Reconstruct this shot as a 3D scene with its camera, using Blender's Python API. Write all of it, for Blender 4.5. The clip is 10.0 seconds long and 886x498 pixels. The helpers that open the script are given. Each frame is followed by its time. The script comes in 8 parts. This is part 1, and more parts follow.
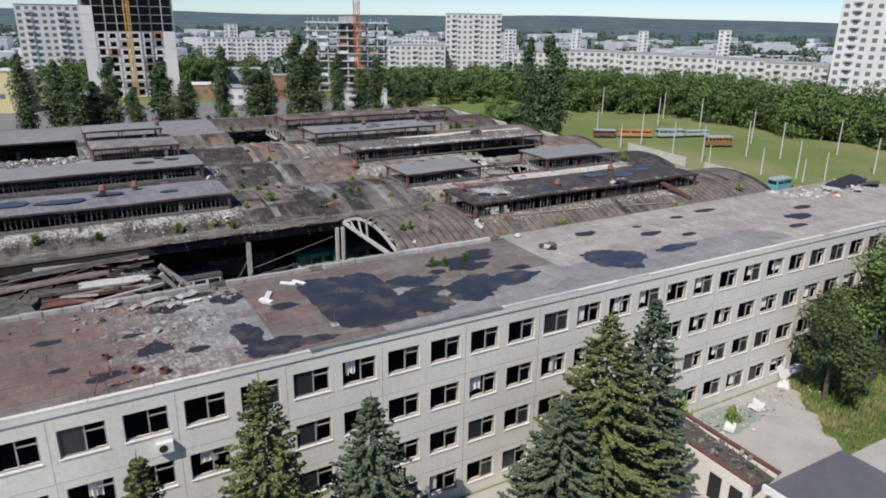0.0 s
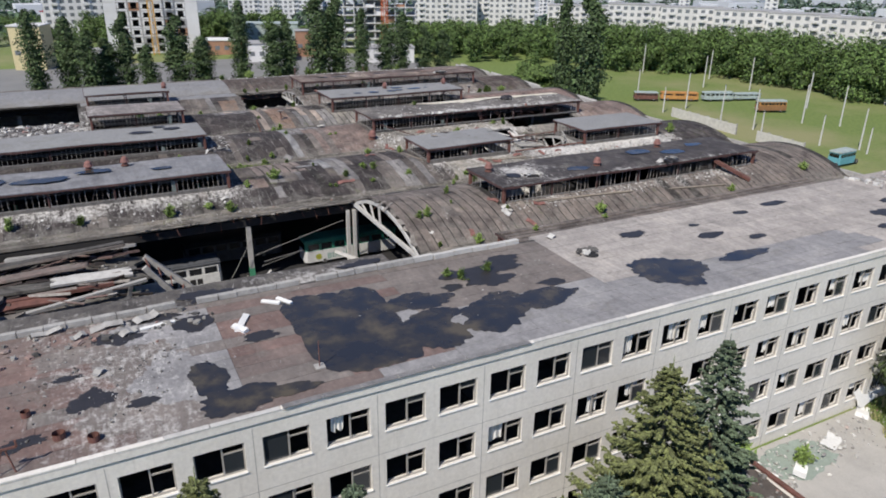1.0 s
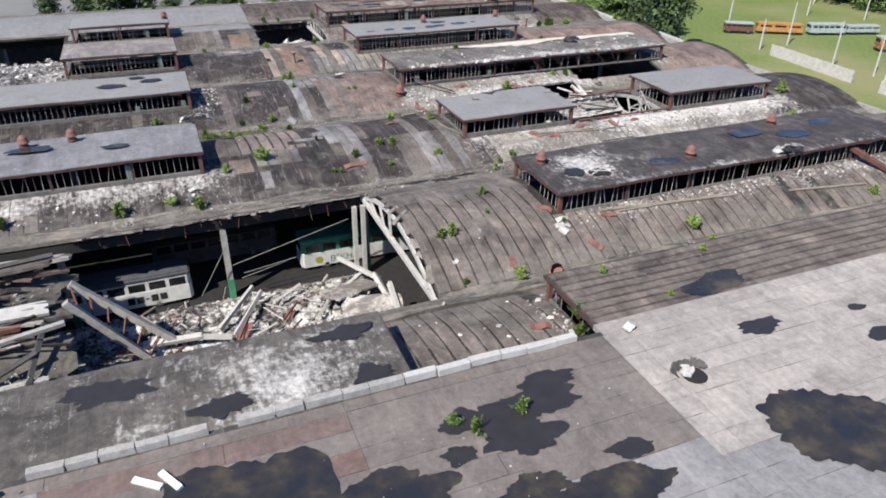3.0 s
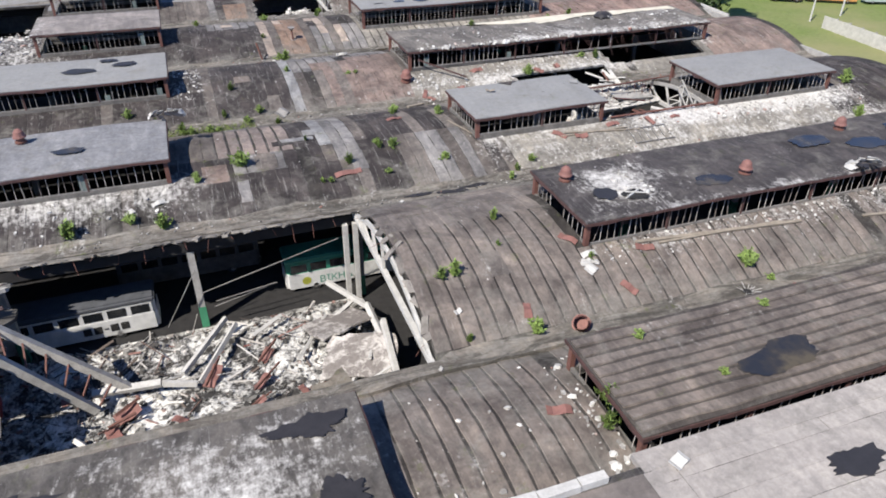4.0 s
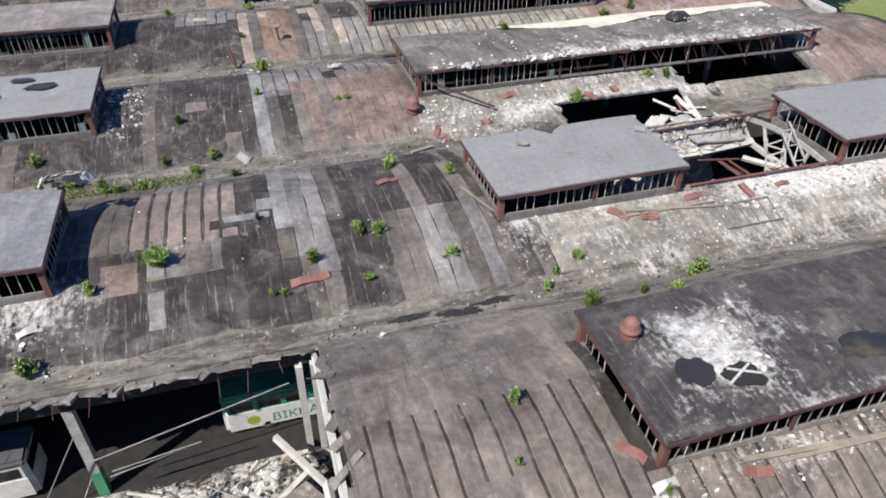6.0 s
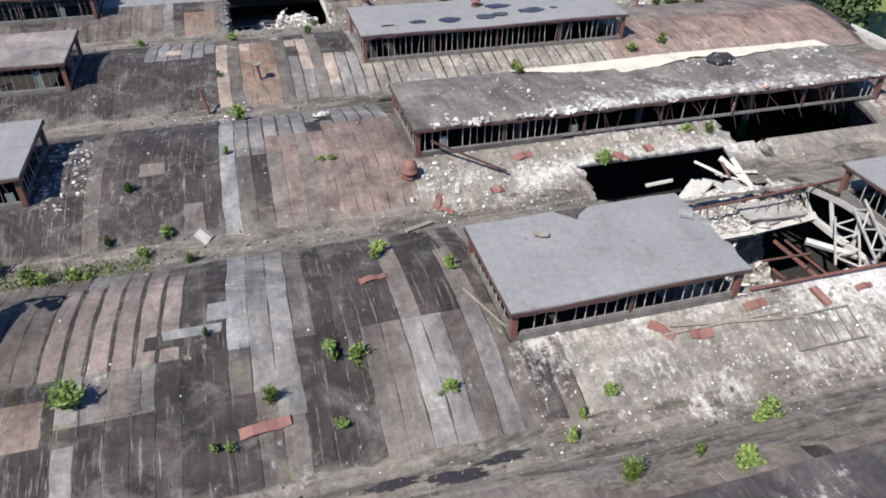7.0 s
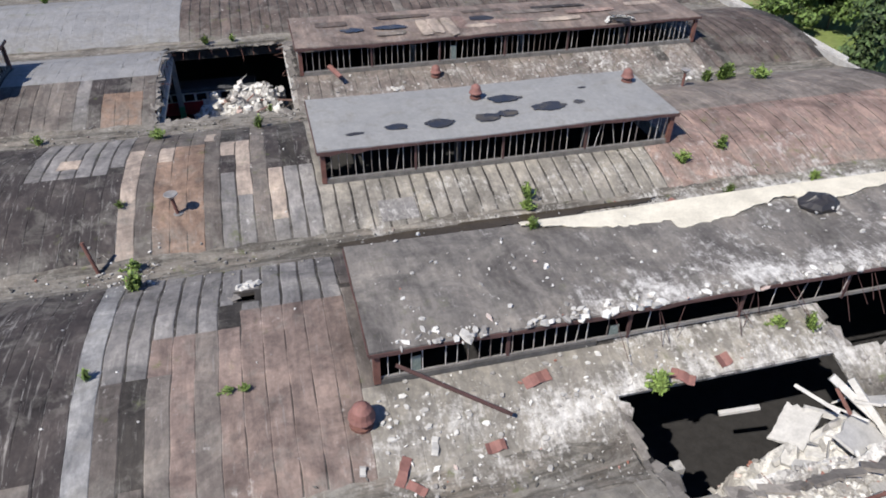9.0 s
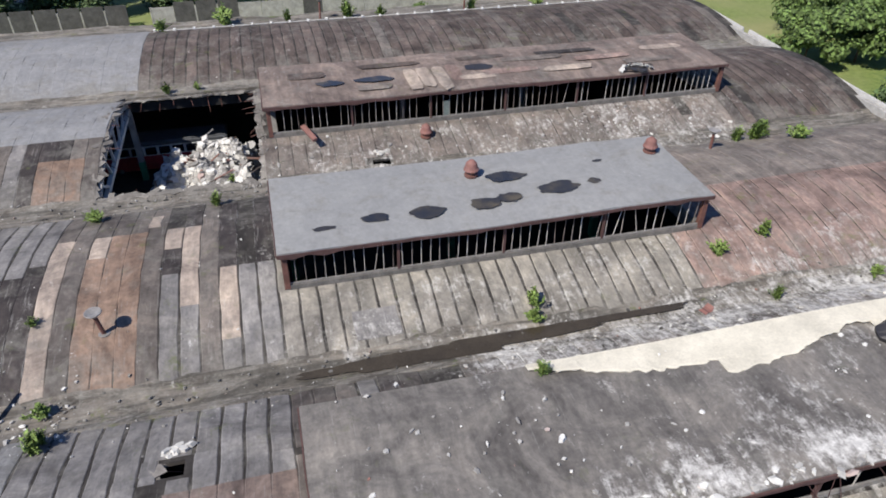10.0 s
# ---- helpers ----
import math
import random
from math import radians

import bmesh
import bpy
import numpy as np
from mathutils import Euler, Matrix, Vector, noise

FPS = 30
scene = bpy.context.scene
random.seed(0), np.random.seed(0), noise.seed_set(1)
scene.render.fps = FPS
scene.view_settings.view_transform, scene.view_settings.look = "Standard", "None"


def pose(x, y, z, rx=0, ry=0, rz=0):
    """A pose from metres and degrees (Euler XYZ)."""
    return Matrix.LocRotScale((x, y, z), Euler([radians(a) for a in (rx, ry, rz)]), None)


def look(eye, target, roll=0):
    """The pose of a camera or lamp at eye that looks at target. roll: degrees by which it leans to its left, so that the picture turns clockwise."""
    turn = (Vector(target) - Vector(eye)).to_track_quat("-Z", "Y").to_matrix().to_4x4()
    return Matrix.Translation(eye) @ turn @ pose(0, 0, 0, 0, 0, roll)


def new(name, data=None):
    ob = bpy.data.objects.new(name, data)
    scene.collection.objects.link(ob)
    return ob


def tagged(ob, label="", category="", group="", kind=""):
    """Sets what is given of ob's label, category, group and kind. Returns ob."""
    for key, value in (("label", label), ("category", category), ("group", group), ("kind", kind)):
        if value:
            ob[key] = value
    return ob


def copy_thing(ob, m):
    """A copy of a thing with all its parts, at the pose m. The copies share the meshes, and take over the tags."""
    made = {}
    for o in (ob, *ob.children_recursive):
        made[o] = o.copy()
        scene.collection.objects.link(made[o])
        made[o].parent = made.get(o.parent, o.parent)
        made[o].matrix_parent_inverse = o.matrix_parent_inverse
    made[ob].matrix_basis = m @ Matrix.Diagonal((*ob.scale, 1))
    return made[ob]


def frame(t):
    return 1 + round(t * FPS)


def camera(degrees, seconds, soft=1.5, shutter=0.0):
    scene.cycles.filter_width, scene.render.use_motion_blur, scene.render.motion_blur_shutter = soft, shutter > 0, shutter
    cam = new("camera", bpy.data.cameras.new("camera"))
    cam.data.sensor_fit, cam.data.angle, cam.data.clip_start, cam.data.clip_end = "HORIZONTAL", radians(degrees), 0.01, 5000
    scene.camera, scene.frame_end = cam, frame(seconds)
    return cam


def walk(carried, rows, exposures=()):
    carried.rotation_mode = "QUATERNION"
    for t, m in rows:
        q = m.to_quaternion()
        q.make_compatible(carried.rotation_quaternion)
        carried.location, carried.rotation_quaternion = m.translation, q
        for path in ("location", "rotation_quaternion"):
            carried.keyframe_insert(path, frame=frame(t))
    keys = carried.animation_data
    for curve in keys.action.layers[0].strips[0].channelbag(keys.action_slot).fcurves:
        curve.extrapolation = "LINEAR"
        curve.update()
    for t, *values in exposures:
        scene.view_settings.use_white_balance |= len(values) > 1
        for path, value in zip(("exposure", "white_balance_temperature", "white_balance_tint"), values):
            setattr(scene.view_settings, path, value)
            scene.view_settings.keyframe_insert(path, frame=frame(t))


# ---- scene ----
cam = camera(65.1, 10.0, 1.85)
METRES, EYE, TILT, LEAN, TURN = 100.0, 31.0, -19.0, 0.0, -31.0
PATH = [
    (0, (-19.2, -34.746, 32.573), (-18.257, -33.105, 31.927), 0.9),
    (0.5, (-16.4, -30.63, 32.644), (-15.502, -28.985, 31.947), 0.8),
    (1, (-13.616, -26.471, 32.745), (-12.768, -24.829, 31.98), 0.8),
    (1.5, (-10.829, -22.187, 32.915), (-10.03, -20.552, 32.085), 0.8),
    (2, (-8.107, -17.852, 33.111), (-7.355, -16.223, 32.227), 0.7),
    (2.5, (-5.484, -13.447, 33.226), (-4.777, -11.827, 32.291), 0.7),
    (4, (1.847, -0.138, 33.247), (2.436, 1.434, 32.16), 0.7),
    (4.5, (3.968, 4.121, 33.131), (4.523, 5.672, 31.997), 0.6),
    (5, (6.205, 8.775, 32.92), (6.723, 10.306, 31.741), 0.6),
    (5.5, (8.239, 13.096, 32.748), (8.729, 14.623, 31.552), 0.5),
    (5.7, (9.058, 14.955, 32.712), (9.537, 16.484, 31.515), 0.5),
    (6.8, (12.933, 25.639, 32.142), (13.382, 27.183, 30.952), 0.6),
    (7, (13.635, 27.521, 32.088), (14.078, 29.067, 30.898), 0.7),
    (7.5, (15.341, 31.926, 31.966), (15.768, 33.476, 30.776), 0.9),
    (8, (17.218, 36.779, 31.98), (17.635, 38.333, 30.792), 0.8),
    (8.5, (18.808, 41.267, 32.238), (19.223, 42.817, 31.045), 0.7),
    (9, (20.471, 46.274, 32.455), (20.887, 47.826, 31.264), 0.8),
    (9.5, (21.959, 50.786, 32.513), (22.375, 52.342, 31.327), 0.7),
    (10, (23.499, 55.707, 32.559), (23.92, 57.269, 31.383), 0.8),
]
walk(cam, [(t, look(eye, target, roll)) for t, eye, target, roll in PATH], [(0, -0.14), (1, -0.02), (2, 0.18), (4, 0.42), (5.5, 0.38), (7, 0.44), (8.5, 0.34), (10, 0.25)])

# ---- world and sun ----
SUN_DIR = Vector((0.55, 0.36, -0.755)).normalized()
world = bpy.data.worlds.new("world")
scene.world = world
world.use_nodes = True
wn = world.node_tree
sky = wn.nodes.new("ShaderNodeTexSky")
sky.sky_type = "NISHITA"
sky.sun_disc = False
sky.sun_elevation = math.asin(-SUN_DIR.z)
sky.sun_rotation = math.atan2(-SUN_DIR.x, -SUN_DIR.y)
sky.altitude = 2500
sky.air_density, sky.dust_density, sky.ozone_density = 1.0, 0.0, 2.0
tint = wn.nodes.new("ShaderNodeMix")
tint.data_type, tint.blend_type = "RGBA", "MULTIPLY"
tint.inputs[0].default_value = 1.0
tint.inputs[7].default_value = (0.79, 0.935, 1.18, 1.0)
wn.links.new(sky.outputs[0], tint.inputs[6])
wn.links.new(tint.outputs[2], wn.nodes["Background"].inputs[0])
wn.nodes["Background"].inputs[1].default_value = 0.10
sun = new("sun", bpy.data.lights.new("sun", "SUN"))
sun.data.energy, sun.data.angle, sun.data.color = 5.0, radians(0.6), (1.0, 0.935, 0.85)
sun.matrix_world = look(-SUN_DIR * 200, (0, 0, 0))


# ---- helpers for meshes and materials ----
def rgb(r, g, b):
    return (r, g, b, 1.0)


class Mat:
    """A small builder of node materials."""

    def __init__(self, name, rough=0.85, metal=0.0):
        self.m = bpy.data.materials.new(name)
        self.m.use_nodes = True
        self.t = self.m.node_tree
        self.b = self.t.nodes["Principled BSDF"]
        self.b.inputs["Roughness"].default_value = rough
        self.b.inputs["Metallic"].default_value = metal
        geo = self.node("ShaderNodeNewGeometry")
        self.pos = geo.outputs["Position"]
        self.island = geo.outputs["Random Per Island"]

    def node(self, kind, **props):
        n = self.t.nodes.new(kind)
        for k, v in props.items():
            setattr(n, k, v)
        return n

    def link(self, a, b):
        self.t.links.new(a, b)

    def noise(self, scale, detail=4, rough=0.6, stretch=None, distortion=0.0):
        n = self.node("ShaderNodeTexNoise")
        n.inputs["Scale"].default_value = scale
        n.inputs["Detail"].default_value = detail
        n.inputs["Roughness"].default_value = rough
        n.inputs["Distortion"].default_value = distortion
        src = self.pos
        if stretch:
            mp = self.node("ShaderNodeMapping")
            mp.inputs["Scale"].default_value = stretch
            self.link(src, mp.inputs["Vector"])
            src = mp.outputs[0]
        self.link(src, n.inputs["Vector"])
        return n.outputs["Fac"]

    def ramp(self, fac, stops, mode="LINEAR"):
        n = self.node("ShaderNodeValToRGB")
        n.color_ramp.interpolation = mode
        els = n.color_ramp.elements
        els[0].position, els[0].color = stops[0][0], stops[0][1]
        els[1].position, els[1].color = stops[-1][0], stops[-1][1]
        for p, c in stops[1:-1]:
            e = els.new(p)
            e.color = c
        self.link(fac, n.inputs[0])
        return n.outputs[0]

    def mix(self, fac, a, b, mode="MIX"):
        n = self.node("ShaderNodeMix", data_type="RGBA", blend_type=mode)
        for sock, v in ((n.inputs[0], fac), (n.inputs[6], a), (n.inputs[7], b)):
            if isinstance(v, (int, float, tuple)):
                sock.default_value = v
            else:
                self.link(v, sock)
        return n.outputs[2]

    def math(self, op, a, b=0.0, clamp=False):
        n = self.node("ShaderNodeMath", operation=op, use_clamp=clamp)
        for sock, v in ((n.inputs[0], a), (n.inputs[1], b)):
            if isinstance(v, (int, float)):
                sock.default_value = v
            else:
                self.link(v, sock)
        return n.outputs[0]

    def axis(self, i):
        if not hasattr(self, "sep"):
            self.sep = self.node("ShaderNodeSeparateXYZ")
            self.link(self.pos, self.sep.inputs[0])
        return self.sep.outputs[i]

    def mask(self, fac, lo, hi):
        return self.ramp(fac, [(lo, rgb(0, 0, 0)), (hi, rgb(1, 1, 1))])

    def colour(self, c):
        if isinstance(c, tuple):
            self.b.inputs["Base Color"].default_value = c
        else:
            self.link(c, self.b.inputs["Base Color"])
        return self

    def rough(self, lo, hi, fac):
        n = self.node("ShaderNodeMapRange")
        n.inputs["To Min"].default_value, n.inputs["To Max"].default_value = lo, hi
        self.link(fac, n.inputs["Value"])
        self.link(n.outputs[0], self.b.inputs["Roughness"])
        return self

    def bump(self, fac, strength=0.4, dist=0.02):
        n = self.node("ShaderNodeBump")
        n.inputs["Strength"].default_value, n.inputs["Distance"].default_value = strength, dist
        self.link(fac, n.inputs["Height"])
        self.link(n.outputs[0], self.b.inputs["Normal"])
        return self


def plain(name, c, rough=0.8, metal=0.0, var=0.35, scale=1.5, bump=0.3, fine=9.0):
    """A surface of one paint or stuff, with stains at a large and a small scale."""
    m = Mat(name, rough, metal)
    big, small = m.noise(scale, 5, 0.65), m.noise(fine, 6, 0.7)
    lo = tuple(x * (1 - var) for x in c[:3]) + (1.0,)
    hi = tuple(min(1, x * (1 + var)) for x in c[:3]) + (1.0,)
    col = m.ramp(big, [(0.3, lo), (0.7, hi)])
    col = m.mix(0.45, col, m.ramp(small, [(0.3, lo), (0.75, hi)]))
    m.colour(col).rough(max(0, rough - 0.12), min(1, rough + 0.12), small)
    if bump:
        m.bump(small, bump, 0.02)
    return m.m


DUST = [(-18.5, -10, -1, 14, 0.5), (38, 62, 66.8, 75.2, 0.3), (38, 64, 46.8, 50.4, 1.15), (36, 66, 43.4, 47.2, 0.6), (22.5, 38, 47.8, 50.6, 0.75), (25, 44, 42.8, 48.5, 0.4), (27, 49, 63.0, 66.0, 0.85), (22.5, 30, 62, 66.6, 0.5), (0.4, 1.8, 66, 70, 0.5), (24, 58, 29.6, 31.4, 0.75), (-38, 1, 46.5, 50.4, 0.8), (-4.5, 4, 15.5, 22.8, 0.8), (25.0, 30.5, 32.2, 37.2, 1.15), (33, 62, 66.5, 69.0, 0.8), (-0.5, 1.9, 67, 76, 0.7), (24, 60, 79.0, 85.3, 0.35), (30, 64, 75, 81, 0.75), (23, 60, 98, 103.4, 0.4), (-30, 8, 14, 24, 0.28), (46, 60, 96, 104, 0.5), (-40, -12, 80, 104, 0.6)]



def dust_group():
    """Where mortar dust lies thick: zero to one, from the place in the world."""
    t = bpy.data.node_groups.new("dust_zones", "ShaderNodeTree")
    t.interface.new_socket("Zone", in_out="OUTPUT", socket_type="NodeSocketFloat")
    out = t.nodes.new("NodeGroupOutput")
    sep = t.nodes.new("ShaderNodeSeparateXYZ")
    t.links.new(t.nodes.new("ShaderNodeNewGeometry").outputs["Position"], sep.inputs[0])

    def op(kind, a, b, clamp=False):
        n = t.nodes.new("ShaderNodeMath")
        n.operation, n.use_clamp = kind, clamp
        for sock, v in ((n.inputs[0], a), (n.inputs[1], b)):
            if isinstance(v, (int, float)):
                sock.default_value = v
            else:
                t.links.new(v, sock)
        return n.outputs[0]

    area = None
    for x0, x1, y0, y1, k in DUST:
        f = None
        for ax, lo, hi, soft in ((0, x0, x1, 5.0), (1, y0, y1, 2.4)):
            for sign, edge in ((1.0, lo), (-1.0, hi)):
                d = op("ADD", op("MULTIPLY", op("SUBTRACT", sep.outputs[ax], edge), sign / soft), 0.5, True)
                f = d if f is None else op("MULTIPLY", f, d)
        f = op("MULTIPLY", f, k)
        area = f if area is None else op("MAXIMUM", area, f)
    t.links.new(area, out.inputs[0])
    return t


DUST_GROUP = dust_group()


def felt(name, stops, by_object, dust=0.3, moss_amount=0.6, grain=1.0, flow=False, zones=True, scored=0.28):
    """Bituminous roofing felt: each strip of another shade, with streaks, lichen and pale mortar dust."""
    m = Mat(name, 0.9)
    m.b.inputs["Specular IOR Level"].default_value = 0.22
    if by_object:
        pick = m.node("ShaderNodeObjectInfo").outputs["Random"]
    else:
        pick = m.island
    col = m.ramp(pick, stops)
    col = m.mix(1.0, col, rgb(1.035, 1.0, 0.98), "MULTIPLY")
    streak = m.noise(1.0, 5, 0.7, (0.22, 1.7, 1.0) if flow else (1.5, 0.3, 1.0), 0.8 if flow else 0.4)
    col = m.mix(0.55 * grain, col, m.ramp(streak, [(0.34, rgb(0.35, 0.345, 0.34)), (0.68, rgb(2.0, 1.97, 1.9))] if flow else [(0.3, rgb(0.5, 0.5, 0.51)), (0.7, rgb(1.7, 1.67, 1.62))]), "MULTIPLY")
    scratch = m.mask(m.noise(1.0, 5, 0.7, (6.0, 0.35, 1.0), 0.4), 0.58 if scored > 0.4 else 0.60, 0.66)
    col = m.mix(m.math("MULTIPLY", scratch, scored * grain), col, rgb(0.30, 0.29, 0.28))
    fine = m.noise(3.2, 9, 0.8)
    col = m.mix(0.55 * min(1.0, 0.45 + grain), col, m.ramp(fine, [(0.3, rgb(0.5, 0.5, 0.5)), (0.72, rgb(1.7, 1.7, 1.67))]), "MULTIPLY")
    broad = m.noise(0.30, 6, 0.7, None, 0.9)
    col = m.mix(0.8 * min(1.0, grain), col, m.ramp(broad, [(0.34, rgb(0.5, 0.49, 0.5)), (0.5, rgb(1.0, 1.0, 1.0)), (0.66, rgb(1.6, 1.57, 1.5))]), "MULTIPLY")
    grp = m.node("ShaderNodeGroup")
    grp.node_tree = DUST_GROUP
    area = m.math("MULTIPLY", grp.outputs[0], 1.0 if zones else 0.0)
    speck = m.math("ADD", m.math("MULTIPLY", m.noise(2.2, 9, 0.82), 0.62), m.math("MULTIPLY", m.noise(1.0, 7, 0.75, (3.2, 0.75, 1.0), 0.5), 0.38))
    cloud = m.noise(0.35, 4, 0.6)
    lift = m.math("ADD", m.math("MULTIPLY", area, 0.20), m.math("MULTIPLY", m.math("SUBTRACT", cloud, 0.5), 0.28 * min(1.0, 0.3 + grain) + 0.2 * dust))
    # pale silt washed down into the valleys between the vaults
    low = m.ramp(m.math("MULTIPLY", m.axis(2), 0.05), [(0.398, rgb(1, 1, 1)), (0.435, rgb(0.25, 0.25, 0.25)), (0.47, rgb(0, 0, 0))])
    silt = m.mask(m.math("ADD", m.math("MULTIPLY", low, 0.10 if flow else 0.17), m.noise(0.55, 7, 0.7, None, 0.6)), 0.52, 0.72)
    col = m.mix(m.math("MULTIPLY", silt, 0.62), col, m.ramp(fine, [(0.3, rgb(0.115, 0.108, 0.095)), (0.7, rgb(0.27, 0.258, 0.235))]))
    if flow:
        crust = m.mask(m.noise(1.1, 9, 0.78, (0.7, 1.2, 1.0), 0.8), 0.50, 0.60)
        col = m.mix(m.math("MULTIPLY", crust, 0.55), col, m.ramp(fine, [(0.3, rgb(0.14, 0.135, 0.12)), (0.7, rgb(0.36, 0.35, 0.32))]))
        # dark wet stains that lie along the valley
        stain = m.mask(m.noise(1.0, 7, 0.7, (0.16, 0.75, 1.0), 1.2), 0.52, 0.60)
        col = m.mix(m.math("MULTIPLY", stain, 0.7), col, m.ramp(fine, [(0.3, rgb(0.026, 0.024, 0.021)), (0.7, rgb(0.085, 0.08, 0.07))]))
    white = m.mask(m.math("ADD", speck, lift), 0.59, 0.75)
    col = m.mix(m.math("MULTIPLY", white, 0.9), col, m.ramp(fine, [(0.3, rgb(0.34, 0.33, 0.315)), (0.68, rgb(0.86, 0.845, 0.81))]))
    moss = m.mask(m.math("ADD", m.noise(0.9, 6, 0.75), m.math("MULTIPLY", m.noise(0.09, 2), 0.3)), 0.76, 0.9)
    col = m.mix(m.math("MULTIPLY", moss, moss_amount), col, rgb(0.11, 0.13, 0.04))
    m.colour(col).rough(0.7, 0.98, fine).bump(fine, 0.55, 0.035)
    return m.m


FELTS = {
    "mixed": [(0.0, rgb(0.070, 0.063, 0.061)), (0.35, rgb(0.093, 0.085, 0.081)), (0.7, rgb(0.106, 0.097, 0.092)), (1.0, rgb(0.132, 0.122, 0.116))],
    "dark": [(0.0, rgb(0.032, 0.029, 0.0300)), (1.0, rgb(0.051, 0.046, 0.047))],
    "brown": [(0.0, rgb(0.142, 0.114, 0.105)), (1.0, rgb(0.182, 0.146, 0.134))],
    "rust": [(0.0, rgb(0.172, 0.126, 0.100)), (1.0, rgb(0.19, 0.138, 0.11))],
    "grey": [(0.0, rgb(0.139, 0.139, 0.143)), (1.0, rgb(0.181, 0.182, 0.187))],
    "sheet": [(0.0, rgb(0.200, 0.209, 0.220)), (1.0, rgb(0.216, 0.225, 0.236))],
    "ochre": [(0.0, rgb(0.126, 0.112, 0.104)), (1.0, rgb(0.152, 0.137, 0.128))],
    "ribs": [(0.0, rgb(0.168, 0.143, 0.135)), (1.0, rgb(0.205, 0.176, 0.166))],
    "lichen": [(0.0, rgb(0.185, 0.180, 0.164)), (1.0, rgb(0.228, 0.221, 0.203))],
    "smooth": [(0.0, rgb(0.205, 0.215, 0.228)), (1.0, rgb(0.215, 0.225, 0.238))],
    "umber": [(0.0, rgb(0.058, 0.048, 0.045)), (1.0, rgb(0.100, 0.083, 0.078))],
    "pink": [(0.0, rgb(0.185, 0.139, 0.126)), (1.0, rgb(0.222, 0.167, 0.152))],
    "crust": [(0.0, rgb(0.175, 0.171, 0.157)), (1.0, rgb(0.205, 0.20, 0.184))],
    "even": [(0.0, rgb(0.135, 0.122, 0.115)), (1.0, rgb(0.15, 0.137, 0.129))],
    "tan": [(0.0, rgb(0.265, 0.23, 0.205)), (1.0, rgb(0.30, 0.26, 0.228))],
}
OFFICE = {
    "reddish": [(0.0, rgb(0.155, 0.115, 0.107)), (0.6, rgb(0.17, 0.122, 0.112)), (1.0, rgb(0.145, 0.124, 0.118))],
    "roofgrey": [(0.0, rgb(0.225, 0.23, 0.24)), (1.0, rgb(0.25, 0.254, 0.264))],
    "beige": [(0.0, rgb(0.315, 0.302, 0.288)), (1.0, rgb(0.35, 0.336, 0.32))],
    "umber": [(0.0, rgb(0.155, 0.142, 0.135)), (1.0, rgb(0.18, 0.165, 0.157))],
}
felt_one = {k: felt("roofing_felt_" + k, v, True, grain=0.3 if k == "smooth" else 1.0, scored=0.45 if k == "dark" else 0.28) for k, v in FELTS.items()}
felt_office = {k: felt("office_felt_" + k, v, True, 0.1, 0.2, 0.45) for k, v in OFFICE.items()}
felt_many = {k: felt("roofing_felt_far_" + k, v, False, grain=0.3 if k == "smooth" else 1.0, scored=0.45 if k == "dark" else 0.28) for k, v in FELTS.items()}
m_shell = felt("old_bitumen", [(0.0, rgb(0.036, 0.034, 0.033)), (1.0, rgb(0.036, 0.034, 0.033))], False, 0.25)
m_gutter = felt("gutter_bitumen", [(0.0, rgb(0.125, 0.118, 0.108)), (1.0, rgb(0.125, 0.118, 0.108))], False, 0.6, 1.0, 1.5, True)
m_concrete = plain("concrete", rgb(0.36, 0.35, 0.33), 0.9, var=0.45)
m_lime = plain("whitewashed_concrete", rgb(0.50, 0.49, 0.465), 0.9, var=0.3)
m_sooty = plain("sooty_concrete", rgb(0.085, 0.082, 0.08), 0.95, var=0.6)
m_rust = plain("rusty_red_steel", rgb(0.145, 0.066, 0.052), 0.8, var=0.5)
m_redpaint = plain("red_oxide_paint", rgb(0.225, 0.108, 0.092), 0.75, var=0.4)
m_steel = plain("weathered_steel", rgb(0.26, 0.25, 0.24), 0.6, 0.3, var=0.5)
def render_material():
    m = Mat("cream_render", 0.9)
    big, fine = m.noise(0.25, 5, 0.65), m.noise(4.0, 7, 0.75)
    col = m.ramp(big, [(0.3, rgb(0.65, 0.62, 0.565)), (0.7, rgb(0.77, 0.74, 0.685))])
    col = m.mix(0.5, col, m.ramp(fine, [(0.3, rgb(0.75, 0.75, 0.75)), (0.7, rgb(1.15, 1.15, 1.14))]), "MULTIPLY")
    drip = m.mask(m.noise(1.0, 6, 0.7, (2.4, 1.0, 0.16), 0.3), 0.56, 0.74)
    col = m.mix(m.math("MULTIPLY", drip, 0.32), col, rgb(0.36, 0.335, 0.30))
    rust = m.mask(m.noise(1.0, 5, 0.7, (1.1, 1.0, 0.3), 0.5), 0.70, 0.80)
    col = m.mix(m.math("MULTIPLY", rust, 0.5), col, rgb(0.33, 0.22, 0.12))
    m.colour(col).bump(fine, 0.3, 0.02)
    return m.m


m_cream = render_material()
m_white = plain("white_paint", rgb(0.74, 0.74, 0.72), 0.6, var=0.15)
# near black; on inner faces of the halls it paints their darkness
m_black = plain("near_black", rgb(0.02, 0.019, 0.019), 0.95, var=0.4)


def link_mesh(name, verts, faces, material, parent=None, smooth=False):
    me = bpy.data.meshes.new(name)
    me.from_pydata(verts, [], faces)
    me.materials.append(material)
    if smooth:
        me.polygons.foreach_set("use_smooth", [True] * len(me.polygons))
    me.update()
    ob = new(name, me)
    if parent:
        ob.parent = parent
    return ob


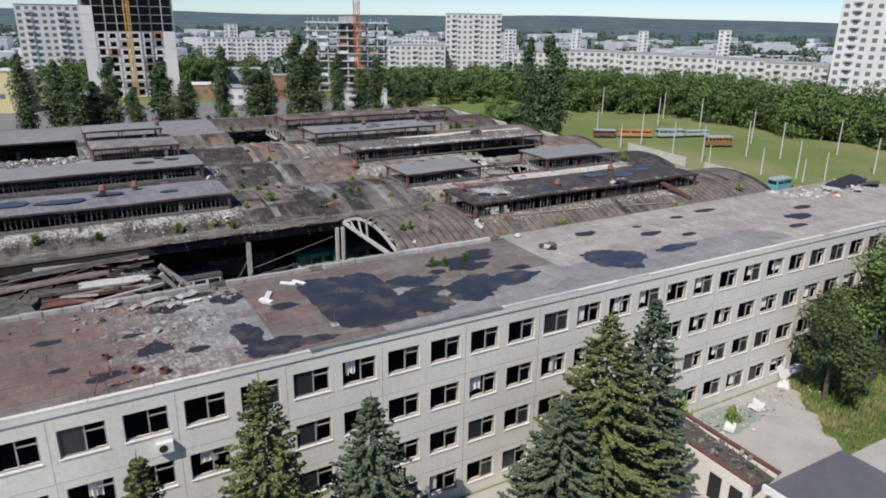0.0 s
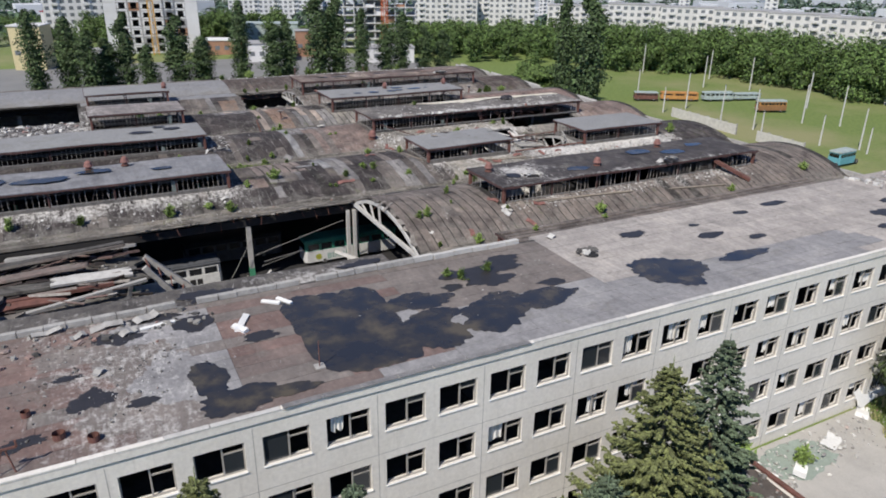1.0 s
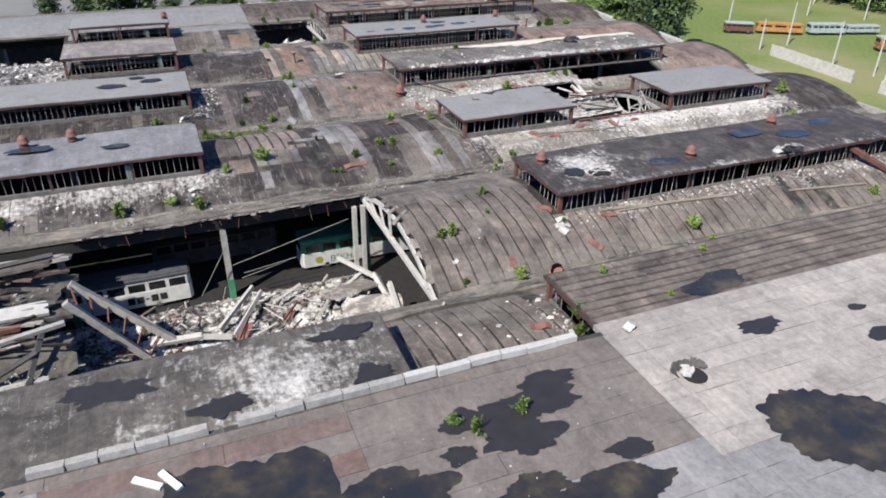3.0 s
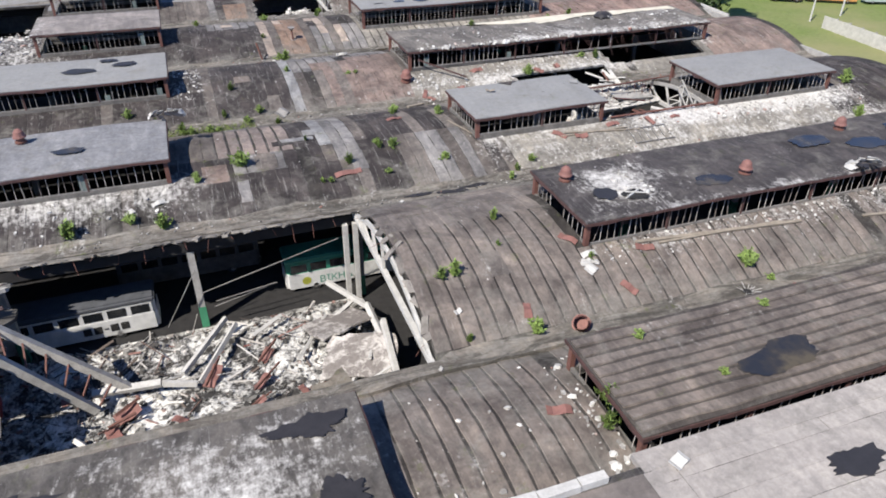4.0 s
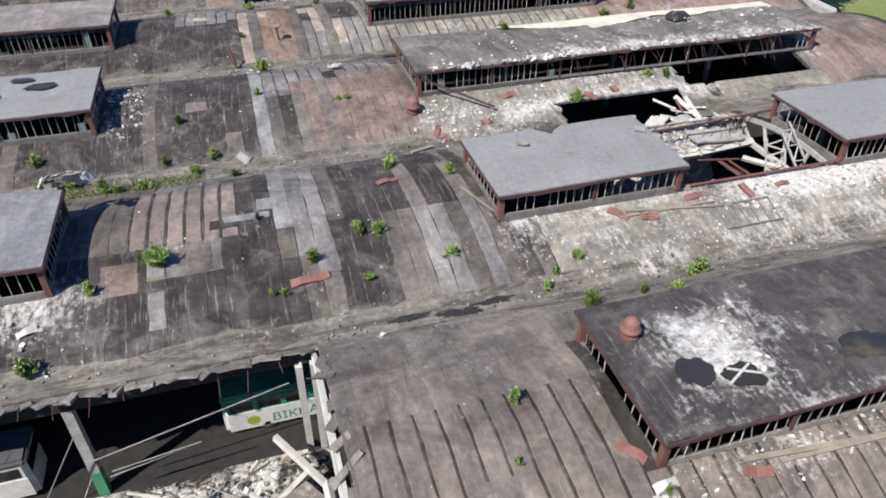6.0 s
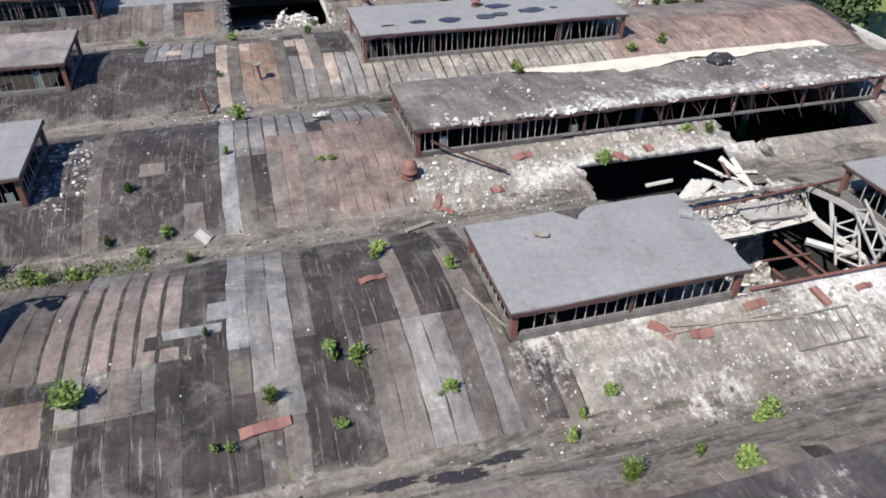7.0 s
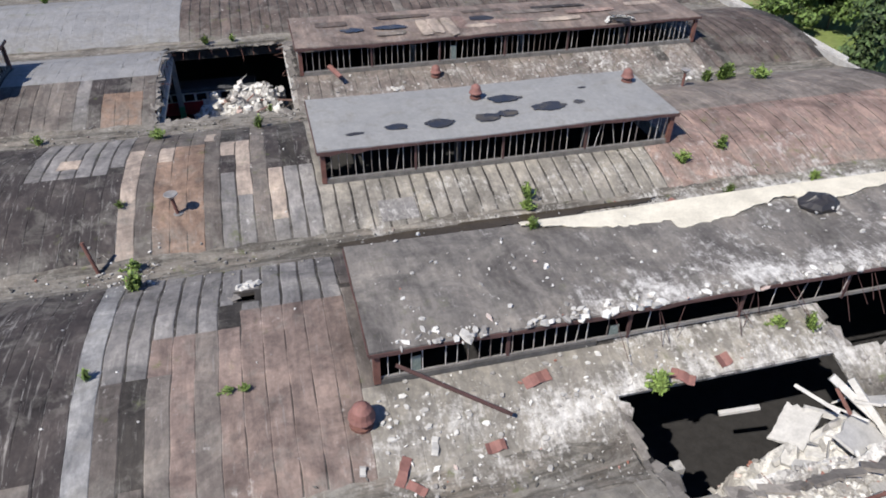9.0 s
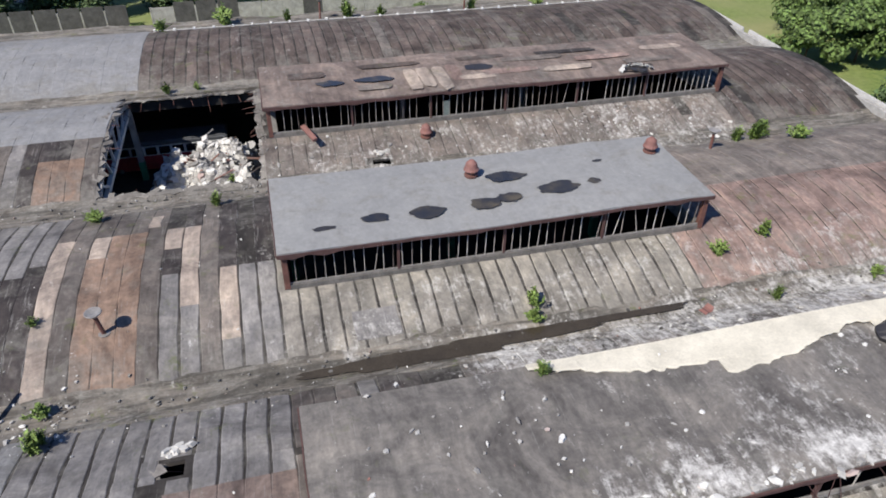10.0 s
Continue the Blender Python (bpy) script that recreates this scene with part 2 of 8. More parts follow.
def part(name, bm, material, parent=None, label=""):
    me = bpy.data.meshes.new(name)
    bm.to_mesh(me)
    bm.free()
    me.materials.append(material)
    ob = new(name, me)
    if parent:
        ob.parent = parent
    if label:
        ob["label"] = label
    return ob


def share(name, me, parent, loc=(0, 0, 0), rot=(0, 0, 0), scale=(1, 1, 1)):
    """Another object on a mesh that is there already."""
    ob = new(name, me)
    ob.parent = parent
    ob.location, ob.rotation_euler, ob.scale = loc, rot, scale
    return ob


def thing(name, label, category, loc=(0, 0, 0), group="", kind=""):
    ob = new(name)
    ob.location = loc
    return tagged(ob, label, category, group, kind)


class Soup:
    """Collects boxes, beams and sheets into one list of vertices and faces."""

    def __init__(self):
        self.v, self.f = [], []

    def add(self, verts, faces):
        n = len(self.v)
        self.v += [tuple(p) for p in verts]
        self.f += [tuple(i + n for i in f) for f in faces]

    BOX = ((0, 3, 2, 1), (4, 5, 6, 7), (0, 1, 5, 4), (1, 2, 6, 5), (2, 3, 7, 6), (3, 0, 4, 7))

    def box(self, x0, x1, y0, y1, z0, z1):
        self.add([(x0, y0, z0), (x1, y0, z0), (x1, y1, z0), (x0, y1, z0), (x0, y0, z1), (x1, y0, z1), (x1, y1, z1), (x0, y1, z1)], self.BOX)

    def hexa(self, m, sx, sy, sz, jit=0.0):
        pts = []
        for z in (-1, 1):
            for x, y in ((-1, -1), (1, -1), (1, 1), (-1, 1)):
                p = Vector((x * sx / 2, y * sy / 2, z * sz / 2))
                if jit:
                    p = Vector((c * (1 + random.uniform(-jit, jit)) for c in p))
                pts.append(m @ p)
        self.add(pts, self.BOX)

    def beam(self, p, q, w, h=None, spin=0.0):
        p, q = Vector(p), Vector(q)
        d = q - p
        rot = d.to_track_quat("X", "Z").to_matrix().to_4x4()
        m = Matrix.Translation((p + q) / 2) @ rot @ Matrix.Rotation(spin, 4, "X")
        self.hexa(m, d.length, w, h or w)

    def tube(self, p, q, r0, r1=None, n=8, cap=True):
        p, q = Vector(p), Vector(q)
        r1 = r0 if r1 is None else r1
        m = (q - p).to_track_quat("Z", "Y").to_matrix()
        vs = []
        for c, r in ((p, r0), (q, r1)):
            vs += [c + m @ Vector((r * math.cos(a), r * math.sin(a), 0)) for a in (i * math.tau / n for i in range(n))]
        fs = [(i, (i + 1) % n, n + (i + 1) % n, n + i) for i in range(n)]
        if cap:
            fs += [tuple(range(n - 1, -1, -1)), tuple(range(n, 2 * n))]
        self.add(vs, fs)

    def lathe(self, c, prof, n=12):
        """prof: radius and height from the bottom up."""
        c = Vector(c)
        vs = [c + Vector((r * math.cos(i * math.tau / n), r * math.sin(i * math.tau / n), z)) for r, z in prof for i in range(n)]
        fs = []
        for k in range(len(prof) - 1):
            fs += [(k * n + i, k * n + (i + 1) % n, (k + 1) * n + (i + 1) % n, (k + 1) * n + i) for i in range(n)]
        fs += [tuple(range(n - 1, -1, -1)), tuple((len(prof) - 1) * n + i for i in range(n))]
        self.add(vs, fs)

    def make(self, name, material, parent=None, label="", smooth=False):
        ob = link_mesh(name, self.v, self.f, material, parent, smooth)
        if label:
            ob["label"] = label
        return ob


def cells(name, us, vs, skip, place, material, thick, parent=None, inner=None):
    """A sheet of cells with openings, given thickness."""
    idx, verts, faces = {}, [], []

    def vid(i, j):
        if (i, j) not in idx:
            idx[i, j] = len(verts)
            verts.append(place(us[i], vs[j]))
        return idx[i, j]

    for i in range(len(us) - 1):
        for j in range(len(vs) - 1):
            u, v = (us[i] + us[i + 1]) / 2, (vs[j] + vs[j + 1]) / 2
            if not skip(u, v):
                faces.append((vid(i, j), vid(i + 1, j), vid(i + 1, j + 1), vid(i, j + 1)))
    ob = link_mesh(name, verts, faces, material, parent)
    mod = ob.modifiers.new("thickness", "SOLIDIFY")
    mod.thickness, mod.offset = thick, -1.0
    if inner:
        ob.data.materials.append(inner)
        mod.material_offset = 1
    return ob


def blob(name, x, y, z, rx, ry, material, seed, parent=None, wob=0.35, n=46, turn=0.0, square=False):
    """A flat patch with an uneven, lobed edge."""
    rnd = random.Random(seed)
    ph = [(rnd.uniform(0, 6.28), k, rnd.uniform(0.3, 1.0) / k ** 0.6) for k in (2, 3, 4, 5, 7, 9, 13)]
    o = rnd.uniform(0, 90)
    vs = [(x, y, z)]
    for i in range(n):
        a = i * math.tau / n
        c, s = math.cos(a), math.sin(a)
        r = 1 + wob * sum(w * math.sin(k * a + p) for p, k, w in ph) * 0.4
        r += wob * 0.35 * abs(noise.noise(Vector((c * 3.5, s * 3.5, o)))) + wob * 0.25 * noise.noise(Vector((c * 9, s * 9, o)))
        if square:
            r *= 1 / (abs(c) ** 5 + abs(s) ** 5) ** 0.2
        px, py = rx * r * c, ry * r * s
        vs.append((x + px * math.cos(turn) - py * math.sin(turn), y + px * math.sin(turn) + py * math.cos(turn), z))
    fs = [(0, 1 + i, 1 + (i + 1) % n) for i in range(n)]
    return link_mesh(name, vs, fs, material, parent)


# ---- the ground ----
def ground_z(x, y):
    r = math.hypot(x - 30, y - 60)
    s = min(1, max(0, (r - 260) / 260))
    z = -16 * s * s * (3 - 2 * s)
    s = min(1, max(0, (r - 1500) / 2200))
    return z + s * s * (3 - 2 * s) * (30 + 7 * math.sin(math.atan2(y, x) * 9.0) + 3 * math.sin(math.atan2(y, x) * 23))


def ground_material():
    m = Mat("ground_surface", 0.95)
    big, fine = m.noise(0.02, 5, 0.6), m.noise(1.2, 6, 0.7)
    grass = m.ramp(fine, [(0.3, rgb(0.095, 0.14, 0.034)), (0.55, rgb(0.15, 0.205, 0.05)), (0.75, rgb(0.22, 0.24, 0.09))])
    dry = m.ramp(big, [(0.45, rgb(0, 0, 0)), (0.62, rgb(1, 1, 1))])
    grass = m.mix(m.math("MULTIPLY", dry, 0.75), grass, rgb(0.27, 0.25, 0.125))
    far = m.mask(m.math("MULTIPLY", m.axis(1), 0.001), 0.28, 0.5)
    # far woods in blue-grey: the haze of distance is painted into these colours
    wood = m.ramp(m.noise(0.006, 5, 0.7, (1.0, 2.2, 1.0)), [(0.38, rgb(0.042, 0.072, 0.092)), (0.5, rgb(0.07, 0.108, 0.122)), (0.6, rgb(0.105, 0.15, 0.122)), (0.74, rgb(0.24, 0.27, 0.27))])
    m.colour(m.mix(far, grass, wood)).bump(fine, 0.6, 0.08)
    return m.m


def build_ground():
    rings = [0, 60, 120, 180, 240, 300, 380, 460, 560, 800, 1200, 1500, 1900, 2300, 2700, 3100, 3500, 3800, 4400]
    n = 180
    vs, fs = [(30, 60, 0)], []
    for r in rings[1:]:
        for i in range(n):
            a = i * math.tau / n
            x, y = 30 + r * math.cos(a), 60 + r * math.sin(a)
            vs.append((x, y, ground_z(x, y)))
    fs += [(0, 1 + i, 1 + (i + 1) % n) for i in range(n)]
    for k in range(len(rings) - 2):
        fs += [(1 + k * n + i, 1 + (k + 1) * n + i, 1 + (k + 1) * n + (i + 1) % n, 1 + k * n + (i + 1) % n) for i in range(n)]
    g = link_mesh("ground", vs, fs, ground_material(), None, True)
    tagged(g, "grassy ground that runs out to wooded hills tinted with haze", "ground", "", "structure")


build_ground()

# ---- the depot: vaulted bays ----
X0, X1 = -72.5, 72.5
CROWN = [19.2, 34.9, 52.9, 70.9, 88.9, 106.9, 124.9]
HALF = [6.7, 9, 9, 9, 9, 9, 9]
TOPZ = [8.8, 10.15, 9.7, 9.8, 9.4, 9.35, 9.1]
CURVE = [0.0305] + [(z - 7.68) / 81 for z in TOPZ[1:]]


def vault_z(bay, d):
    return TOPZ[bay] - CURVE[bay] * d * d


# openings: bay, x0, x1, and d0, d1 counted from the crown line
LANTERNS = [
    (0, -48.5, 6.0, -2.3, 3.7, 10.25, "smear"), (0, 17.6, 58.0, -2.7, 3.6, 10.25, "ribbed"),
    (1, 23.2, 59.8, -3.6, 3.5, 11.6, "black"),
    (2, 23.3, 35.1, -3.6, 2.9, 11.42, "grey"), (2, 47.5, 60.8, -3.6, 3.3, 11.5, "grey"),
    (3, 23.2, 60.0, -3.6, 3.5, 11.6, "dirty"),
    (4, 23.0, 47.4, -3.6, 3.5, 11.6, "grey"),
    (5, 23.2, 60.0, -3.6, 3.5, 11.6, "brown"),
    (2, -36.5, -1.1, -3.6, 3.5, 11.5, "slate"),
    (3, -36.5, -0.6, -3.6, 3.5, 11.6, "grey"),
    (4, -13.4, -0.8, -3.6, 3.5, 11.6, "rust"),
    (5, -13.4, -0.8, -3.6, 3.5, 11.6, "grey"),
]
HOLES = [
    (1, -30.5, 11.5, -9.0, 9.0),
    (5, 11.4, 22.6, -8.0, 9.0), (0, 17.4, 58.0, -6.7, -2.7),
    (3, 33.6, 45.0, -9.0, -6.3), (3, 45.6, 58.4, -6.6, -3.4), (2, 33.6, 47.5, 5.6, 9.0), (2, 35.1, 47.5, -3.6, 5.7),
    (5, -36.5, -15.0, -8.0, 3.0),
    (3, 17.0, 18.2, 3.4, 4.3), (5, 30.0, 31.3, -8.1, -7.2),
]


def opened(bay, x, d, grow=0.0):
    for b, a, c, d0, d1, *_ in LANTERNS:
        if b == bay and a - grow < x < c + grow and d0 + 0.15 - grow < d < d1 - 0.15 + grow:
            return True
    for b, a, c, d0, d1 in HOLES:
        if b == bay and a - grow < x < c + grow and d0 - grow < d < d1 + grow:
            return True
    return False


def build_bay(bay):
    yc, h = CROWN[bay], HALF[bay]
    root = thing("vault_roof", "barrel-vaulted depot roof in patched bituminous felt strips", "roof", (0, yc, 0), "vaulted roof bays", "structure")
    xs = {X0, X1}
    ds = {-h, h}
    for b, a, c, d0, d1, *_ in LANTERNS + HOLES:
        if b == bay:
            xs |= {a, c}
            ds |= {d0 + 0.15 if _ else d0, d1 - 0.15 if _ else d1}
    x = X0
    while x < X1:
        xs.add(x)
        x += 3.0
    d = -h
    while d < h:
        ds.add(round(d, 3))
        d += 0.75
    # under-face of the shell painted near black for the unlit hall
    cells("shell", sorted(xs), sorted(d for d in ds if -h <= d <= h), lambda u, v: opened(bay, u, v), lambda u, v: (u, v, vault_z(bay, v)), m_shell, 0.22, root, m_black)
    return root


bays = [build_bay(b) for b in range(7)]


# felt laid where: bay, x0, x1, d0, d1, kind
LAID = [
    (4, 10.2, 11.2, -9, 2.6, "tan"), (4, 12.2, 13.2, 1.3, 4, "tan"), (4, 16.2, 17.2, 1.0, 4, "tan"), (4, 17.9, 18.9, -4, 4, "tan"), (4, 19.9, 20.9, -6.4, -1.2, "tan"),
    (4, 12.2, 15.2, -9, 3.6, "rust"), (4, 15.2, 23, -9, -1.2, "grey"), (4, 15.2, 23, -1.2, 9, "dark"), (4, 11.2, 12.2, -9, 9, "mixed"),
    (4, -80, 4.5, -9, 9, "dark"), (4, 4.5, 10.2, -9, 0, "dark"), (4, 4.5, 10.2, 0, 9, "grey"), (4, 45.5, 90, -9, 0.4, "pink"), (4, 45.5, 90, 0.4, 9, "even"), (4, 23, 46, -9, 9, "lichen"),
    (3, 23, 60, -9, -3.4, "crust"), (3, -80, 10.5, -9, 9, "dark"), (3, 10.5, 11.5, -9, 9, "sheet"), (3, 11.5, 14.2, -9, 0, "mixed"), (3, 15.2, 16.2, -9, 1.2, "even"), (3, 13.2, 17.6, -9, 1.2, "brown"), (3, 17.6, 23, -9, 2.6, "brown"), (3, 11.5, 23, 0, 9, "grey"), (3, 60, 90, -9, 9, "brown"),
    (2, 23.6, 60, 3.0, 9, "crust"), (2, 26, 60, -9, -3.4, "crust"), (2, 2.5, 8.6, 0, 7.2, "ribs"), (2, 8.6, 10.2, -9, 9, "dark"), (2, 10.2, 11.2, 0, 9, "sheet"), (2, -2, 4, -9, 0, "dark"), (2, 13.5, 16, -9, 0, "dark"), (2, 60, 90, -9, 9, "dark"), (2, 18.2, 19.4, -2, 9, "even"), (2, 15.4, 18.2, 0, 9, "dark"), (2, 19.4, 23.4, -1.2, 9, "dark"), (2, 4, 13.5, -9, -3.7, "dark"),
    (5, 7.2, 10.2, -9, -3, "rust"), (5, -80, 11.4, 0, 9, "smooth"), (5, 23, 60, -9, -3, "ochre"), (5, 60, 90, -9, 9, "umber"),
    (6, -80, 12.4, -9, 9, "smooth"), (6, 12, 90, -9, 9, "umber"),
    (1, 11, 24, 1.2, 9, "even"), (1, 24, 90, 3.4, 9, "even"), (1, 11, 90, -9, 9, "ochre"), (0, 5, 90, -9, 9, "ochre"),
]


def palette(bay, x, d, r):
    """Which felt was laid where."""
    for b, x0, x1, d0, d1, kind in LAID:
        if b == bay and x0 <= x < x1 and d0 <= d < d1:
            return kind if r < 0.93 or kind in ("sheet", "smooth", "even", "crust", "tan", "ochre", "lichen", "ribs", "pink", "brown", "rust") else "mixed"
    if x < -2:
        return "dark" if r < 0.6 else "mixed"
    return "mixed" if r < 0.72 else ("dark" if r < 0.85 else "grey")


BREAKS = [-8.3, -6.2, -3.75, -1.2, 1.2, 3.65, 6.2, 8.3]
BREAKS0 = [-6.2, -2.5, 0.5, 3.8, 6.2]
strip_meshes = {}


def strip_shape(bay, d0, d1, w, seed):
    """Top and edges of a felt strip that follows the vault, its crown line at y 0; the edges wander a little."""
    n = max(3, int(round((d1 - d0) / 0.8)))
    rnd = random.Random(seed)
    p1, p2 = rnd.uniform(0, 6), rnd.uniform(0, 6)
    vs, fs = [], []
    for i in range(n + 1):
        d = d0 + (d1 - d0) * i / n
        z = vault_z(bay, d)
        a = -w / 2 + 0.025 * math.sin(d * 1.9 + p1) + rnd.uniform(-0.018, 0.018)
        b = w / 2 + 0.025 * math.sin(d * 1.7 + p2) + rnd.uniform(-0.018, 0.018)
        vs += [(a, d, z + 0.004), (a + 0.035, d, z + 0.032), (b - 0.035, d, z + 0.022), (b, d, z + 0.004)]
    for i in range(n):
        a, b = 4 * i, 4 * i + 4
        fs += [(a, a + 1, b + 1, b), (a + 1, a + 2, b + 2, b + 1), (a + 2, a + 3, b + 3, b + 2)]
    fs += [(0, 3, 2, 1), (4 * n, 4 * n + 1, 4 * n + 2, 4 * n + 3)]
    return vs, fs


m_seam = plain("pale_seam_dust", rgb(0.19, 0.185, 0.18), 0.95, var=0.4)


def build_strips(bay):
    root, rnd = bays[bay], random.Random(100 + bay)
    br = BREAKS0 if bay == 0 else sorted(BREAKS + {3: [2.5, 3.2, 4.5], 4: [0.3], 5: [-7.0]}.get(bay, []))
    far = {}
    x = X0 + 0.5
    while x < X1 - 0.5:
        r = rnd.random()
        mids = [(br[i] + br[i + 1]) / 2 for i in range(len(br) - 1)]
        beside = [bay in (2, 3, 4) and opened(bay, x, m, 0.35) and not opened(bay, x, m) and (opened(bay, x + 0.4, m) - opened(bay, x - 0.4, m)) for m in mids]
        kinds = [None if opened(bay, x, (br[i] + br[i + 1]) / 2, 0.35) and not beside[i] else palette(bay, x, (br[i] + br[i + 1]) / 2, r) for i in range(len(br) - 1)]
        wide = rnd.choice((0.93, 0.965, 0.98))
        j = 0
        while j < len(br) - 1:
            k = j + 1
            while k < len(br) - 1 and kinds[k] == kinds[j] and beside[k] == beside[j] and rnd.random() < 0.86:
                k += 1
            if kinds[j] is None or (rnd.random() < 0.03 and kinds[j] not in ("smooth", "sheet")):
                j = k
                continue
            kind = kinds[j]
            w = 1.03 if kind in ("smooth", "even", "crust") else 0.99 if kind == "sheet" else 0.992 if kind == "dark" else 0.80 if bay == 2 and kind == "ribs" else 0.87 if bay < 2 or kind == "umber" or (bay in (3, 4) and kind in ("grey", "lichen")) else 0.955 if bay == 4 and kind == "pink" else 0.985 if kind in ("brown", "rust") else wide
            xs = x
            if beside[j]:
                w, xs = 0.62, x - 0.18 * beside[j]
            near = -1 < x < 37 and bay in (1, 2, 3, 4, 5) or (bay == 0 and 5 < x < 40)
            if near:
                key = (TOPZ[bay], br[j], br[k], w, kind, rnd.randrange(3))
                if key not in strip_meshes:
                    me = bpy.data.meshes.new("felt_strip")
                    v, f = strip_shape(bay, br[j], br[k], w, len(strip_meshes))
                    me.from_pydata(v, [], f)
                    me.materials.append(felt_one[kind])
                    strip_meshes[key] = me
                share("felt_strip", strip_meshes[key], root, (xs, 0, rnd.uniform(0, 0.012)))
            else:
                s = far.setdefault(kind, Soup())
                v, f = strip_shape(bay, br[j], br[k], w, rnd.randrange(1000))
                dz = rnd.uniform(0, 0.02)
                s.add([(p[0] + xs, p[1], p[2] + dz) for p in v], f)
            j = k
        x += 1.0
    for kind, s in far.items():
        tagged(s.make("felt_strips", felt_many[kind], root), kind="stuff")
    seams = Soup()
    for n in range(-12, 38):
        for k in range(44):
            x, d = n + 0.5 + rnd.gauss(0, 0.025), rnd.uniform(-8.0, 8.0)
            if abs(d) > HALF[bay] - 0.8 or opened(bay, x, d, 0.4) or palette(bay, x - 0.5, d, 0.0) != "dark" or noise.noise(Vector((x * 0.25, d * 0.25, bay * 7))) < -0.1:
                continue
            L, w = rnd.uniform(0.10, 0.6), rnd.uniform(0.005, 0.014)
            a = rnd.gauss(0, 0.03)
            z = [vault_z(bay, d + L * u) + 0.047 for u in (0, 0.5, 1)]
            seams.add([(x - w, d, z[0]), (x + w, d, z[0]), (x - w * 0.7 + a * L * 0.5, d + L / 2, z[1]), (x + w * 1.2 + a * L * 0.5, d + L / 2, z[1]), (x - w * 0.4 + a * L, d + L, z[2]), (x + w * 0.5 + a * L, d + L, z[2])], [(0, 1, 3, 2), (2, 3, 5, 4)])
    if seams.v:
        tagged(seams.make("dusty_seams", m_seam, root), kind="stuff")


def gutter_sheet(i, y):
    """A shallow trough of silted felt that laps up both vaults with an uneven edge."""
    v, f = [], []
    n = int((X1 - X0) / 0.7)

    def reach(x, side):
        k = 1.25 + 0.5 * noise.noise(Vector((x * 0.21, i * 9.0, side * 4.0))) + 0.22 * noise.noise(Vector((x * 1.3, i * 9.0, side * 4.0)))
        if i == 0:
            k *= 0.55
        if i == 1 and side < 0 and x > 21:
            k += 2.0 * min(1.0, (x - 21) / 4)
        if i == 1 and side < 0 and x < 11.6:
            k = 0.3
        if i == 0 and side > 0 and x < 11.6:
            k = 0.25
        if i == 4 and side > 0 and (11.0 < x < 23.0 or -37 < x < -14.6):
            k = 0.8
        if i == 5 and side < 0 and 11.0 < x < 23.0:
            k = 0.2
        return k

    def rise(o):
        bay = i if o < 0 else min(6, i + 1)
        return vault_z(bay, HALF[bay] - abs(o)) if bay else vault_z(0, 6.7 - abs(o))

    for k in range(n + 1):
        x = X0 + (X1 - X0) * k / n
        lo, hi = -reach(x, -1), reach(x, 1)
        for u in (0.0, 0.08, 0.22, 0.36, 0.5, 0.64, 0.78, 0.92, 1.0):
            o = lo + (hi - lo) * u
            lip = 0.03 if u in (0.0, 1.0) else 0.062
            floor_z = 7.99 + 0.03 * noise.noise(Vector((x * 0.4, o, i)))
            v.append((x, y + o, max(rise(o) + lip, floor_z)))
    for k in range(n):
        x = X0 + (X1 - X0) * (k + 0.5) / n
        if i == 2 and 33.6 < x < 45.0:
            continue
        for j in range(8):
            p = k * 9 + j
            f.append((p, p + 9, p + 10, p + 1))
    ob = link_mesh("roof_gutter", v, f, m_gutter)
    md = ob.modifiers.new("thickness", "SOLIDIFY")
    md.thickness, md.offset = 0.3, -1.0
    return ob


